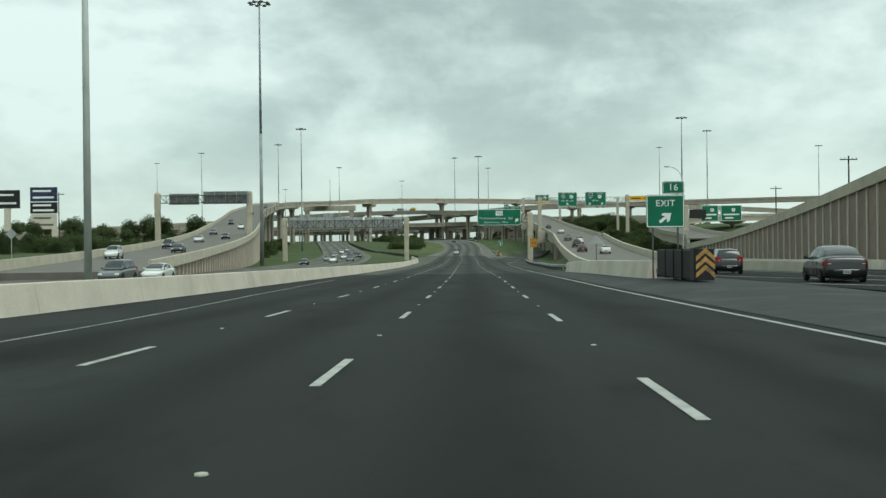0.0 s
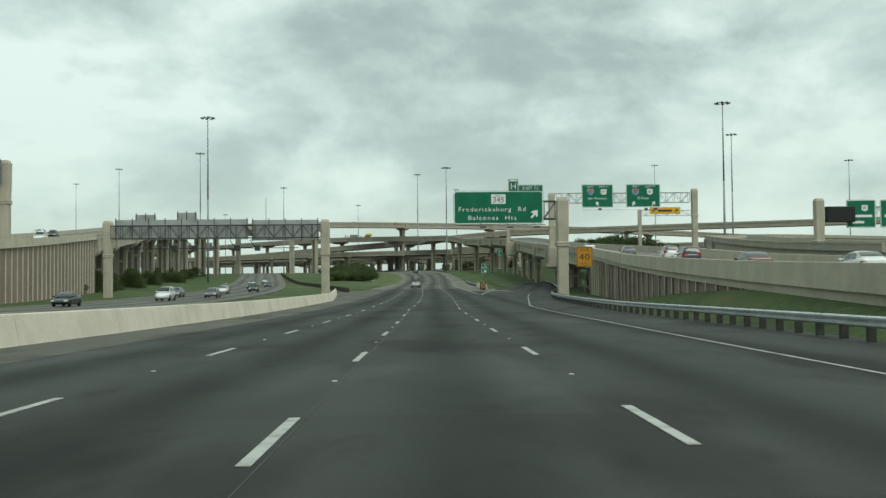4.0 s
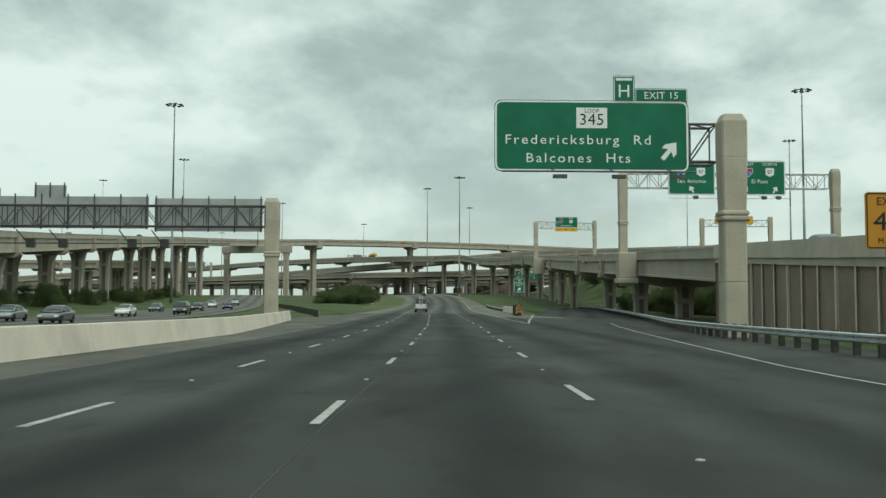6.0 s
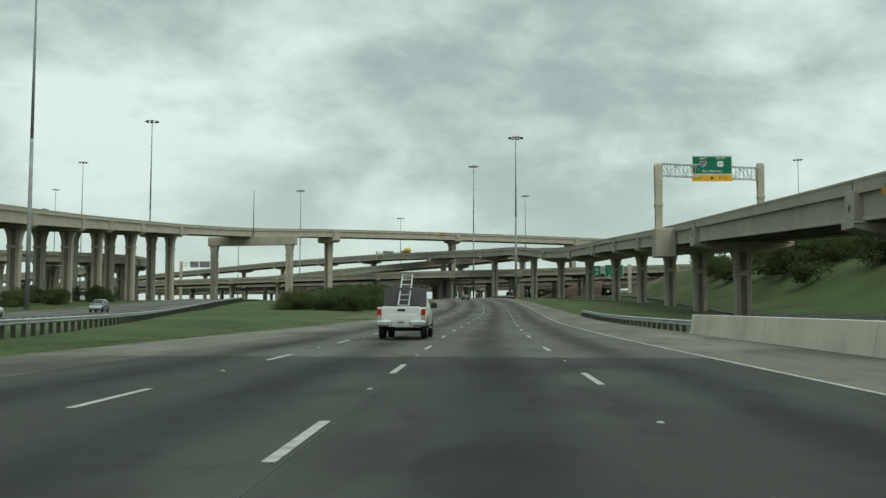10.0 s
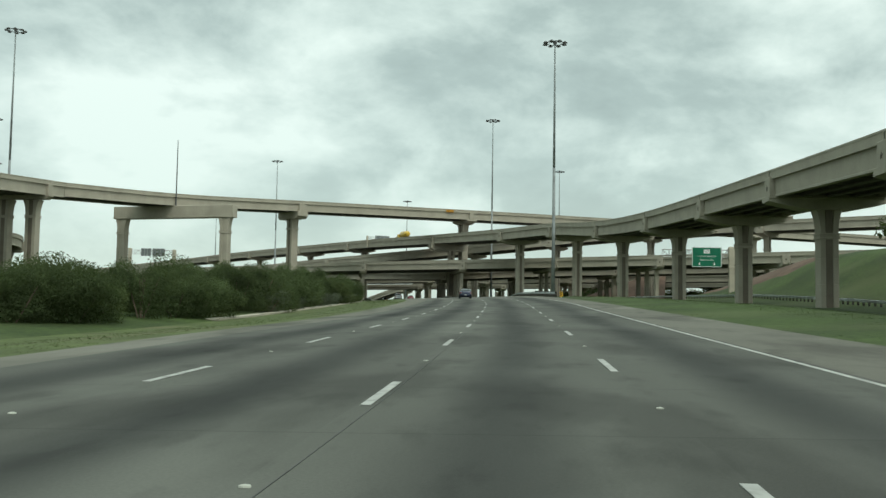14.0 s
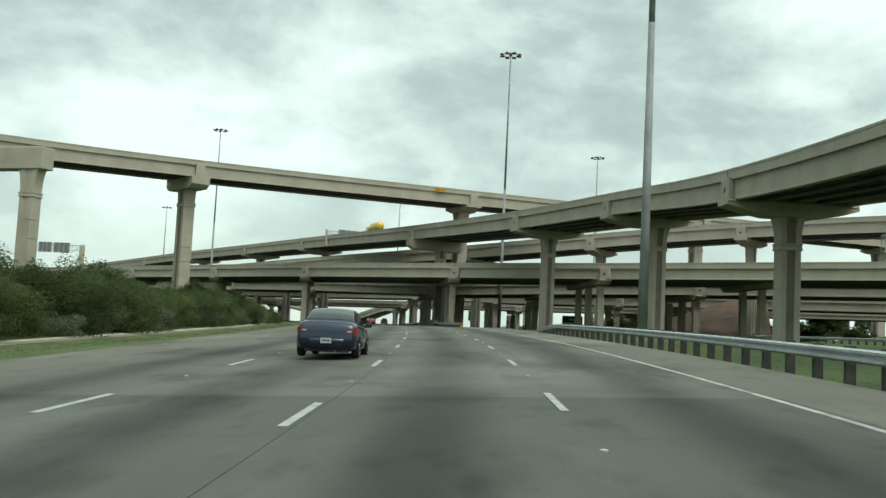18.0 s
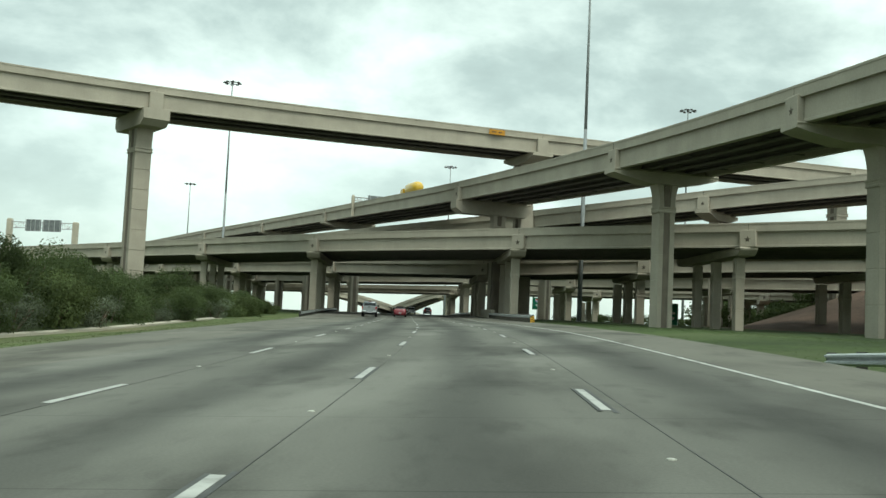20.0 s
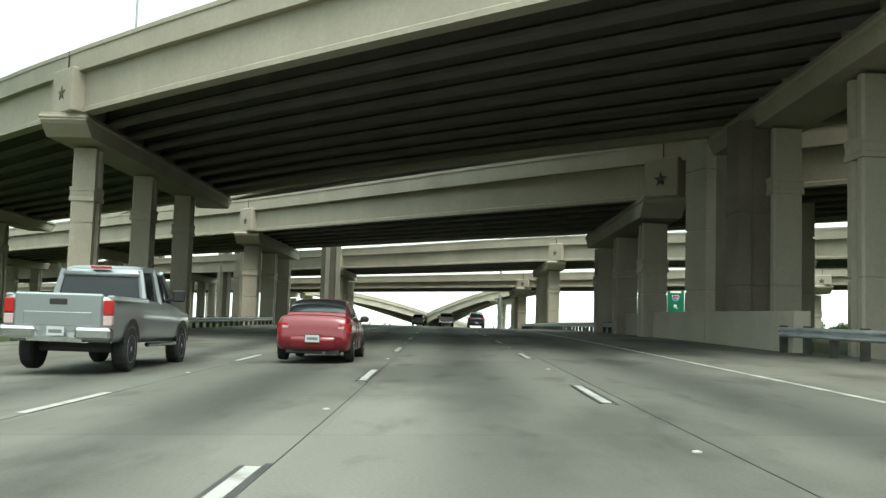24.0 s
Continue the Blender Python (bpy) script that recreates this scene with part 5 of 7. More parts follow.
def truss(parent, x0, x1, z0, z1, y0, y1, bays, mat=M_STEEL):
    """A box truss of round bars, along x: each chord and each side's lattice is a piece."""
    for y in (y0, y1):
        for z in (z0, z1):
            part("chord", tube(bmesh.new(), (x0, y, z), (x1, y, z), 0.075), mat, parent)
    n = bays
    for i in range(n + 1):
        x = x0 + (x1 - x0) * i / n
        bm = bmesh.new()
        for y in (y0, y1):
            tube(bm, (x, y, z0), (x, y, z1), 0.045)
        for z in (z0, z1):
            tube(bm, (x, y0, z), (x, y1, z), 0.045)
        if i < n:
            xn = x0 + (x1 - x0) * (i + 1) / n
            for y in (y0, y1):
                tube(bm, (x, y, z0 if i % 2 else z1), (xn, y, z1 if i % 2 else z0), 0.045)
            tube(bm, (x, y0, z1), (xn, y1, z1), 0.04)
        part("bracing", bm, mat, parent)


def sign_post(parent, x, y, z0, z1, a=1.2, b=1.0, mat=None):
    """A concrete gantry post: scored shaft with a sunk panel, moulded band, and a broader head with a chamfered top."""
    mat = mat or M_BEIGE_PALE
    h = z1 - z0
    zb = z0 + h * 0.52
    bm = bmesh.new()
    rings = []
    joint = [(z0 + h * q + d, k) for q in (0.24,) for d, k in ((0, 0.94), (0.02, 0.90), (0.06, 0.90), (0.08, 0.94))]
    for z, k in [(z0 - 0.5, 0.94)] + joint + [(zb, 0.94), (zb + 0.5, 0.94), (zb + h * 0.14, 1.0), (z0 + h * 0.80, 1.06), (z0 + h * 0.80 + 0.03, 1.03), (z0 + h * 0.80 + 0.07, 1.06), (z1 - 0.38, 1.06), (z1, 0.78)]:
        rings.append([(x + sx * a / 2 * k, y + sy * b / 2 * k, z) for sx, sy in ((-1, -0.86), (-0.86, -1), (0.86, -1), (1, -0.86), (1, 0.86), (0.86, 1), (-0.86, 1), (-1, 0.86))])
    loft(bm, rings)
    p = part("post", bm, mat, parent, "beige concrete post")
    for sd in (-1, 1):
        xx = x + sd * a / 2 * 0.94
        part("side_panel", boxed(xx - 0.015, xx + 0.015, y - b * 0.24, y + b * 0.24, z0 + h * 0.27, zb - 0.25), M_BEIGE, p)
    bm = bmesh.new()
    loft(bm, [[(x + sx * a / 2 * k, y + sy * b / 2 * k, zb + dz) for sx, sy in ((-1, -0.9), (-0.9, -1), (0.9, -1), (1, -0.9), (1, 0.9), (0.9, 1), (-0.9, 1), (-1, 0.9))] for dz, k in ((0, 0.94), (0, 1.08), (0.06, 1.12), (0.16, 1.12), (0.20, 1.02), (0.26, 1.02), (0.30, 1.12), (0.42, 1.12), (0.5, 1.04), (0.5, 0.94))])
    part("band", bm, mat, p)
    return p


def under_light(parent, x, z, y=-1.3):
    part("sign_light", boxed(x - 0.28, x + 0.28, y - 0.2, y + 0.25, z - 0.2, z + 0.2, bevel=0.03), M_DARKSTEEL, parent)
    part("light_arm", tube(bmesh.new(), (x, y + 0.2, z - 0.1), (x, 0.3, z + 0.35), 0.04), M_DARKSTEEL, parent)


# exit sign at the first gore
g = thing("exit_sign", "green exit sign with white arrow on two steel posts", "road sign", (12.4, 54.3, gore_z(54)))
s = plate("sign_panel", 2.62, 2.24, M_GREEN, g, 0, 4.6, rim=M_WHITE)
letters("EXIT", 0.62, 0, 0.52, -0.01, M_WHITE, s)
arrow(s, 0.0, -0.45, 1.0, 52, M_WHITE)
s = plate("number_panel", 1.48, 0.86, M_GREEN, g, 0.55, 6.2, rim=M_WHITE)
letters("16", 0.66, 0, 0, -0.01, M_WHITE, s)
for x in (-0.85, 0.85):
    part("post", boxed(x - 0.05, x + 0.05, 0.05, 0.15, -0.3, 6.2 if x > 0 else 5.5), M_DARKSTEEL, g)

g.matrix_world = g.matrix_world @ Matrix.Diagonal((0.815, 0.815, 0.815, 1.0))

# exit sign at the second gore
g = thing("exit_sign", "green exit sign with number panel above the gore barrier", "road sign", (18.6, 316, rise(316)))
s = plate("sign_panel", 1.46, 1.34, M_GREEN, g, 0, 3.85, rim=M_WHITE)
letters("EXIT", 0.40, 0, 0.34, -0.01, M_WHITE, s)
arrow(s, 0.0, -0.25, 0.62, 48, M_WHITE)
s = plate("number_panel", 1.46, 0.5, M_GREEN, g, 0, 4.8, r=0.06, rim=M_WHITE)
letters("15", 0.40, 0, 0, -0.01, M_WHITE, s)
part("post", boxed(-0.05, 0.05, 0.05, 0.15, -0.3, 5.0), M_DARKSTEEL, g)

# cantilever sign over the highway
g = thing("overhead_sign", "large green guide sign cantilevered from a beige concrete post", "road sign", (20.25, 226.4, rise(226)))
z = -rise(226)
sign_post(g, 0, 0, 0.0, z + 9.0, 1.25, 1.15)
truss(g, -11.6, -0.5, z + 6.7, z + 8.7, 0.9, 2.1, 8, M_DARKSTEEL)
s = plate("sign_panel", 10.15, 3.75, M_GREEN, g, -7.1, z + 7.98, 0.6, r=0.35, rim=M_WHITE)
shield(s, 0.0, 0.95, 1.15, "loop", "345")
letters("Fredericksburg  Rd", 0.70, -0.72, -0.22, -0.012, M_WHITE, s, wide=1.14, space=1.22)
letters("Balcones  Hts", 0.70, -0.72, -1.18, -0.012, M_WHITE, s, wide=1.14, space=1.22)
arrow(s, 4.05, -0.75, 1.15, 40, M_WHITE)
s = plate("number_panel", 2.75, 0.78, M_GREEN, g, -3.45, z + 10.12, 0.6, r=0.08, rim=M_WHITE)
letters("EXIT 15", 0.52, 0, 0, -0.012, M_WHITE, s)
s = plate("hospital_panel", 1.12, 1.45, M_GREEN, g, -5.4, z + 10.45, 0.6, r=0.06, rim=M_WHITE)
letters("H", 0.95, 0, -0.12, -0.012, M_WHITE, s)
part("small_legend", boxed(-0.42, 0.42, -0.012, -0.006, 0.46, 0.6), M_WHITE, s)
part("light_rail", tube(bmesh.new(), (-11.9, -0.6, z + 5.95), (-2.0, -0.6, z + 5.95), 0.05), M_DARKSTEEL, g)
for x in (-9.2, -6.2, -3.2):
    part("light_arm", tube(bmesh.new(), (x, -0.6, z + 5.95), (x, 0.7, z + 6.3), 0.04), M_DARKSTEEL, g)
    part("sign_light", boxed(x - 0.1, x + 0.6, -0.75, -0.5, z + 5.6, z + 5.78), M_DARKSTEEL, g)

# advisory speed sign
g = thing("speed_sign", "orange-yellow advisory exit speed sign on a post", "road sign", (19.35, 208, rise(208)))
s = plate("sign_panel", 1.5, 1.86, M_AMBER, g, 0, 4.3, r=0.1, rim=M_BLACK)
letters("EXIT", 0.36, 0, 0.62, -0.01, M_BLACK, s)
letters("40", 0.86, 0, -0.05, -0.01, M_BLACK, s, wide=1.15)
letters("M.P.H.", 0.26, 0, -0.66, -0.01, M_BLACK, s)
part("post", boxed(-0.05, 0.05, 0.05, 0.15, -0.4, 5.0), M_DARKSTEEL, g)

# sign bridge on the ramp
g = thing("sign_bridge", "sign bridge on beige posts over the ramp with two green signs", "road sign", (29.55, 297, 2.3))
z = -2.3
sign_post(g, 0, 0, 0.0, z + 15.85, 1.05, 1.0)
sign_post(g, 26.7, 0, 3.2, z + 16.5, 1.05, 1.0)
part("pedestal", boxed(-0.75, 1.5, -0.85, 0.85, 0.4, 3.6, bevel=0.1), M_BEIGE, g)
part("pedestal_foot", boxed(-0.95, 1.7, -1.05, 1.05, -0.2, 0.4, bevel=0.08), M_BEIGE, g)
truss(g, 0.5, 25.7, z + 14.0, z + 15.8, -0.5, 0.7, 18, M_ALU)
for x, w, top, num, city, ang in ((8.4, 5.85, ("EAST", "SOUTH"), ("10", "87"), "San Antonio", -32), (16.9, 6.4, ("WEST", "NORTH"), ("10", "87"), "El Paso", 32)):
    s = plate("sign_panel", w, 4.3, M_GREEN, g, x, z + 15.2, -0.9, r=0.25, rim=M_WHITE)
    letters(top[0], 0.5, -w * 0.22, 1.7, -0.012, M_WHITE, s)
    letters(top[1], 0.5, w * 0.2, 1.7, -0.012, M_WHITE, s)
    shield(s, -w * 0.22, 0.75, 1.05, "interstate", num[0])
    shield(s, w * 0.2, 0.75, 1.05, "us", num[1])
    letters(city, 0.68, 0, -0.45, -0.012, M_WHITE, s)
    arrow(s, 0.0 if ang < 0 else -w * 0.28, -1.45, 0.95, ang, M_WHITE)
    under_light(g, x + 0.4, z + 12.7)
    if ang > 0:
        arrow(s, w * 0.3, -1.45, 0.95, ang, M_WHITE)
        under_light(g, x + 2.2, z + 12.7)
part("light_rail", tube(bmesh.new(), (5.5, -1.3, z + 12.6), (20.4, -1.3, z + 12.6), 0.05), M_ALU, g)

# second sign bridge further up the ramp
g = thing("sign_bridge", "sign bridge on tall beige posts with a green and yellow sign", "road sign", (37.1, 448.4, 9.0))
z = -9.0
sign_post(g, 0, 0, 0.0, z + 23.2, 1.15, 1.05)
sign_post(g, 17.4, 5, 3.0, z + 24.0, 1.05, 1.0)
part("pedestal", boxed(-0.8, 2.4, -1.5, 1.5, -0.6, 3.9, bevel=0.1), M_BEIGE, g)
b = new("beam")
b.parent = g
b.matrix_local = pose(0, 0, 0, 0, 0, 16)
truss(b, 0.5, 17.6, z + 21.3, z + 23.2, -0.5, 0.6, 12, M_ALU)
s = plate("sign_panel", 6.3, 2.95, M_GREEN, g, 8.8, z + 23.15, 1.4, r=0.2, rim=M_WHITE)
letters("EAST", 0.44, -1.4, 1.08, -0.012, M_WHITE, s)
letters("SOUTH", 0.44, 1.3, 1.08, -0.012, M_WHITE, s)
shield(s, -1.4, 0.2, 0.92, "interstate", "10")
shield(s, 1.3, 0.2, 0.92, "us", "87")
letters("San Antonio", 0.6, 0, -0.95, -0.012, M_WHITE, s)
s = plate("speed_panel", 6.3, 1.05, M_YELLOW, g, 8.8, z + 21.1, 1.4, r=0.08)
letters("35", 0.55, -1.9, 0, -0.012, M_BLACK, s)
arrow(s, 0, 0, 0.7, -60, M_BLACK)
letters("M.P.H.", 0.5, 1.75, 0, -0.012, M_BLACK, s)

# yellow sign bridge beyond
g = thing("sign_bridge", "sign bridge with a yellow warning sign on the farther ramp", "road sign", (75.0, 418, 10.0))
sign_post(g, 0, 0, -2.0, 11.5, 1.0, 1.0)
sign_post(g, 17.2, 0, -2.0, 12.0, 1.0, 1.0)
truss(g, 0.4, 16.8, 9.5, 11.1, -0.5, 0.5, 10, M_ALU)
s = plate("sign_panel", 9.6, 2.0, M_YELLOW, g, 7.8, 11.0, -0.7, r=0.12, rim=M_BLACK)
for x in (-3.6, 3.6):
    arrow(s, x, 0, 1.2, 60 if x > 0 else -60, M_BLACK)
part("legend", boxed(-2.2, 2.2, -0.012, -0.006, -0.28, 0.28), M_BLACK, s)

# backs of the signs for the oncoming traffic
g = thing("sign_bridge", "sign bridge seen from behind with grey sign backs and lattice", "road sign", (-10.15, 272.6, rise(272)))
z = -rise(272)
sign_post(g, 0, 0, 0.0, z + 9.7, 1.35, 1.1)
sign_post(g, -34.0, 0, 0.0, z + 9.7, 1.35, 1.1)
truss(g, -33.4, -0.6, z + 6.9, z + 8.9, -0.6, 0.6, 22, M_DARKSTEEL)
for x0, x1, z0, z1 in ((-33.2, -12.3, 6.75, 9.9), (-11.7, -1.1, 6.5, 9.75), (-30.0, -26.8, 9.9, 10.7), (-23.5, -20.4, 9.9, 11.0)):
    s = part("sign_back", boxed(x0, x1, 0.9, 0.98, z + z0, z + z1), M_ALU, g)
    n = max(2, int((x1 - x0) / 2.6))
    for k in range(n + 1):
        x = x0 + 0.15 + (x1 - x0 - 0.3) * k / n
        part("stiffener", boxed(x - 0.05, x + 0.05, 0.78, 0.9, z + z0 - 0.1, z + z1 + 0.25), M_DARKSTEEL, s)
part("light_rail", tube(bmesh.new(), (-33, 2.2, z + 5.35), (-4.5, 2.2, z + 5.35), 0.06), M_DARKSTEEL, g)
for x in (-14.2, -11.0, -21.0, -24.2):
    part("sign_light", boxed(x - 0.42, x + 0.42, 1.9, 2.4, z + 4.9, z + 5.8, bevel=0.04), M_DARKSTEEL, g)
    part("light_arm", tube(bmesh.new(), (x - 1.0, 1.0, z + 6.6), (x - 0.4, 2.2, z + 5.5), 0.06), M_DARKSTEEL, g)

g = thing("sign_bridge", "smaller sign bridge over the climbing flyover with dark sign backs", "road sign", (-70.4, 241, 4.0))
z = -4.0
sign_post(g, 0, 0, 0.0, z + 15.3, 1.3, 1.1)
sign_post(g, 22.3, 2, 0.0, z + 15.6, 1.3, 1.1)
truss(g, 0.5, 21.8, z + 12.8, z + 14.6, -0.3, 0.9, 14, M_DARKSTEEL)
for x0, x1, z0, z1 in ((2.6, 10.0, 12.4, 15.1), (11.0, 22.2, 12.5, 15.6)):
    s = part("sign_back", boxed(x0, x1, 1.1, 1.18, z + z0, z + z1), M_SIGNBACK, g)
    for k in range(5):
        x = x0 + 0.2 + (x1 - x0 - 0.4) * k / 4
        part("stiffener", boxed(x - 0.06, x + 0.06, 0.98, 1.1, z + z0 - 0.1, z + z1 + 0.2), M_ALU, s)

# green signs under the far ramps
g = thing("overhead_sign", "pair of green guide signs hung on a lattice beam", "road sign", (61.6, 626, ground_z(61.6, 626)))
z = -ground_z(61.6, 626)
sign_post(g, 0, 0, 0.0, z + 16.7, 1.2, 1.0)
truss(g, -14.5, -0.5, z + 14.4, z + 16.0, 0.3, 1.3, 10, M_ALU)
s = plate("sign_panel", 2.8, 3.3, M_GREEN, g, -11.0, z + 14.6, 0.0, rim=M_WHITE)
shield(s, 0, 0.2, 0.95, "interstate", "10")
arrow(s, 0, -1.05, 0.7, 180, M_WHITE)
s = plate("sign_panel", 6.3, 4.3, M_GREEN, g, -5.2, z + 14.4, 0.0, rim=M_WHITE)
shield(s, 0, 1.2, 0.9, "loop", "345")
letters("Fredericksburg Rd", 0.5, 0, 0.2, -0.012, M_WHITE, s)
letters("Balcones Hts", 0.5, 0, -0.6, -0.012, M_WHITE, s)
for x in (-1.6, 1.6):
    arrow(s, x, -1.45, 0.65, 180, M_WHITE)

g = thing("guide_sign", "green guide sign standing beyond the low bridges", "road sign", (31, 830, ground_z(31, 830)))
z = -ground_z(31, 830)
s = plate("sign_panel", 6.2, 5.4, M_GREEN, g, 0, z + 9.6, 0, r=0.3, rim=M_WHITE)
for zz, w in ((1.6, 2.0), (0.35, 4.6), (-0.9, 4.2)):
    part("legend", boxed(-w / 2, w / 2, -0.012, -0.006, zz - 0.26, zz + 0.26), M_WHITE, s)
for x in (-2.2, 2.2):
    part("post", boxed(x - 0.15, x + 0.15, 0.1, 0.4, -0.4, z + 9.0), M_STEEL, g)

g = thing("guide_sign", "small green route sign with arrow beside the far pier", "road sign", (-0.4, 856, ground_z(-0.4, 856)))
z = -ground_z(-0.4, 856)
s = plate("sign_panel", 2.6, 4.4, M_GREEN, g, 0, z + 12.0, 0, r=0.15, rim=M_WHITE)
part("legend", boxed(-0.8, 0.8, -0.012, -0.006, 0.95, 1.25), M_WHITE, s)
shield(s, 0, 0.2, 0.9, "interstate", "10")
arrow(s, 0, -1.05, 0.8, -40, M_WHITE)
part("post", boxed(-0.1, 0.1, 0.1, 0.3, -0.4, z + 12.0), M_STEEL, g)

# green signs of the frontage exit, with a dark message board
g = thing("overhead_sign", "two green guide signs and a dark message board on beige posts", "road sign", (70.0, 265, ground_z(70, 240)))
z = -ground_z(70, 240)
sign_post(g, -4.0, 0, 0.0, z + 11.9, 1.3, 1.2)
truss(g, -3.4, 12.0, z + 8.6, z + 10.6, 0.3, 1.5, 10, M_STEEL)
part("message_board", boxed(-3.0, 1.4, -0.8, 0.2, z + 8.2, z + 10.6, bevel=0.08), M_BLACK, g)
for x, w in ((2.6, 4.6), (8.4, 5.6)):
    s = plate("sign_panel", w, 4.3, M_GREEN, g, x, z + 9.5, 0.0, r=0.2, rim=M_WHITE)
    shield(s, 0.6, 0.9, 0.95, "us", "87")
    part("legend", boxed(-w * 0.38, w * 0.38, -0.012, -0.006, -0.55, -0.15), M_WHITE, s)
    part("legend", boxed(-w * 0.3, w * 0.1, -0.012, -0.006, -1.5, -1.1), M_WHITE, s)

# warning sign seen from behind, chevron markers, posts
g = thing("warning_sign", "bare metal back of a triangular warning sign on a post", "road sign", (17.6, 112, rise(112)))
bm = bmesh.new()
loft(bm, [[(-0.95, y, 3.0), (0.95, y, 3.0), (0.85, y, 3.2), (0.12, y, 3.98), (-0.12, y, 3.98), (-0.85, y, 3.2)] for y in (0.0, 0.04)])
part("sign_panel", bm, M_ALU, g)
part("post", boxed(-0.04, 0.04, 0.04, 0.12, -0.3, 3.6), M_DARKSTEEL, g)


def object_marker(x, y, z, label, s=1.0):
    t = thing("object_marker", label, "road sign", (x, y, z), group="striped object markers")
    p = plate("marker_panel", 0.56 * s, 0.92 * s, M_YELLOW, t, 0, 0.85 * s, 0, r=0.05, thick=0.02)
    for k in range(3):
        bm = bmesh.new()
        z0 = -0.40 * s + k * 0.29 * s
        bm.faces.new([bm.verts.new(v) for v in ((-0.26 * s, -0.004, z0 + 0.28 * s), (-0.26 * s, -0.004, z0 + 0.15 * s), (0.26 * s, -0.004, z0 - 0.06 * s), (0.26 * s, -0.004, z0 + 0.07 * s))])
        part("stripe", bm, M_BLACK, p)
    part("post", boxed(-0.03, 0.03, 0.02, 0.07, -0.3, 1.2 * s), M_STEEL, t)
    return t


object_marker(20.0, 548.6, rise(548) + 0.1, "yellow and black striped object marker at the guardrail end", 0.8)
object_marker(4.0, 694.3, ground_z(4.0, 694.3), "yellow and black striped object marker before the bridge pier", 0.75)

# roadside lamp with a curved arm, power poles, billboards
g = thing("street_lamp", "slim street lamp with one curved arm", "street lamp", (44.6, 181, 0.2))
bm = tube(bmesh.new(), (0, 0, -0.5), (0, 0, 12.5), 0.16, 0.11, 8)
part("pole", bm, M_STEEL, g)
bm = bmesh.new()
pts = [(0, 0, 12.4), (-0.25, 0, 13.7), (-0.8, 0, 14.7), (-1.7, 0, 15.3), (-2.6, 0, 15.5)]
for a, b in zip(pts, pts[1:]):
    tube(bm, a, b, 0.07)
part("arm", bm, M_STEEL, g)
part("lamp_head", boxed(-3.4, -2.5, -0.15, 0.15, 15.35, 15.6, bevel=0.05), M_ALU, g)


def power_pole(x, y, h):
    z = ground_z(x, y)
    t = thing("power_pole", "brown wooden power pole with a crossarm", "utility pole", (x, y, z), group="power poles")
    part("pole", tube(bmesh.new(), (0, 0, -0.5), (0, 0, h), 0.2, 0.14, 8), M_WOOD, t)
    part("crossarm", boxed(-1.6, 1.6, -0.08, 0.08, h - 0.8, h - 0.6), M_WOOD, t)
    for k in (-1.4, -0.7, 0.7, 1.4):
        part("insulator", tube(bmesh.new(), (k, 0, h - 0.6), (k, 0, h - 0.3), 0.07), M_ALU, t)


power_pole(75, 180, 16.2)
power_pole(94, 275, 19.6)
power_pole(-118, 300, 18.5)


M_NAVYBOARD = material("dark_blue_printed_board", (0.03, 0.04, 0.09), 0.6, noise_scale=0.3, vary=0.3)


def billboard(x, y, label, panels, legs, zt):
    z = ground_z(x, y)
    t = thing("billboard", label, "billboard", (x, y, z), group="billboards beyond the flyover")
    for x0, x1, z0, z1, m in panels:
        p = part("board", boxed(x0, x1, -0.3, 0.3, z0, z1), m, t)
        n = 2 if z1 - z0 > 2 else 1
        for k in range(n):
            zz = z0 + (z1 - z0) * (k + 0.62) / (n + 0.2)
            part("lettering_bar", boxed(x0 + (x1 - x0) * 0.1, x1 - (x1 - x0) * (0.12 + 0.1 * k), -0.33, -0.3, zz - 0.35, zz + 0.35), M_WHITE if m in (M_BLACK, M_NAVYBOARD) else M_GIRDER, p)
    for xx in legs:
        part("leg", boxed(xx - 0.9, xx + 0.9, -0.8, 0.8, -0.5, panels[0][2]), M_RIB, t)
    return t


billboard(-143, 350, "tall dark blue roadside sign tower on two cream legs", [(-4.6, 4.6, 8.0, 13.4, M_RIB), (-4.8, 4.8, 13.6, 17.6, M_BLACK), (-4.8, 4.8, 17.9, 23.0, M_NAVYBOARD)], (-3.9, 3.9), 23)
billboard(-156, 352, "dark wide billboard on a steel leg", [(-6.0, 3.5, 15.6, 22.2, M_BLACK)], (-1.0,), 22)
g = thing("warning_sign", "bare back of a diamond warning sign beside the ramp", "road sign", (-88.5, 200, ground_z(-88.5, 200)))
bm = bmesh.new()
loft(bm, [[(-1.15, y, 5.2), (0, y, 4.05), (1.15, y, 5.2), (0, y, 6.35)] for y in (0, 0.05)])
part("sign_panel", bm, M_ALU, g)
part("post", boxed(-0.07, 0.07, 0.05, 0.15, -0.4, 5.8), M_STEEL, g)

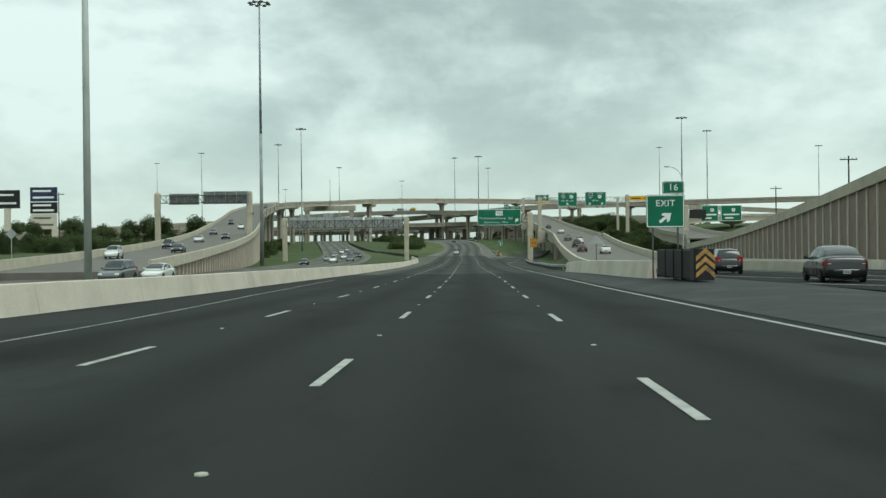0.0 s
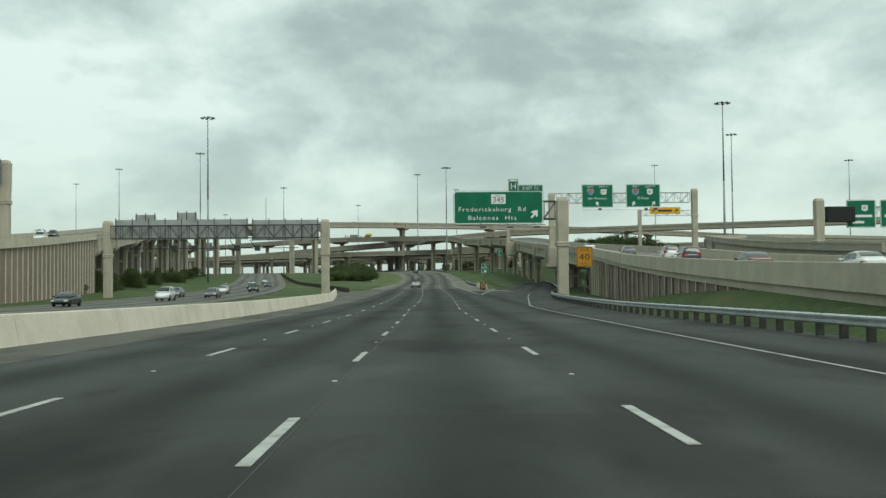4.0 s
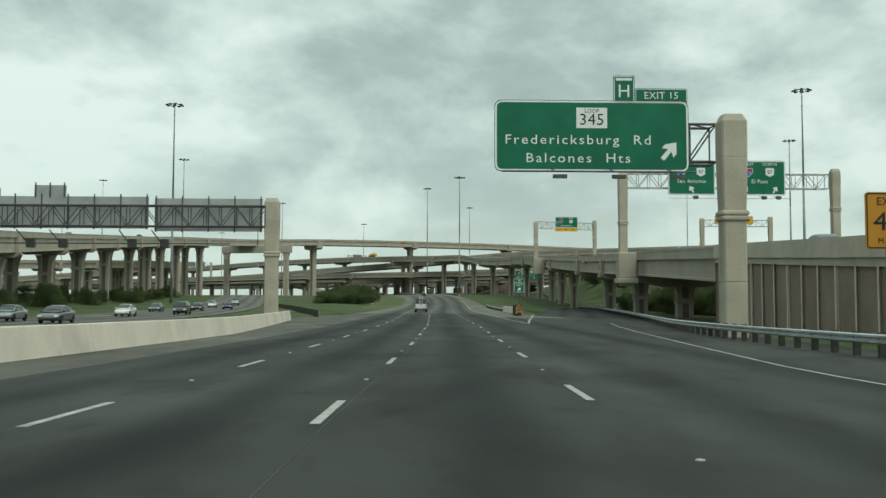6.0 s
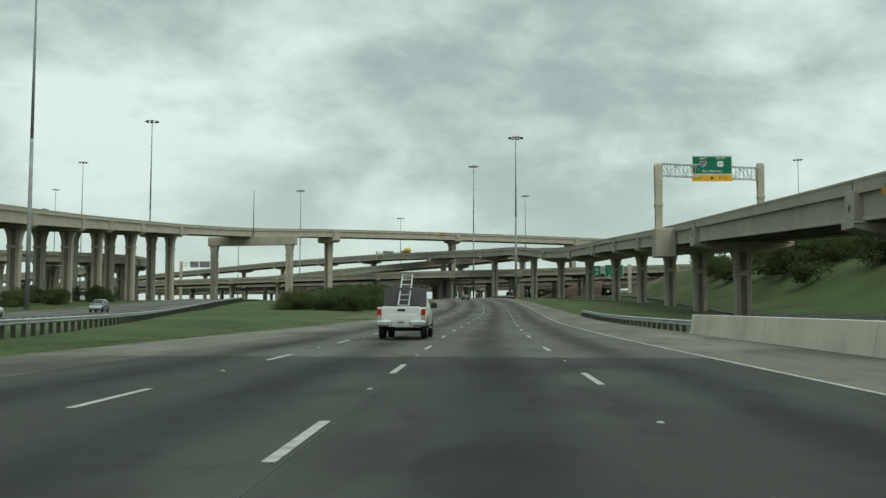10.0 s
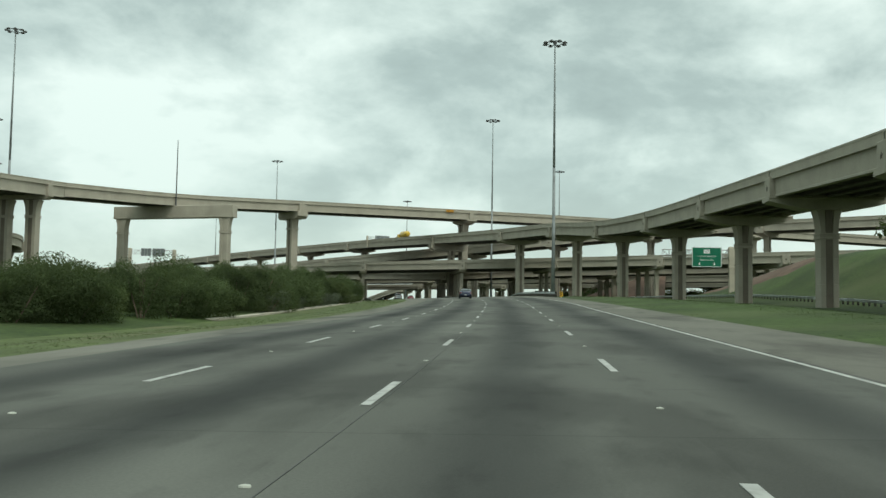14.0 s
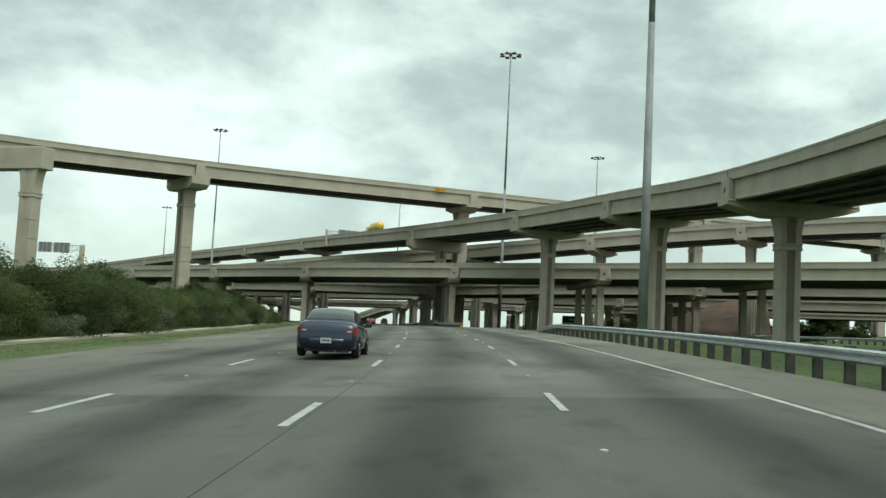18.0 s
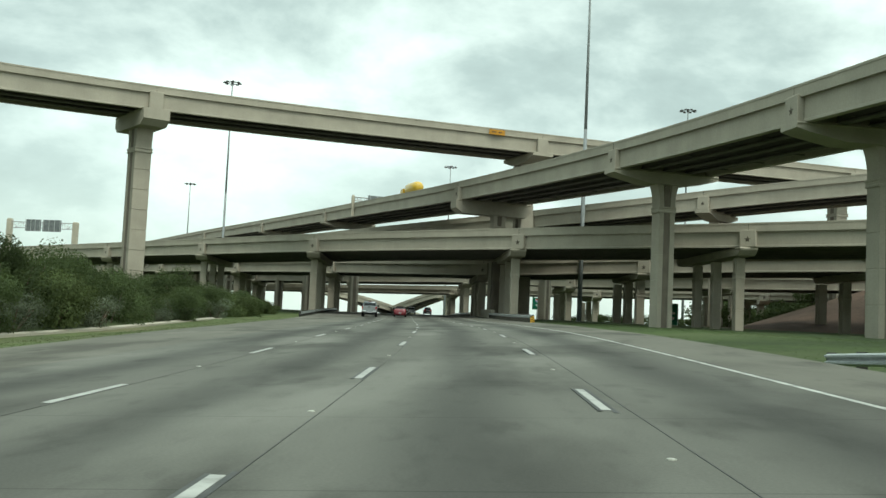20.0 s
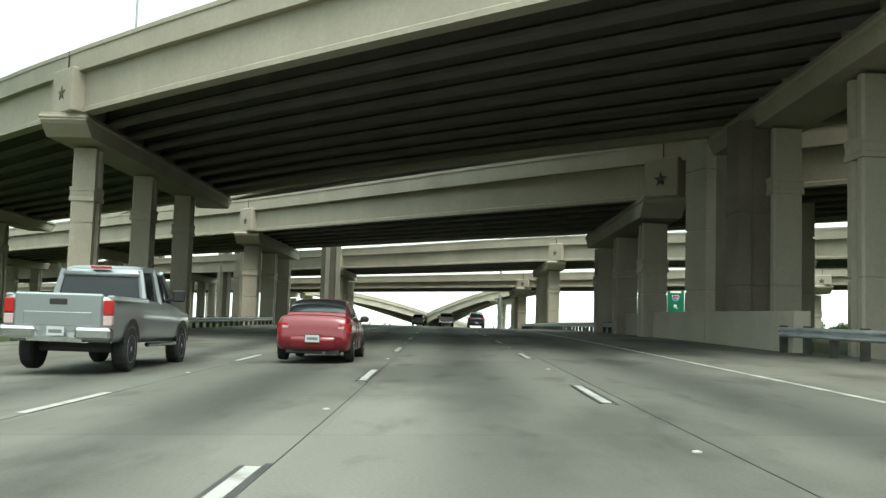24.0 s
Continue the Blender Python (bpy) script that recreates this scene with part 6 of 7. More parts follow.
# ---- the long retaining wall beyond the first exit ----
WALL = [(31, 20, 12.6), (34.5, 55, 9.6), (38.2, 84, 7.4), (42.5, 120, 5.0), (47.2, 165, 2.4), (50, 200, 0.9)]
panel_wall("tall brown panelled wall with cream ribs and a sloping beige coping", [(x, y, z + 0.55) for x, y, z in WALL], lambda x, y: rise(y) - 0.4, 1)
v, f = sweep(curve(WALL, 5.0), [(-0.25, 0.35), (0.5, 0.35), (0.5, -0.75), (-0.25, -0.75)])
tagged(make("wall_coping", v, f, M_BEIGE_PALE), "pale beige concrete coping along the wall top", "coping", kind="structure")
barrier("low concrete barrier along the foot of the long wall", [(30.4, 20, -0.4), (33.8, 55, -0.9), (37.4, 84, -1.2), (41.7, 120, -1.7), (46.2, 165, -2.1), (52, 215, -2.0)], 40.0, 0.95)
ribbon("road_frontage", "dark asphalt exit road between the gore and the long wall", [(20, -60, 1.1, 7.5), (22.5, 0, 0.12, 8.5), (25, 60, -0.66, 9.5), (29, 110, -1.45, 10.5), (36, 165, -2.0, 9.0), (47, 215, -2.0, 7.0), (66, 270, -1.9, 6.0)], M_ASPHALT, lift=0.03)
for off in (-2.2, 3.0):
    c = curve([(25 + off - 0.4, 30, -0.24), (26 + off, 60, -0.63), (29.5 + off, 110, -1.43), (36 + off, 165, -1.95)], 4.0)
    v, f = sweep(c, [(-0.08, 0.04), (0.08, 0.04), (0.08, 0.034), (-0.08, 0.034)])
    tagged(make("lane_line", v, f, M_PAINT), "white lane line on the exit road", "road marking", kind="structure")
for knots in ([(21.6, 39), (20.2, 44), (17.4, 53), (16.2, 60), (15.6, 72)], [(19.2, 33), (16.8, 37), (14.9, 40.5)]):
    c = curve([(x, y, max(gore_z(y), -0.0125 * y + 0.11) + 0.045) for x, y in knots], 2.0)
    v, f = sweep(c, [(-0.08, 0.0), (0.08, 0.0), (0.08, -0.01), (-0.08, -0.01)])
    tagged(make("lane_line", v, f, M_PAINT), "white edge line at the mouth of the exit", "road marking", kind="structure")
# side ramp that swings off beyond
flyover("beige ramp swinging away beyond the long wall", [(56, 225, 3.6), (60, 270, 5.6), (70, 330, 9.0), (92, 400, 12.4), (130, 455, 14.6), (190, 500, 15.5), (290, 540, 15.5)], 1, 11.0, 1.6, [(70, 330), (80, 366), (92, 400), (130, 455), (160, 480), (190, 500)], col=(2.0, 1.6), stars=False)
flyover("distant beige ramp crossing level behind the other ramps", [(46, 905, 27.0), (120, 850, 26.0), (210, 790, 24.5), (330, 720, 23.0), (480, 640, 22.0)], 1, 11.0, 1.8, [(80, 880), (120, 850), (165, 820), (210, 790), (270, 755)], col=(2.0, 1.6), stars=False)
flyover("far curved ramp descending beyond the bridges", [(-150, 960, 23.0), (-108, 985, 19.5), (-84, 1000, 15.8), (-74, 1016, 13.0), (-70, 1036, 11.0), (-68, 1080, 8.6)], -1, 9.0, 1.5, [(-125, 975), (-100, 990)], col=(2.0, 1.6), stars=False)
flyover("far curved ramp climbing beyond the bridges", [(-66, 1090, 8.4), (-63.5, 1036, 10.3), (-57, 1016, 12.6), (-40, 1000, 18.3), (-12, 986, 22.5), (40, 970, 25.0)], 1, 9.0, 1.5, [(-40, 1000), (-12, 986), (20, 975)], col=(2.0, 1.6), stars=False)

# dark message boards on a gantry, far over the descending ramp
gz0 = ground_z(-130, 872)
g = thing("sign_bridge", "beige gantry with two dark signs over a distant ramp", "road sign", (-164, 872, gz0))
sign_post(g, 0, 0, 0.0, 31.2 - gz0, 1.5, 1.2)
sign_post(g, 21.6, 0, 0.0, 30.6 - gz0, 1.5, 1.2)
truss(g, 0.6, 21.0, 28.4 - gz0, 30.2 - gz0, -0.4, 0.8, 12, M_ALU)
for x0, x1 in ((5.6, 10.6), (11.2, 17.2)):
    s = part("sign_back", boxed(x0, x1, -0.75, -0.6, 27.4 - gz0, 31.0 - gz0), M_SIGNBACK, g)
    for k in range(4):
        x = x0 + 0.3 + (x1 - x0 - 0.6) * k / 3
        part("stiffener", boxed(x - 0.08, x + 0.08, -0.85, -0.75, 27.4 - gz0, 31.0 - gz0), M_ALU, s)
# amber clearance boards fixed to the faces of the raised roads
for name, x, y, z, turn, w, h in (("amber clearance board on the flyover's parapet", -5.1, 752.4, 37.55, 30, 2.9, 0.85), ("amber clearance board under the ramp's parapet", 34.78, 357.5, 7.55, -87, 5.0, 0.5)):
    g = thing("clearance_sign", name, "road sign", (x, y, z), turn, group="amber clearance boards")
    p = part("board", boxed(-w / 2, w / 2, -0.14, -0.08, -h / 2, h / 2), M_AMBER, g)
    part("print_bar", boxed(-w * 0.35, -w * 0.05, -0.146, -0.14, -h * 0.1, h * 0.1), M_BLACK, p)
    part("print_bar", boxed(w * 0.08, w * 0.3, -0.146, -0.14, -h * 0.1, h * 0.1), M_BLACK, p)
    for k in (-0.4, 0.4):
        part("bracket", boxed(w * k - 0.05, w * k + 0.05, -0.08, 0.04, -h / 2, h / 2 + 0.2), M_DARKSTEEL, g)

# sign gantry across the deck of the curving ramp
g = thing("sign_bridge", "small gantry with a dark sign back on the ramp deck", "road sign", (-41.2, 803.2, 28.9), 31)
for x in (0.6, 13.4):
    sign_post(g, x, 0, -0.3, 3.9, 0.6, 0.5)
truss(g, 0.9, 13.1, 2.7, 3.5, -0.3, 0.5, 8, M_ALU)
p = part("sign_back", boxed(4.0, 10.2, -0.5, -0.4, 2.2, 4.1), M_SIGNBACK, g)
for k in range(4):
    part("stiffener", boxed(4.4 + 1.7 * k, 4.52 + 1.7 * k, -0.58, -0.5, 2.2, 4.1), M_ALU, p)

# ---- vehicles ----


def wheel(parent, x, y, r, w, side):
    n = 18
    ring = lambda q, xx: [(xx, math.cos(2 * math.pi * i / n) * q, math.sin(2 * math.pi * i / n) * q) for i in range(n)]
    bm = bmesh.new()
    loft(bm, [ring(r * 0.62, -w / 2), ring(r * 0.92, -w / 2), ring(r, -w * 0.32), ring(r, w * 0.32), ring(r * 0.92, w / 2), ring(r * 0.62, w / 2)])
    t = part("wheel", bm, M_TYRE, parent, "black tyre", smooth=False)
    t.matrix_local = pose(x, y, r)
    bm = bmesh.new()
    o = side * w / 2
    loft(bm, [ring(r * 0.63, o - side * 0.03), ring(r * 0.62, o + side * 0.004), ring(r * 0.5, o - side * 0.025), ring(r * 0.16, o - side * 0.01), ring(r * 0.1, o + side * 0.004)])
    part("rim", bm, M_RIM, t, "grey spoked rim")
    for k in range(6):
        a = 2 * math.pi * k / 6
        bm = boxed(o - 0.012, o + 0.012, -r * 0.055, r * 0.055, r * 0.3, r * 0.5)
        p = part("vent", bm, M_TRIM, t)
        p.matrix_local = pose(0, 0, 0, math.degrees(a), 0, 0)
    return t


def shell(stations, ring_of):
    """Lofts a body of half rings, mirrored."""
    rings = []
    for s in stations:
        half = ring_of(s)
        rings.append([(x, y, z) for x, y, z in half] + [(-x, y, z) for x, y, z in reversed(half)])
    bm = loft(bmesh.new(), rings)
    bmesh.ops.remove_doubles(bm, verts=bm.verts, dist=0.0005)
    return bm


def chaikin(pts, times=2):
    """Rounds the corners of an open line, its ends kept."""
    for _ in range(times):
        out = [pts[0]]
        for a, b in zip(pts, pts[1:]):
            out += [tuple(p * 0.75 + q * 0.25 for p, q in zip(a, b)), tuple(p * 0.25 + q * 0.75 for p, q in zip(a, b))]
        pts = out + [pts[-1]]
    return pts


def sheet(grid, name, mat, parent, label="", smooth=True):
    """A curved pane or panel through rows of points."""
    m = len(grid[0])
    f = [(i * m + k, i * m + k + 1, (i + 1) * m + k + 1, (i + 1) * m + k) for i in range(len(grid) - 1) for k in range(m - 1)]
    return make(name, [p for row in grid for p in row], f, mat, parent, label, smooth)


def sedan(label, paint, at, turn, L=4.43, W=1.71, H=1.40, suv=False, name="car", group="traffic on the highway", detail=True):
    """A saloon or estate; its nose points along +y, its place is the middle of its footprint."""
    t = thing(name, label, "car", at, turn, group=group)
    w = W / 2
    l = L / 2
    belt = 0.90 * H / 1.4 if not suv else 1.05
    deck = 1.00 * H / 1.4 if not suv else 1.10
    gc = 0.24 if suv else 0.20
    # y, half width, bottom, shoulder, top
    knots = [(-l, w * 0.80, gc + 0.22, belt * 0.58, belt * 0.64), (-l + 0.05, w * 0.90, gc + 0.12, belt * 0.72, deck * 0.86), (-l + 0.13, w * 0.945, gc + 0.06, belt * 0.84, deck * 0.975), (-l + 0.32, w * 0.975, gc + 0.02, belt * 0.90, deck), (-l + 0.85, w, gc, belt * 0.93, deck * 0.985), (-l * 0.25, w, gc, belt * 0.93, belt), (l * 0.25, w, gc, belt * 0.92, belt * 0.985), (l * 0.52, w, gc, belt * 0.88, belt * 0.93), (l - 0.42, w * 0.965, gc + 0.02, belt * 0.76, belt * 0.80), (l - 0.12, w * 0.88, gc + 0.06, belt * 0.62, belt * 0.66), (l, w * 0.70, gc + 0.16, belt * 0.48, belt * 0.52)]
    ky = [k[0] for k in knots]
    ys = sorted(set(ky + [-l + 0.02, -l + 0.09, -l + 0.2, -l + 0.55, -l * 0.45, 0.0, l * 0.4, l * 0.68, l - 0.25, l - 0.05]))

    def ring(y):
        hw, zb, zs, zt = (float(np.interp(y, ky, [k[c] for k in knots])) for c in (1, 2, 3, 4))
        m = zb + (zs - zb) * 0.55
        half = chaikin([(0, y, zb), (hw * 0.86, y, zb), (hw * 0.965, y, zb + 0.08), (hw * 0.99, y, m - 0.06), (hw * 1.005, y, m + 0.04), (hw * 0.985, y, zs), (hw * 0.93, y, zs + (zt - zs) * 0.75), (hw * 0.80, y, zt), (hw * 0.4, y, zt + 0.018), (0, y, zt + 0.022)])
        return half

    part("body", shell(ys, ring), paint, t, smooth=True)
    # cabin: painted shell with panes set a little proud of it
    if suv:
        y0, y1, y2, y3 = -l + 0.14, -l + 0.48, l * 0.14, l * 0.56
    else:
        y0, y1, y2, y3 = -l + 0.58, -l * 0.36, l * 0.12, l * 0.60
    top = curve([(y0, 0, deck - 0.02), (y0 + (y1 - y0) * 0.5, 0, deck + (H - deck) * 0.60), (y1, 0, H - 0.04), ((y1 + y2) / 2, 0, H), (y2, 0, H - 0.035), (y2 + (y3 - y2) * 0.55, 0, belt + (H - belt) * 0.52), (y3, 0, belt - 0.01)], 0.05)

    def cabin(y, k, out=0.0):
        """k runs from 0 at the belt over the roof's edge at 0.5 to 1 in the middle of the roof."""
        zt = float(np.interp(y, top[:, 0], top[:, 2]))
        e = min(max((y - y0) / (y1 - y0), 0), 1) * min(max((y3 - y) / (y3 - y2), 0), 1)
        zb = belt - 0.05
        hb = w * (0.80 + 0.12 * min(1, e * 1.6))
        hr = hb + (w * 0.665 - hb) * min(1.0, max(zt - zb, 0.02) / (H - zb))
        ze = zt - 0.045 * e
        if k <= 0.5:
            q = k / 0.5
            x, z = hb + (hr - hb) * q**1.25, zb + (ze - zb) * q
        else:
            q = (k - 0.5) / 0.5
            x, z = hr * math.cos(q * math.pi / 2) ** 0.85 if q < 1 else 0.0, ze + (zt + 0.012 - ze) * math.sin(q * math.pi / 2)
        return (x + out * (1 - k), y, z + out * max(k, 0.25))

    ks = [0, 0.15, 0.3, 0.42, 0.48, 0.53, 0.6, 0.72, 0.86, 1.0]
    cy = [y0 + (y3 - y0) * i / 26 for i in range(27)]
    part("cabin", shell(cy, lambda y: [cabin(y, k) for k in ks]), paint, t, smooth=True)

    def pane(ya, yb, ka, kb, label):
        kk = [ka + (kb - ka) * i / 6 for i in range(7)]
        for sd in (-1, 1):
            rows = [[(sd * p[0], p[1], p[2]) for p in (cabin(ya + (yb - ya) * i / 8, k, 0.012) for k in kk)] for i in range(9)]
            sheet(rows, "window", M_GLASS, t, label)

    for ya, yb in ((y1 - 0.26, (y1 + y2) / 2 - 0.10), ((y1 + y2) / 2 - 0.03, y2 + (y3 - y2) * 0.52)):
        pane(ya, yb, 0.13, 0.455, "dark tinted side window")
    for ya, yb, lab in ((y0 + (0.05 if suv else 0.13), y1 - 0.03, "dark tinted rear window"), (y2 + 0.05, y3 - 0.10, "dark windscreen")):
        kk = [0.575 + 0.425 * i / 6 for i in range(7)]
        rows = []
        for i in range(9):
            half = [cabin(ya + (yb - ya) * i / 8, k, 0.012) for k in kk]
            rows.append(half + [(-p[0], p[1], p[2]) for p in reversed(half[:-1])])
        sheet(rows, "rear_window" if "rear" in lab else "windscreen", M_GLASS, t, lab)
    r = 0.305 if not suv else 0.36
    for y in (-l + 0.85, l - 0.82):
        for sd in (-1, 1):
            wheel(t, sd * (w - 0.10), y, r, 0.21, sd)
            bm = bmesh.new()
            n = 14
            rings = []
            for q in (r - 0.03, r + 0.05):
                rings.append([bm.verts.new((sd * (w + 0.012), y + math.cos(math.pi * i / n) * q, max(r + math.sin(math.pi * i / n) * q, gc + 0.02))) for i in range(n + 1)])
            for i in range(n):
                bm.faces.new((rings[0][i], rings[0][i + 1], rings[1][i + 1], rings[1][i]))
            part("wheel_arch", bm, M_TRIM, t)
    zl, zh = (belt * 0.72, belt * 0.92) if not suv else (belt * 0.72, belt * 1.12)
    for sd in (-1, 1):
        # lamps wrap round the corners of the tail
        plan = [(0.54, 0.055, 0.55), (0.70, 0.035, 0.9), (0.84, 0.050, 1.0), (0.935, 0.105, 1.0), (0.985, 0.30, 0.75), (0.93, 0.32, 0.75), (0.54, 0.20, 0.55)]
        mid = (zl + zh) / 2
        bm = loft(bmesh.new(), [[(sd * w * a, -l + b, mid + (z - mid) * k) for a, b, k in plan] for z in (zl, zh)])
        lt = part("tail_light", bm, M_TAIL, t, "red tail light")
        part("reverse_lens", boxed(sd * w * 0.72 - 0.07, sd * w * 0.72 + 0.07, -l + 0.026, -l + 0.06, mid - 0.03, mid + 0.025, bevel=0.012), M_LENS, lt)
        part("headlight", boxed(sd * w * 0.74 - 0.17, sd * w * 0.74 + 0.17, l - 0.16, l - 0.035, belt * 0.55, belt * 0.70, bevel=0.04), M_LAMP, t)
        mr = part("mirror", boxed(sd * (w + 0.05) - 0.11, sd * (w + 0.05) + 0.11, l * 0.36, l * 0.36 + 0.13, belt - 0.01, belt + 0.14, bevel=0.045), M_TRIM if detail else paint, t)
        part("mirror_arm", boxed(sd * w * 0.92 - 0.06, sd * w * 0.92 + 0.06, l * 0.37, l * 0.37 + 0.07, belt - 0.02, belt + 0.04), M_TRIM, mr)
        for yy in ((y1 + y2) / 2 - 0.34, (y1 + y2) / 2 + 0.30):
            part("door_handle", boxed(sd * w * 0.985 - 0.02, sd * w * 0.985 + 0.022, yy - l * 0.12, yy - l * 0.12 + 0.16, belt * 0.82, belt * 0.86, bevel=0.01), M_TRIM, t)
        if detail:
            for yy in (y1 - 0.12, (y1 + y2) / 2 - 0.06, y2 + (y3 - y2) * 0.42):
                part("door_gap", boxed(sd * w * 0.992 - 0.012, sd * w * 0.992 + 0.012, yy - 0.006, yy + 0.006, gc + 0.12, belt * 0.90), M_TRIM, t)
    n = 9
    rings = []
    for z, o, k in ((gc + 0.06, 0.03, 0.90), (gc + 0.14, 0.0, 0.965), (belt * 0.50, -0.035, 0.985), (belt * 0.585, -0.03, 0.985), (belt * 0.605, 0.015, 0.965)):
        arc = [(w * k * (i / n * 2 - 1), -l + o + 0.30 * abs(i / n * 2 - 1) ** 5 + 0.04 * (i / n * 2 - 1) ** 2, z) for i in range(n + 1)]
        rings.append(arc + [(x * 0.96, y + 0.12, z) for x, y, _ in reversed(arc)])
    part("bumper", loft(bmesh.new(), rings), paint, t, smooth=True)
    if not suv and detail:
        part("boot_gap", boxed(-w * 0.52, w * 0.52, -l + 0.045, -l + 0.07, belt * 0.655, belt * 0.665), M_TRIM, t)
    part("lower_valance", boxed(-w * 0.70, w * 0.70, -l + 0.10, -l + 0.4, gc - 0.03, gc + 0.08, bevel=0.02), M_TRIM, t)
    part("plate_recess", boxed(-0.17, 0.17, -l - 0.046, -l + 0.03, gc + 0.21, gc + 0.39), M_TRIM, t)
    p = part("number_plate", boxed(-0.155, 0.155, -l - 0.056, -l - 0.046, gc + 0.225, gc + 0.375), M_PLATE, t, "white number plate")
    part("plate_bar", boxed(-0.12, 0.12, -l - 0.060, -l - 0.056, gc + 0.27, gc + 0.33), M_GREY_BAR, p)
    part("exhaust", tube(bmesh.new(), (w * 0.3, -l + 0.25, gc), (w * 0.3, -l - 0.02, gc), 0.035), M_DARKSTEEL, t)
    part("grille", boxed(-0.42, 0.42, l - 0.10, l - 0.005, belt * 0.38, belt * 0.52, bevel=0.02), M_TRIM, t)
    return t


M_PLATE = material("dull_white_plate", (0.42, 0.43, 0.42), 0.5)
M_GREY_BAR = material("grey_plate_print", (0.12, 0.14, 0.16), 0.6)


def pickup(label, paint, at, turn, ladder=False, group="traffic on the highway"):
    """A pickup truck with a crew cab, a bed and a chrome step bumper."""
    t = thing("pickup_truck", label, "pickup truck", at, turn, group=group)
    w, l = 1.0, 2.9
    body = [(-l + 0.02, w * 0.93, 0.55, 1.20, 1.27), (-l + 0.06, w * 0.97, 0.52, 1.22, 1.29), (-l * 0.3, w, 0.50, 1.24, 1.30), (0.0, w, 0.50, 1.24, 1.28), (l * 0.40, w, 0.50, 1.20, 1.26), (l * 0.55, w * 0.99, 0.50, 1.14, 1.22), (l - 0.25, w * 0.95, 0.50, 1.05, 1.12), (l - 0.02, w * 0.84, 0.55, 0.92, 0.98)]

    def ring(s):
        y, hw, zb, zs, zt = s
        return [(0, y, zb), (hw * 0.92, y, zb), (hw, y, zb + 0.12), (hw * 1.005, y, (zb + zs) / 2 + 0.1), (hw * 0.985, y, zs), (hw * 0.93, y, zt), (0, y, zt + 0.01)]

    bm = shell(body, ring)
    bmesh.ops.bevel(bm, geom=[e for e in bm.edges if abs(e.calc_face_angle(0.0)) > 0.6], offset=0.025, segments=2, affect="EDGES")
    part("body", bm, paint, t, smooth=True)
    part("bed", boxed(-w * 0.84, w * 0.84, -l + 0.12, -0.80, 1.285, 1.325), M_TRIM, t)
    for sd in (-1, 1):
        part("bed_rail", boxed(sd * w * 0.92 - 0.07, sd * w * 0.92 + 0.07, -l + 0.05, -0.72, 1.22, 1.315, bevel=0.02), paint, t)
    part("tailgate", boxed(-w * 0.80, w * 0.80, -l - 0.02, -l + 0.08, 0.68, 1.335, bevel=0.03), paint, t)
    part("tailgate_step", boxed(-w * 0.62, w * 0.62, -l - 0.03, -l, 0.78, 1.02, bevel=0.012), paint, t)
    part("tailgate_handle", boxed(-0.16, 0.16, -l - 0.035, -l, 1.14, 1.24, bevel=0.01), M_TRIM, t)
    cab = [(-0.78, w * 0.90, 1.22, 1.30, 0.84), (-0.70, w * 0.92, 1.22, 1.80, 0.77), (-0.50, w * 0.93, 1.22, 1.91, 0.75), (0.35, w * 0.93, 1.22, 1.94, 0.75), (0.75, w * 0.92, 1.22, 1.88, 0.75), (1.15, w * 0.91, 1.22, 1.55, 0.80), (1.45, w * 0.88, 1.20, 1.26, 0.84)]

    def cring(s):
        y, hw, zb, zt, k = s
        return [(hw, y, zb), (hw + (w * k - hw) * 0.75, y, zb + (zt - zb) * 0.8), (w * k, y, zt - 0.05), (w * k * 0.85, y, zt), (0, y, zt + 0.015)]

    part("glasshouse", shell(cab, cring), M_GLASS, t, "dark tinted glass")
    bm = bmesh.new()
    rr = []
    for y, zt in ((-0.74, 1.80), (-0.52, 1.90), (0.35, 1.945), (0.80, 1.86)):
        half = [(w * 0.785, y, zt - 0.09), (w * 0.77, y, zt - 0.02), (w * 0.62, y, zt + 0.02), (0, y, zt + 0.03)]
        rr.append(half + [(-a, b, c) for a, b, c in reversed(half)])
    part("roof", loft(bm, rr), paint, t, smooth=True)
    for sd in (-1, 1):
        for a, c in (((-0.78, 1.25, 0.90), (-0.68, 1.84, 0.78)), ((1.44, 1.22, 0.885), (0.78, 1.86, 0.77)), ((0.22, 1.22, 0.94), (0.20, 1.88, 0.77))):
            part("pillar", tube(bmesh.new(), (sd * w * a[2], a[0], a[1]), (sd * w * c[2], c[0], c[1]), 0.075, 0.055, 6), paint, t)
        part("tail_light", boxed(sd * w * 0.90 - 0.085, sd * w * 0.90 + 0.085, -l - 0.025, -l + 0.12, 0.98, 1.24, bevel=0.02), M_TAIL, t, "red tail light")
        part("reverse_lens", boxed(sd * w * 0.90 - 0.085, sd * w * 0.90 + 0.085, -l - 0.022, -l + 0.1, 0.80, 0.97, bevel=0.02), M_LENS, t)
        mr = part("mirror", boxed(sd * (w + 0.12) - 0.13, sd * (w + 0.12) + 0.13, 1.0, 1.14, 1.30, 1.54, bevel=0.03), M_TRIM, t)
        part("mirror_arm", tube(bmesh.new(), (sd * w * 0.86, 1.1, 1.32), (sd * (w + 0.05), 1.08, 1.38), 0.03), M_TRIM, mr)
        part("step_bar", tube(bmesh.new(), (sd * w * 1.0, -0.75, 0.46), (sd * w * 1.0, 1.35, 0.46), 0.045, None, 8), M_CHROME, t)
        part("headlight", boxed(sd * w * 0.72 - 0.18, sd * w * 0.72 + 0.18, l - 0.2, l - 0.03, 0.74, 0.92, bevel=0.04), M_LAMP, t)
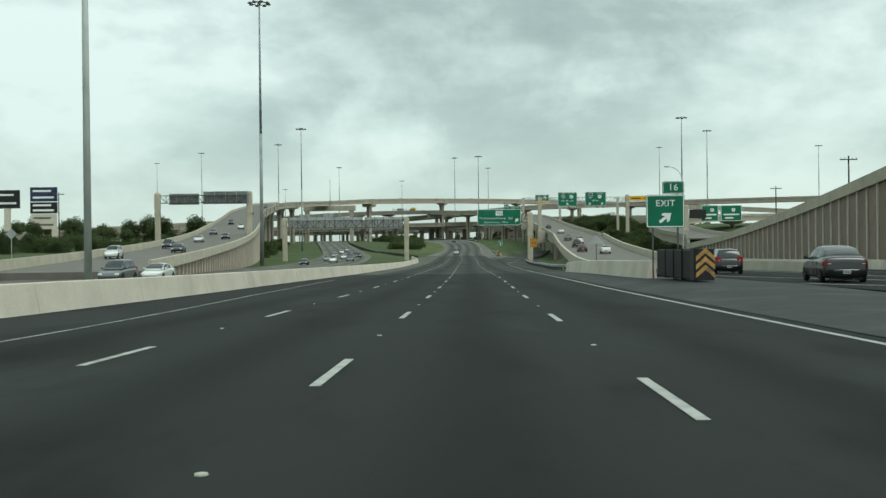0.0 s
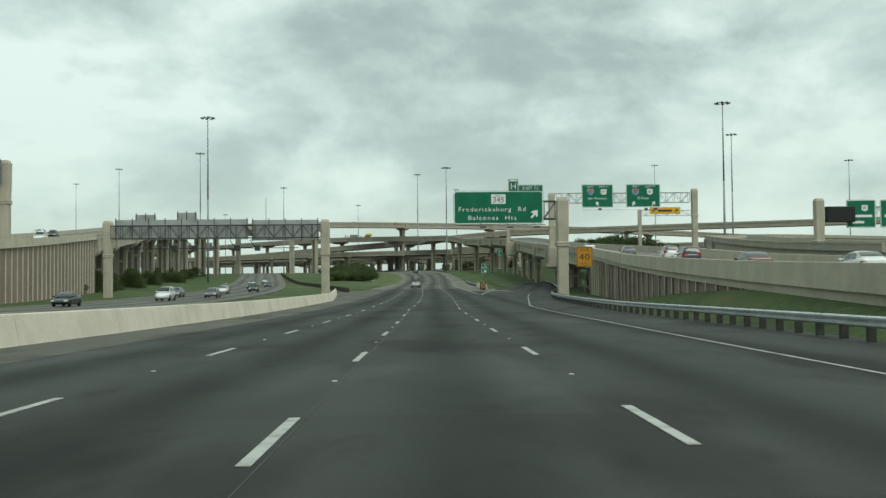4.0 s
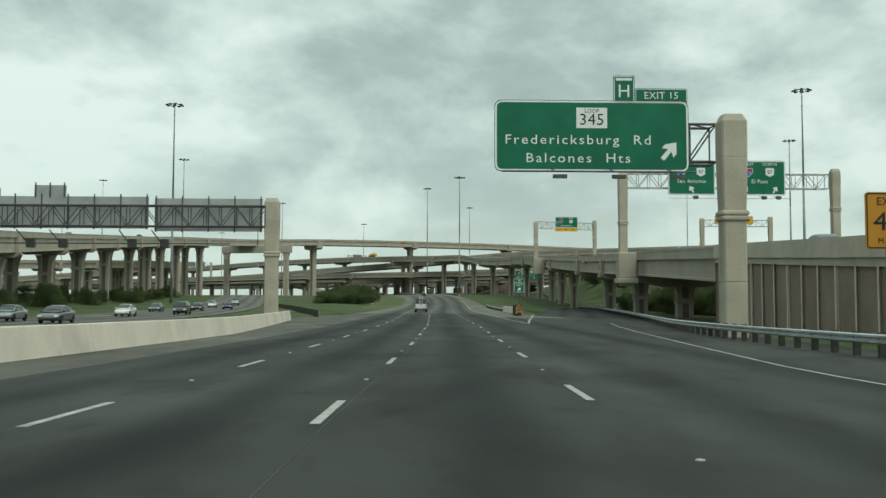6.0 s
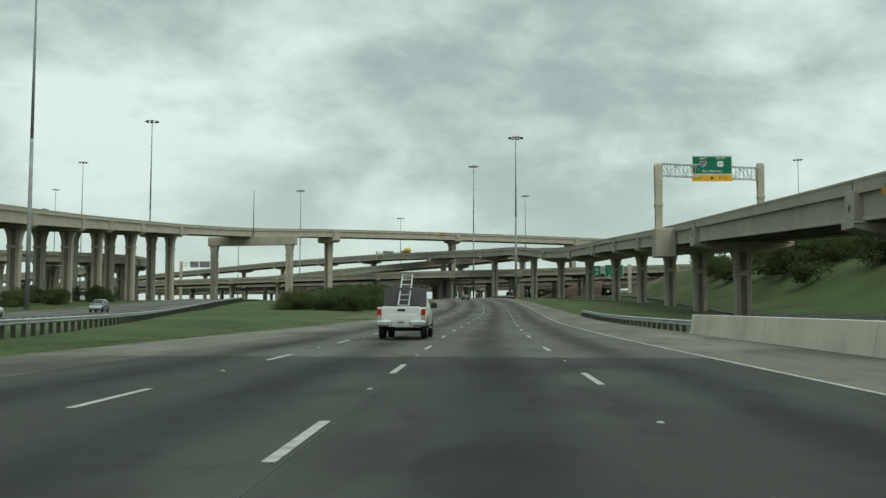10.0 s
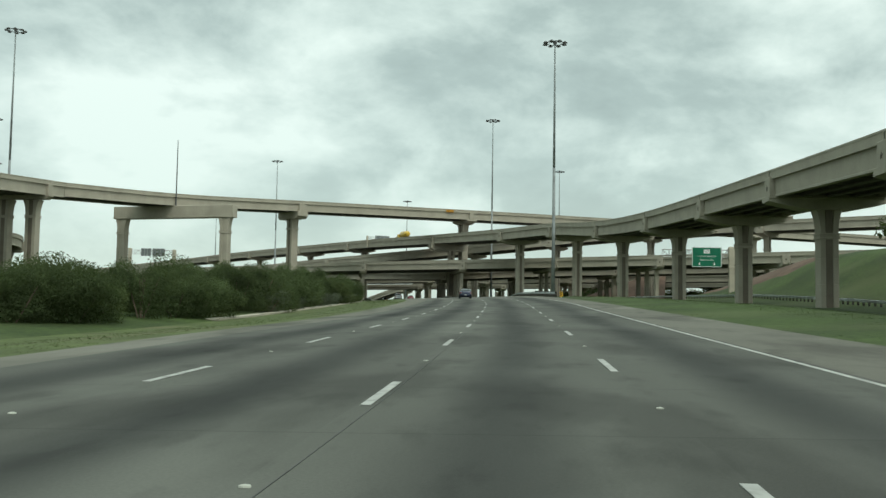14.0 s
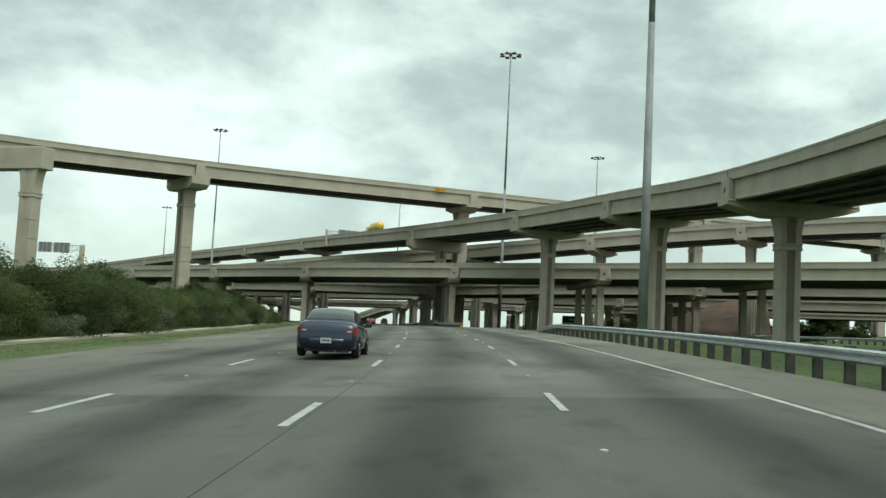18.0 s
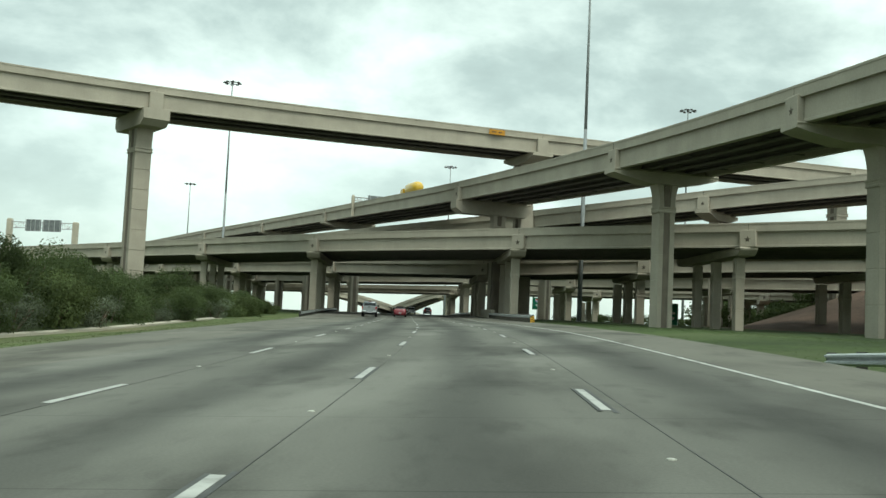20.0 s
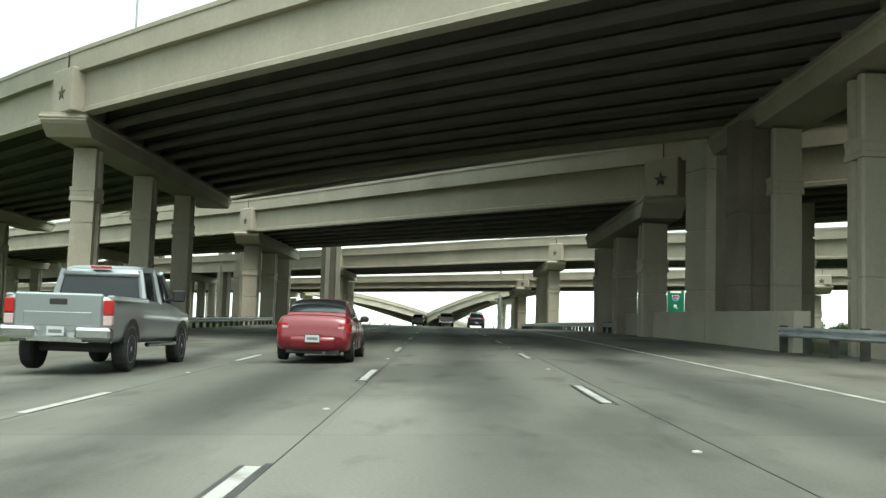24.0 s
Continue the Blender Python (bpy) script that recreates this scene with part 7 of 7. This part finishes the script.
        for y in (-l + 1.15, l - 0.95):
            wheel(t, sd * (w - 0.13), y, 0.40, 0.27, sd)
            bm = bmesh.new()
            n = 12
            rings = [[bm.verts.new((sd * (w + 0.010), y + math.cos(math.pi * i / n) * q, max(0.42 + math.sin(math.pi * i / n) * q, 0.5))) for i in range(n + 1)] for q in (0.40, 0.52)]
            for i in range(n):
                bm.faces.new((rings[0][i], rings[0][i + 1], rings[1][i + 1], rings[1][i]))
            part("wheel_arch", bm, M_TRIM, t)
    bm = bmesh.new()
    box(bm, -w, -0.36, -l - 0.16, -l + 0.1, 0.56, 0.76, bevel=0.04)
    box(bm, 0.36, w, -l - 0.16, -l + 0.1, 0.56, 0.76, bevel=0.04)
    box(bm, -0.5, 0.5, -l - 0.13, -l + 0.08, 0.52, 0.60)
    part("bumper", bm, M_CHROME, t, "chrome step bumper")
    p = part("number_plate", boxed(-0.155, 0.155, -l - 0.10, -l - 0.09, 0.62, 0.77), M_PLATE, t, "white number plate")
    part("plate_bar", boxed(-0.12, 0.12, -l - 0.105, -l - 0.10, 0.66, 0.72), M_GREY_BAR, p)
    part("axle", tube(bmesh.new(), (-w * 0.8, -l + 1.15, 0.40), (w * 0.8, -l + 1.15, 0.40), 0.09), M_DARKSTEEL, t)
    part("brake_lamp", boxed(-0.2, 0.2, -0.80, -0.72, 1.86, 1.90), M_TAIL, t)
    if ladder:
        bm = bmesh.new()
        for x in (-0.22, 0.22):
            tube(bm, (x, -1.9, 1.4), (x, 0.2, 2.75), 0.035)
        for k in range(7):
            q = k / 6
            tube(bm, (-0.22, -1.9 + 2.1 * q, 1.4 + 1.35 * q), (0.22, -1.9 + 2.1 * q, 1.4 + 1.35 * q), 0.02)
        part("ladder", bm, M_STEEL, t, "aluminium ladder leaning over the cab")
        part("rack", boxed(-0.9, 0.9, -0.95, -0.85, 1.3, 2.15), M_DARKSTEEL, t)
    return t


def truck(label, paint, at, turn, L=7.5, H=3.4, cabin=None, tank=False):
    t = thing("truck", label, "truck", at, turn, group="traffic on the ramps")
    if tank:
        n, zc, rz = 16, (H + 1.1) / 2, (H - 1.1) / 2
        part("tank", loft(bmesh.new(), [[(1.2 * k * math.cos(2 * math.pi * i / n), y, zc + rz * k * math.sin(2 * math.pi * i / n)) for i in range(n)] for y, k in ((-L / 2, 0.55), (-L / 2 + 0.35, 0.85), (-L / 2 + 1.0, 1.0), (L / 2 - 3.4, 1.0), (L / 2 - 2.7, 0.85), (L / 2 - 2.3, 0.5))]), paint, t, smooth=True)
    else:
        part("cargo_box", boxed(-1.2, 1.2, -L / 2, L / 2 - 2.2, 1.0, H, bevel=0.05), paint, t)
    bm = bmesh.new()
    loft(bm, [[(x, y, z) for x, z in ((-1.1, z0), (1.1, z0), (1.1, z1), (-1.1, z1))] for y, z0, z1 in ((L / 2 - 2.1, 0.6, 2.5), (L / 2 - 0.9, 0.6, 2.45), (L / 2 - 0.6, 0.6, 1.7), (L / 2, 0.6, 1.5))])
    part("cab", bm, cabin or paint, t)
    part("windscreen", boxed(-0.95, 0.95, L / 2 - 0.88, L / 2 - 0.7, 1.75, 2.35), M_GLASS, t)
    part("chassis", boxed(-0.9, 0.9, -L / 2, L / 2 - 0.3, 0.6, 0.95), M_TRIM, t)
    for y in (-L / 2 + 1.4, L / 2 - 1.0):
        for sd in (-1, 1):
            wheel(t, sd * 0.98, y, 0.45, 0.28, sd)
    return t


def on_road(y, off):
    x, yy, z = spot(y, off, 0.012)
    return (x, yy, z)


# traffic on the highway
t = sedan("red four-door saloon car with tinted rear window in the middle lane", P_RED, on_road(732.6, -3.72), heading(733))
t.matrix_world = t.matrix_world @ Matrix.Diagonal((1.06, 1.0, 1.09, 1.0))
t = pickup("silver-grey pickup truck with chrome bumper in the inner lane", P_SILVER, on_road(729.2, -8.05), heading(730))
t.matrix_world = t.matrix_world @ Matrix.Diagonal((1.06, 1.03, 1.14, 1.0))
sedan("navy blue saloon car in the middle lane of the highway", P_NAVY, on_road(562, -3.5), heading(562), L=4.8, W=1.8, H=1.47)
pickup("white pickup truck with a ladder leaning over its cab", P_WHITE, on_road(338, -3.5), heading(338), ladder=True)
pickup("dark grey pickup truck far ahead beyond the bridges", P_GREY, on_road(842, 0.2), heading(842))
sedan("grey estate car far ahead beyond the bridges", P_GREY, on_road(856, -4.0), heading(856), L=4.8, W=1.85, H=1.75, suv=True)
sedan("black sports utility car far ahead under the bridges", P_BLACK, on_road(818, 3.4), heading(818), L=4.8, W=1.85, H=1.75, suv=True)
# first exit
sedan("charcoal saloon car with dark windows on the exit road", P_BLACK, (17.6, 44.0, rise(44) + 0.30), -9, L=4.8, W=1.9, H=1.62)
sedan("black estate car on the exit road", P_BLACK, (19.3, 67, -0.73), -8, L=4.8, W=1.85, H=1.7, suv=True)

# traffic on the climbing flyover, on the ramp and on the oncoming side
F1c, RAMPc, RSc = curve(F1, 2.0), curve(RAMP, 2.0), curve(RS, 2.0)


def on_deck(path, y, u, towards):
    """A place on a raised road: u metres in from its edge line; towards: +1 if it drives along the line."""
    i = int(np.argmin(np.abs(path[:, 1] - y)))
    r = sides(path)
    p = path[i]
    d = path[min(i + 1, len(path) - 1)] - path[max(i - 1, 0)]
    turn = math.degrees(math.atan2(-d[0], d[1])) + (0 if towards > 0 else 180)
    return (p[0] + r[i][0] * u, p[1] + r[i][1] * u, p[2] - 0.99), turn


for y, u, paint, lab, suv in ((128, -11, P_WHITE, "white pickup-like car coming down the flyover", True), (150, -6, P_BLACK, "black car coming down the flyover", False), (170, -10.5, P_BLACK, "black off-road car coming down the flyover", True), (205, -9.5, P_WHITE, "white saloon car coming down the flyover", False), (222, -5.5, P_BLACK, "black saloon car coming down the flyover", False), (250, -10.5, P_GREY, "grey saloon car coming down the flyover", False), (285, -5.0, P_WHITE, "white van-like car coming down the flyover", True), (320, -9.5, P_BLACK, "dark car coming down the flyover", True), (420, -5.0, P_GREY, "grey car high on the flyover", False), (530, -4.0, P_BLACK, "dark car high on the flyover", True)):
    at, turn = on_deck(F1c, y, u, -1)
    sedan(lab, paint, at, turn, suv=suv, H=1.7 if suv else 1.42, group="traffic on the ramps", detail=False)
for y, u, paint, lab, suv in ((172, 7, P_WHITE, "white saloon car climbing the ramp", False), (182, 3.5, P_MAROON, "maroon saloon car climbing the ramp", False), (205, 3.5, P_BLACK, "black car climbing the ramp", True), (222, 5, P_WHITE, "white car climbing the ramp", True), (240, 3, P_GREY, "grey car climbing the ramp", False)):
    at, turn = on_deck(RSc, y, u, 1)
    sedan(lab, paint, at, turn, suv=suv, H=1.7 if suv else 1.42, group="traffic on the ramps", detail=False)
for y, u, paint, lab in ((290, 4, P_WHITE, "white car on the ramp bridge"), (345, 3.0, P_BLACK, "black car on the ramp bridge"), (520, 3, P_GREY, "grey car on the ramp bridge")):
    at, turn = on_deck(RAMPc, y, u, 1)
    sedan(lab, paint, at, turn, group="traffic on the ramps", detail=False)
at, turn = on_deck(RAMPc, 781, 3.0, 1)
truck("yellow tank-like truck on the curving ramp", P_YELLOW, at, turn, 8.5, 3.5, tank=True)
F1d = curve(F1[9:], 2.0)
for x in (-30, 24, 44):
    i = int(np.argmin(np.abs(F1d[:, 0] - x)))
    at, turn = on_deck(F1d, F1d[i][1], -3.5, -1)
    sedan("grey car crossing on the high flyover", P_GREY, at, turn, group="traffic on the ramps", detail=False)
OPP = [(-34, -120, 2.0), (-31, 0, -0.1), (-29, 120, -1.65), (-27.5, 200, -2.35), (-28.5, 260, -2.25), (-33, 330, -1.75), (-42, 410, -0.75), (-53, 490, 1.45), (-66, 580, 3.9), (-80, 680, 5.1)]
oc = curve(OPP, 2.0)
orr = sides(oc)
for y, u, paint, lab, suv in ((74, 5.0, P_GREY, "dark grey pickup-like car on the oncoming side", True), (82, 5.6, P_WHITE, "white saloon car on the oncoming side", False), (128, -7.5, P_WHITE, "white sports utility car on the oncoming side", True), (215, -3.0, P_BLACK, "black saloon car on the oncoming side", False), (238, 1.0, P_WHITE, "white sports utility car on the oncoming side", True), (255, 4.0, P_GREY, "grey saloon car on the oncoming side", False), (262, -2.5, P_SILVER, "silver saloon car on the oncoming side", False), (290, 0.5, P_WHITE, "white saloon car on the oncoming side", False), (305, 4.5, P_BLACK, "black sports utility car on the oncoming side", True), (330, -3.5, P_GREY, "grey saloon car on the oncoming side", False), (345, 1.0, P_BLACK, "black saloon car on the oncoming side", False), (368, 4.0, P_NAVY, "dark blue saloon car on the oncoming side", False), (392, -1.0, P_WHITE, "white saloon car on the oncoming side", False), (425, 2.0, P_SILVER, "silver car on the oncoming side", True)):
    i = int(np.argmin(np.abs(oc[:, 1] - y)))
    d = oc[i + 1] - oc[i - 1]
    sedan(lab, paint, (oc[i][0] + orr[i][0] * u, oc[i][1] + orr[i][1] * u, oc[i][2] + 0.02), math.degrees(math.atan2(-d[0], d[1])) + 180, suv=suv, H=1.72 if suv else 1.42, group="oncoming traffic", detail=False)

# ---- shrubs, trees and grass ----
rng = random.Random(7)


def foliage(count, radius, height, leaf, seed, lobes=10):
    """Many small leaves gathered in uneven lobes."""
    g = random.Random(seed)
    cs = [(g.uniform(-0.65, 0.65) * radius, g.uniform(-0.65, 0.65) * radius, height * g.uniform(0.10, 0.78), g.uniform(0.35, 0.6)) for _ in range(lobes)]
    v, f = [], []
    for _ in range(count):
        cx, cy, cz, k = g.choice(cs)
        a, b = g.uniform(0, 2 * math.pi), math.acos(g.uniform(-0.75, 1))
        q = g.uniform(0.62, 1.08)
        p = Vector((cx + math.cos(a) * math.sin(b) * radius * k * q, cy + math.sin(a) * math.sin(b) * radius * k * q, cz + math.cos(b) * height * k * 0.62 * q))
        if p.z < 0.05:
            p.z = g.uniform(0.05, height * 0.3)
        n = (Vector((math.cos(a) * math.sin(b), math.sin(a) * math.sin(b), math.cos(b) + 0.3)) * 1.1 + Vector((g.gauss(0, 0.6), g.gauss(0, 0.6), g.gauss(0, 0.6)))).normalized()
        s = n.orthogonal().normalized()
        t = n.cross(s)
        z = leaf * g.uniform(0.6, 1.4)
        i = len(v)
        v += [p + s * z, p + t * z * 0.6, p - s * z, p - t * z * 0.6]
        f.append((i, i + 1, i + 2, i + 3))
    return v, f


def bush(label, at, radius, height, seed, mat=M_LEAF, count=15000, leaf=0.07, group="shrubs in the median"):
    t = thing("shrub", label, "shrub", at, rng.uniform(0, 360), group=group)
    v, f = foliage(count, radius, height, leaf, seed)
    make("crown", v, f, mat, t)
    bm = bmesh.new()
    g = random.Random(seed)
    for k in range(5):
        a = g.uniform(0, 6.28)
        tube(bm, (0.1 * math.cos(a), 0.1 * math.sin(a), -0.2), (radius * 0.5 * math.cos(a), radius * 0.5 * math.sin(a), height * 0.6), 0.06, 0.02, 5)
    part("stem", bm, M_BARK, t)
    return t


protos = [bush("dense dark green wild shrub in the grass median", (-22, 566, ground_z(-22, 566)), 3.3, 3.6, 11), bush("dense dark green wild shrub in the grass median", (-26, 580, ground_z(-26, 580)), 2.7, 4.6, 12), bush("dense olive green wild shrub in the grass median", (-24, 594, ground_z(-24, 594)), 3.0, 2.9, 13, M_LEAF_OLIVE), bush("loose dark wild shrub with thin upright twigs", (-27, 608, ground_z(-27, 608)), 2.2, 4.3, 15, M_LEAF, 8000)]
grey = bush("grey-green sage shrub at the edge of the median thicket", (-19.5, 505, ground_z(-19.5, 505)), 1.9, 2.0, 14, M_LEAF_GREY, 4200, 0.05)


def thicket(y0, y1, o0, o1, step, smin, smax):
    y = y0
    while y < y1:
        for o in (o1, o1 - 4.4, o1 - 9.0):
            yy, oo = y + rng.uniform(-1.6, 1.6), o + rng.uniform(-1.4, 1.4)
            x = lane_x(yy) + oo
            s = rng.uniform(smin, smax)
            m = pose(x, yy, ground_z(x, yy) - 0.1, 0, 0, rng.uniform(0, 360)) @ Matrix.Diagonal((s, s, s * rng.uniform(0.85, 1.15), 1))
            c = copy_thing(rng.choice(protos), pose(0, 0, 0))
            c.matrix_basis = m
        y += step


thicket(466, 500, -36, -25.9, 4.6, 0.8, 1.1)
thicket(500, 560, -36, -25.6, 4.4, 0.85, 1.2)
thicket(560, 660, -36, -25.7, 4.2, 0.9, 1.3)
thicket(660, 712, -36, -24.9, 5.2, 0.75, 1.2)
thicket(712, 745, -38, -26.2, 6.0, 0.7, 0.95)
for y, o in ((508, -23.2), (513, -23.6), (522, -23.3), (531, -23.8), (540, -23.1), (553, -23.4), (558, -23.9), (566, -23.2), (572, -23.6), (590, -23.4), (598, -23.9), (604, -23.6), (612, -23.2), (634, -23.5), (640, -23.9), (652, -23.5), (668, -23.6), (674, -23.2), (690, -23.4)):
    x = lane_x(y) + o
    c = copy_thing(grey, pose(0, 0, 0))
    s = rng.uniform(0.7, 1.2)
    c.matrix_basis = pose(x, y, ground_z(x, y) - 0.05, 0, 0, rng.uniform(0, 360)) @ Matrix.Diagonal((s, s, s * 0.9, 1))
# dark growth under the climbing flyover and on the far banks
for x, y, s in [(-60 - 0.13 * (y - 300) + rng.uniform(-14, 4), y, rng.uniform(0.8, 1.3)) for y in range(290, 600, 9)] + [(60 + rng.uniform(-4, 26), y, rng.uniform(0.8, 1.3)) for y in range(330, 400, 7)] + [(47 + rng.uniform(-2, 8), y, rng.uniform(1.0, 1.5)) for y in range(330, 384, 5)] + [(45.5 + rng.uniform(0, 6), y, rng.uniform(1.05, 1.45)) for y in range(264, 334, 4)] + [(rng.uniform(66, 100), rng.uniform(200, 330), rng.uniform(0.8, 1.3)) for _ in range(16)] + [(-105 + rng.uniform(-25, 25), rng.uniform(250, 350), rng.uniform(1.0, 1.6)) for _ in range(18)]:
    c = copy_thing(rng.choice(protos), pose(0, 0, 0))
    c.matrix_basis = pose(x, y, ground_z(x, y) - 0.1, 0, 0, rng.uniform(0, 360)) @ Matrix.Diagonal((s, s, s, 1))


# growth far behind the bridges and on top of the banks
v, f = [], []
for n, (x, y, s) in enumerate([(72 + rng.uniform(-6, 16), y, rng.uniform(1.0, 1.7)) for y in range(392, 560, 3)] + [(x + rng.uniform(-1, 1), 778 + rng.uniform(-8, 10), rng.uniform(0.9, 1.4)) for x in range(40, 104, 3)] + [(x + rng.uniform(-1, 1), 838 + rng.uniform(-6, 6), rng.uniform(1.3, 1.9)) for x in range(42, 66, 3)] + [(x + rng.uniform(-1, 1), 885 + rng.uniform(-10, 10), rng.uniform(0.6, 1.0)) for x in range(8, 52, 3)]):
    cv, cf = foliage(1500, 3.1, 3.8, 0.2, 40 + n)
    m = pose(x, y, ground_z(x, y) - 0.1) @ Matrix.Diagonal((s, s, s, 1))
    i = len(v)
    v += [m @ Vector(p) for p in cv]
    f += [tuple(i + q for q in face) for face in cf]
tagged(make("far_shrubs", v, f, M_LEAF), "dark green shrubs behind the bridges and on the banks", "shrubs", kind="stuff")


def tree(label, at, h, seed):
    t = thing("tree", label, "tree", at, 0, group="trees beside the ramps")
    g = random.Random(seed)
    bm = bmesh.new()
    tube(bm, (0, 0, -0.3), (0, 0, h * 0.5), h * 0.03, h * 0.018, 7)
    for k in range(7):
        a = k * 0.9 + g.uniform(-0.3, 0.3)
        tube(bm, (0, 0, h * (0.25 + 0.035 * k)), (h * 0.26 * math.cos(a), h * 0.26 * math.sin(a), h * (0.55 + 0.05 * k)), h * 0.012, h * 0.004, 5)
    part("trunk", bm, M_BARK, t)
    v, f = foliage(3200, h * 0.42, h * 0.75, 0.26, seed, 10)
    make("crown", [(p[0], p[1], p[2] + h * 0.26) for p in v], f, M_LEAF, t)
    return t


tp = tree("dark green broad-crowned oak tree on the bank", (96, 235, ground_z(96, 235)), 10.5, 21)
for x, y, s in ((104, 262, 0.9), (112, 225, 1.1), (-120, 330, 0.8), (-132, 318, 0.9), (-110, 340, 0.7), (-150, 366, 1.0), (-165, 372, 1.0), (-175, 350, 0.9), (88, 700, 0.8), (100, 690, 0.7)) + tuple((x, 405 + rng.uniform(-14, 18), rng.uniform(1.0, 1.45)) for x in range(-215, -98, 6)) + tuple((x, 815 + rng.uniform(-22, 25), rng.uniform(0.8, 1.1)) for x in range(58, 226, 6)) + tuple((x, 852 + rng.uniform(-14, 14), rng.uniform(0.85, 1.1)) for x in range(46, 84, 3)):
    c = copy_thing(tp, pose(0, 0, 0))
    c.matrix_basis = pose(x, y, ground_z(x, min(y, 1290)), 0, 0, rng.uniform(0, 360)) @ Matrix.Diagonal((s, s, s, 1))

# far woods along the horizon
v, f = [], []
g = random.Random(3)
for ring_y, ring_h in ((1500, 9), (1750, 12)):
    for x in range(-1500, 1500, 9):
        h = ring_h * g.uniform(0.5, 1.2)
        for _ in range(9):
            p = Vector((x + g.uniform(-7, 7), ring_y + g.uniform(-12, 12), -2 + h * g.uniform(0.0, 1.0)))
            s = g.uniform(1.2, 2.6)
            i = len(v)
            a = g.uniform(0, 3.14)
            v += [p + Vector((math.cos(a) * s, math.sin(a) * s, -s * 0.4)), p + Vector((0, 0, s)), p - Vector((math.cos(a) * s, math.sin(a) * s, s * 0.4)), p - Vector((0, 0, s))]
            f.append((i, i + 1, i + 2, i + 3))
tagged(make("far_woods", v, f, M_FARWOOD), "dark band of distant trees along the horizon", "trees", kind="stuff")

# reddish bare soil on the foot of the bank
v, f = [], []
for i in range(16):
    for j in range(9):
        y = 596 + i * 4.2
        x = lane_x(y) + 53 + 9 * min(max((y - 575) / 65, 0), 1) + j * 1.8 + 1.2 * math.sin(i * 0.8)
        v.append((x, y, ground_z(x, y) + 0.28 - 0.5 * (j in (0, 8)) - 0.5 * (i in (0, 15))))
for i in range(15):
    for j in range(8):
        f.append((i * 9 + j, i * 9 + j + 1, (i + 1) * 9 + j + 1, (i + 1) * 9 + j))
tagged(make("bare_slope", v, f, M_SOIL, smooth=True), "reddish bare soil slope at the bridge abutment", "slope", kind="structure")

# rough grass tufts along the verges
v, f = [], []
g = random.Random(5)
for _ in range(26000):
    y = g.uniform(330, 712)
    left = g.random() < 0.45
    if left:
        o = -g.uniform(12.4, 20.0) if y < 560 else -g.uniform(14.3, 20.8)
    else:
        o = g.uniform(9.8, 26.0) if y > 424 else g.uniform(12.5, 18)
    x = lane_x(y) + o
    z = ground_z(x, y) - 0.02
    if left and 440 < y:
        e = float(np.interp(y, *zip(*LEFT_PAVE)))
        if o > e:
            continue
        x, y, z = spot(y, o)[0], spot(y, o)[1], verge_z(y, o, e) - 0.02
    for _ in range(4):
        h = g.uniform(0.02, 0.06)
        a = g.uniform(0, 6.28)
        d = Vector((math.cos(a), math.sin(a), 0)) * g.uniform(0.02, 0.05)
        p = Vector((x + g.gauss(0, 0.25), y + g.gauss(0, 0.25), z))
        i = len(v)
        v += [p - d * 0.5, p + d * 0.5, p + Vector((g.uniform(-4, 4) * h, g.uniform(-4, 4) * h, h))]
        f.append((i, i + 1, i + 2))
tagged(make("grass_tufts", v, f, M_TUFT), "rough green grass tufts along the verges", "grass", kind="stuff")
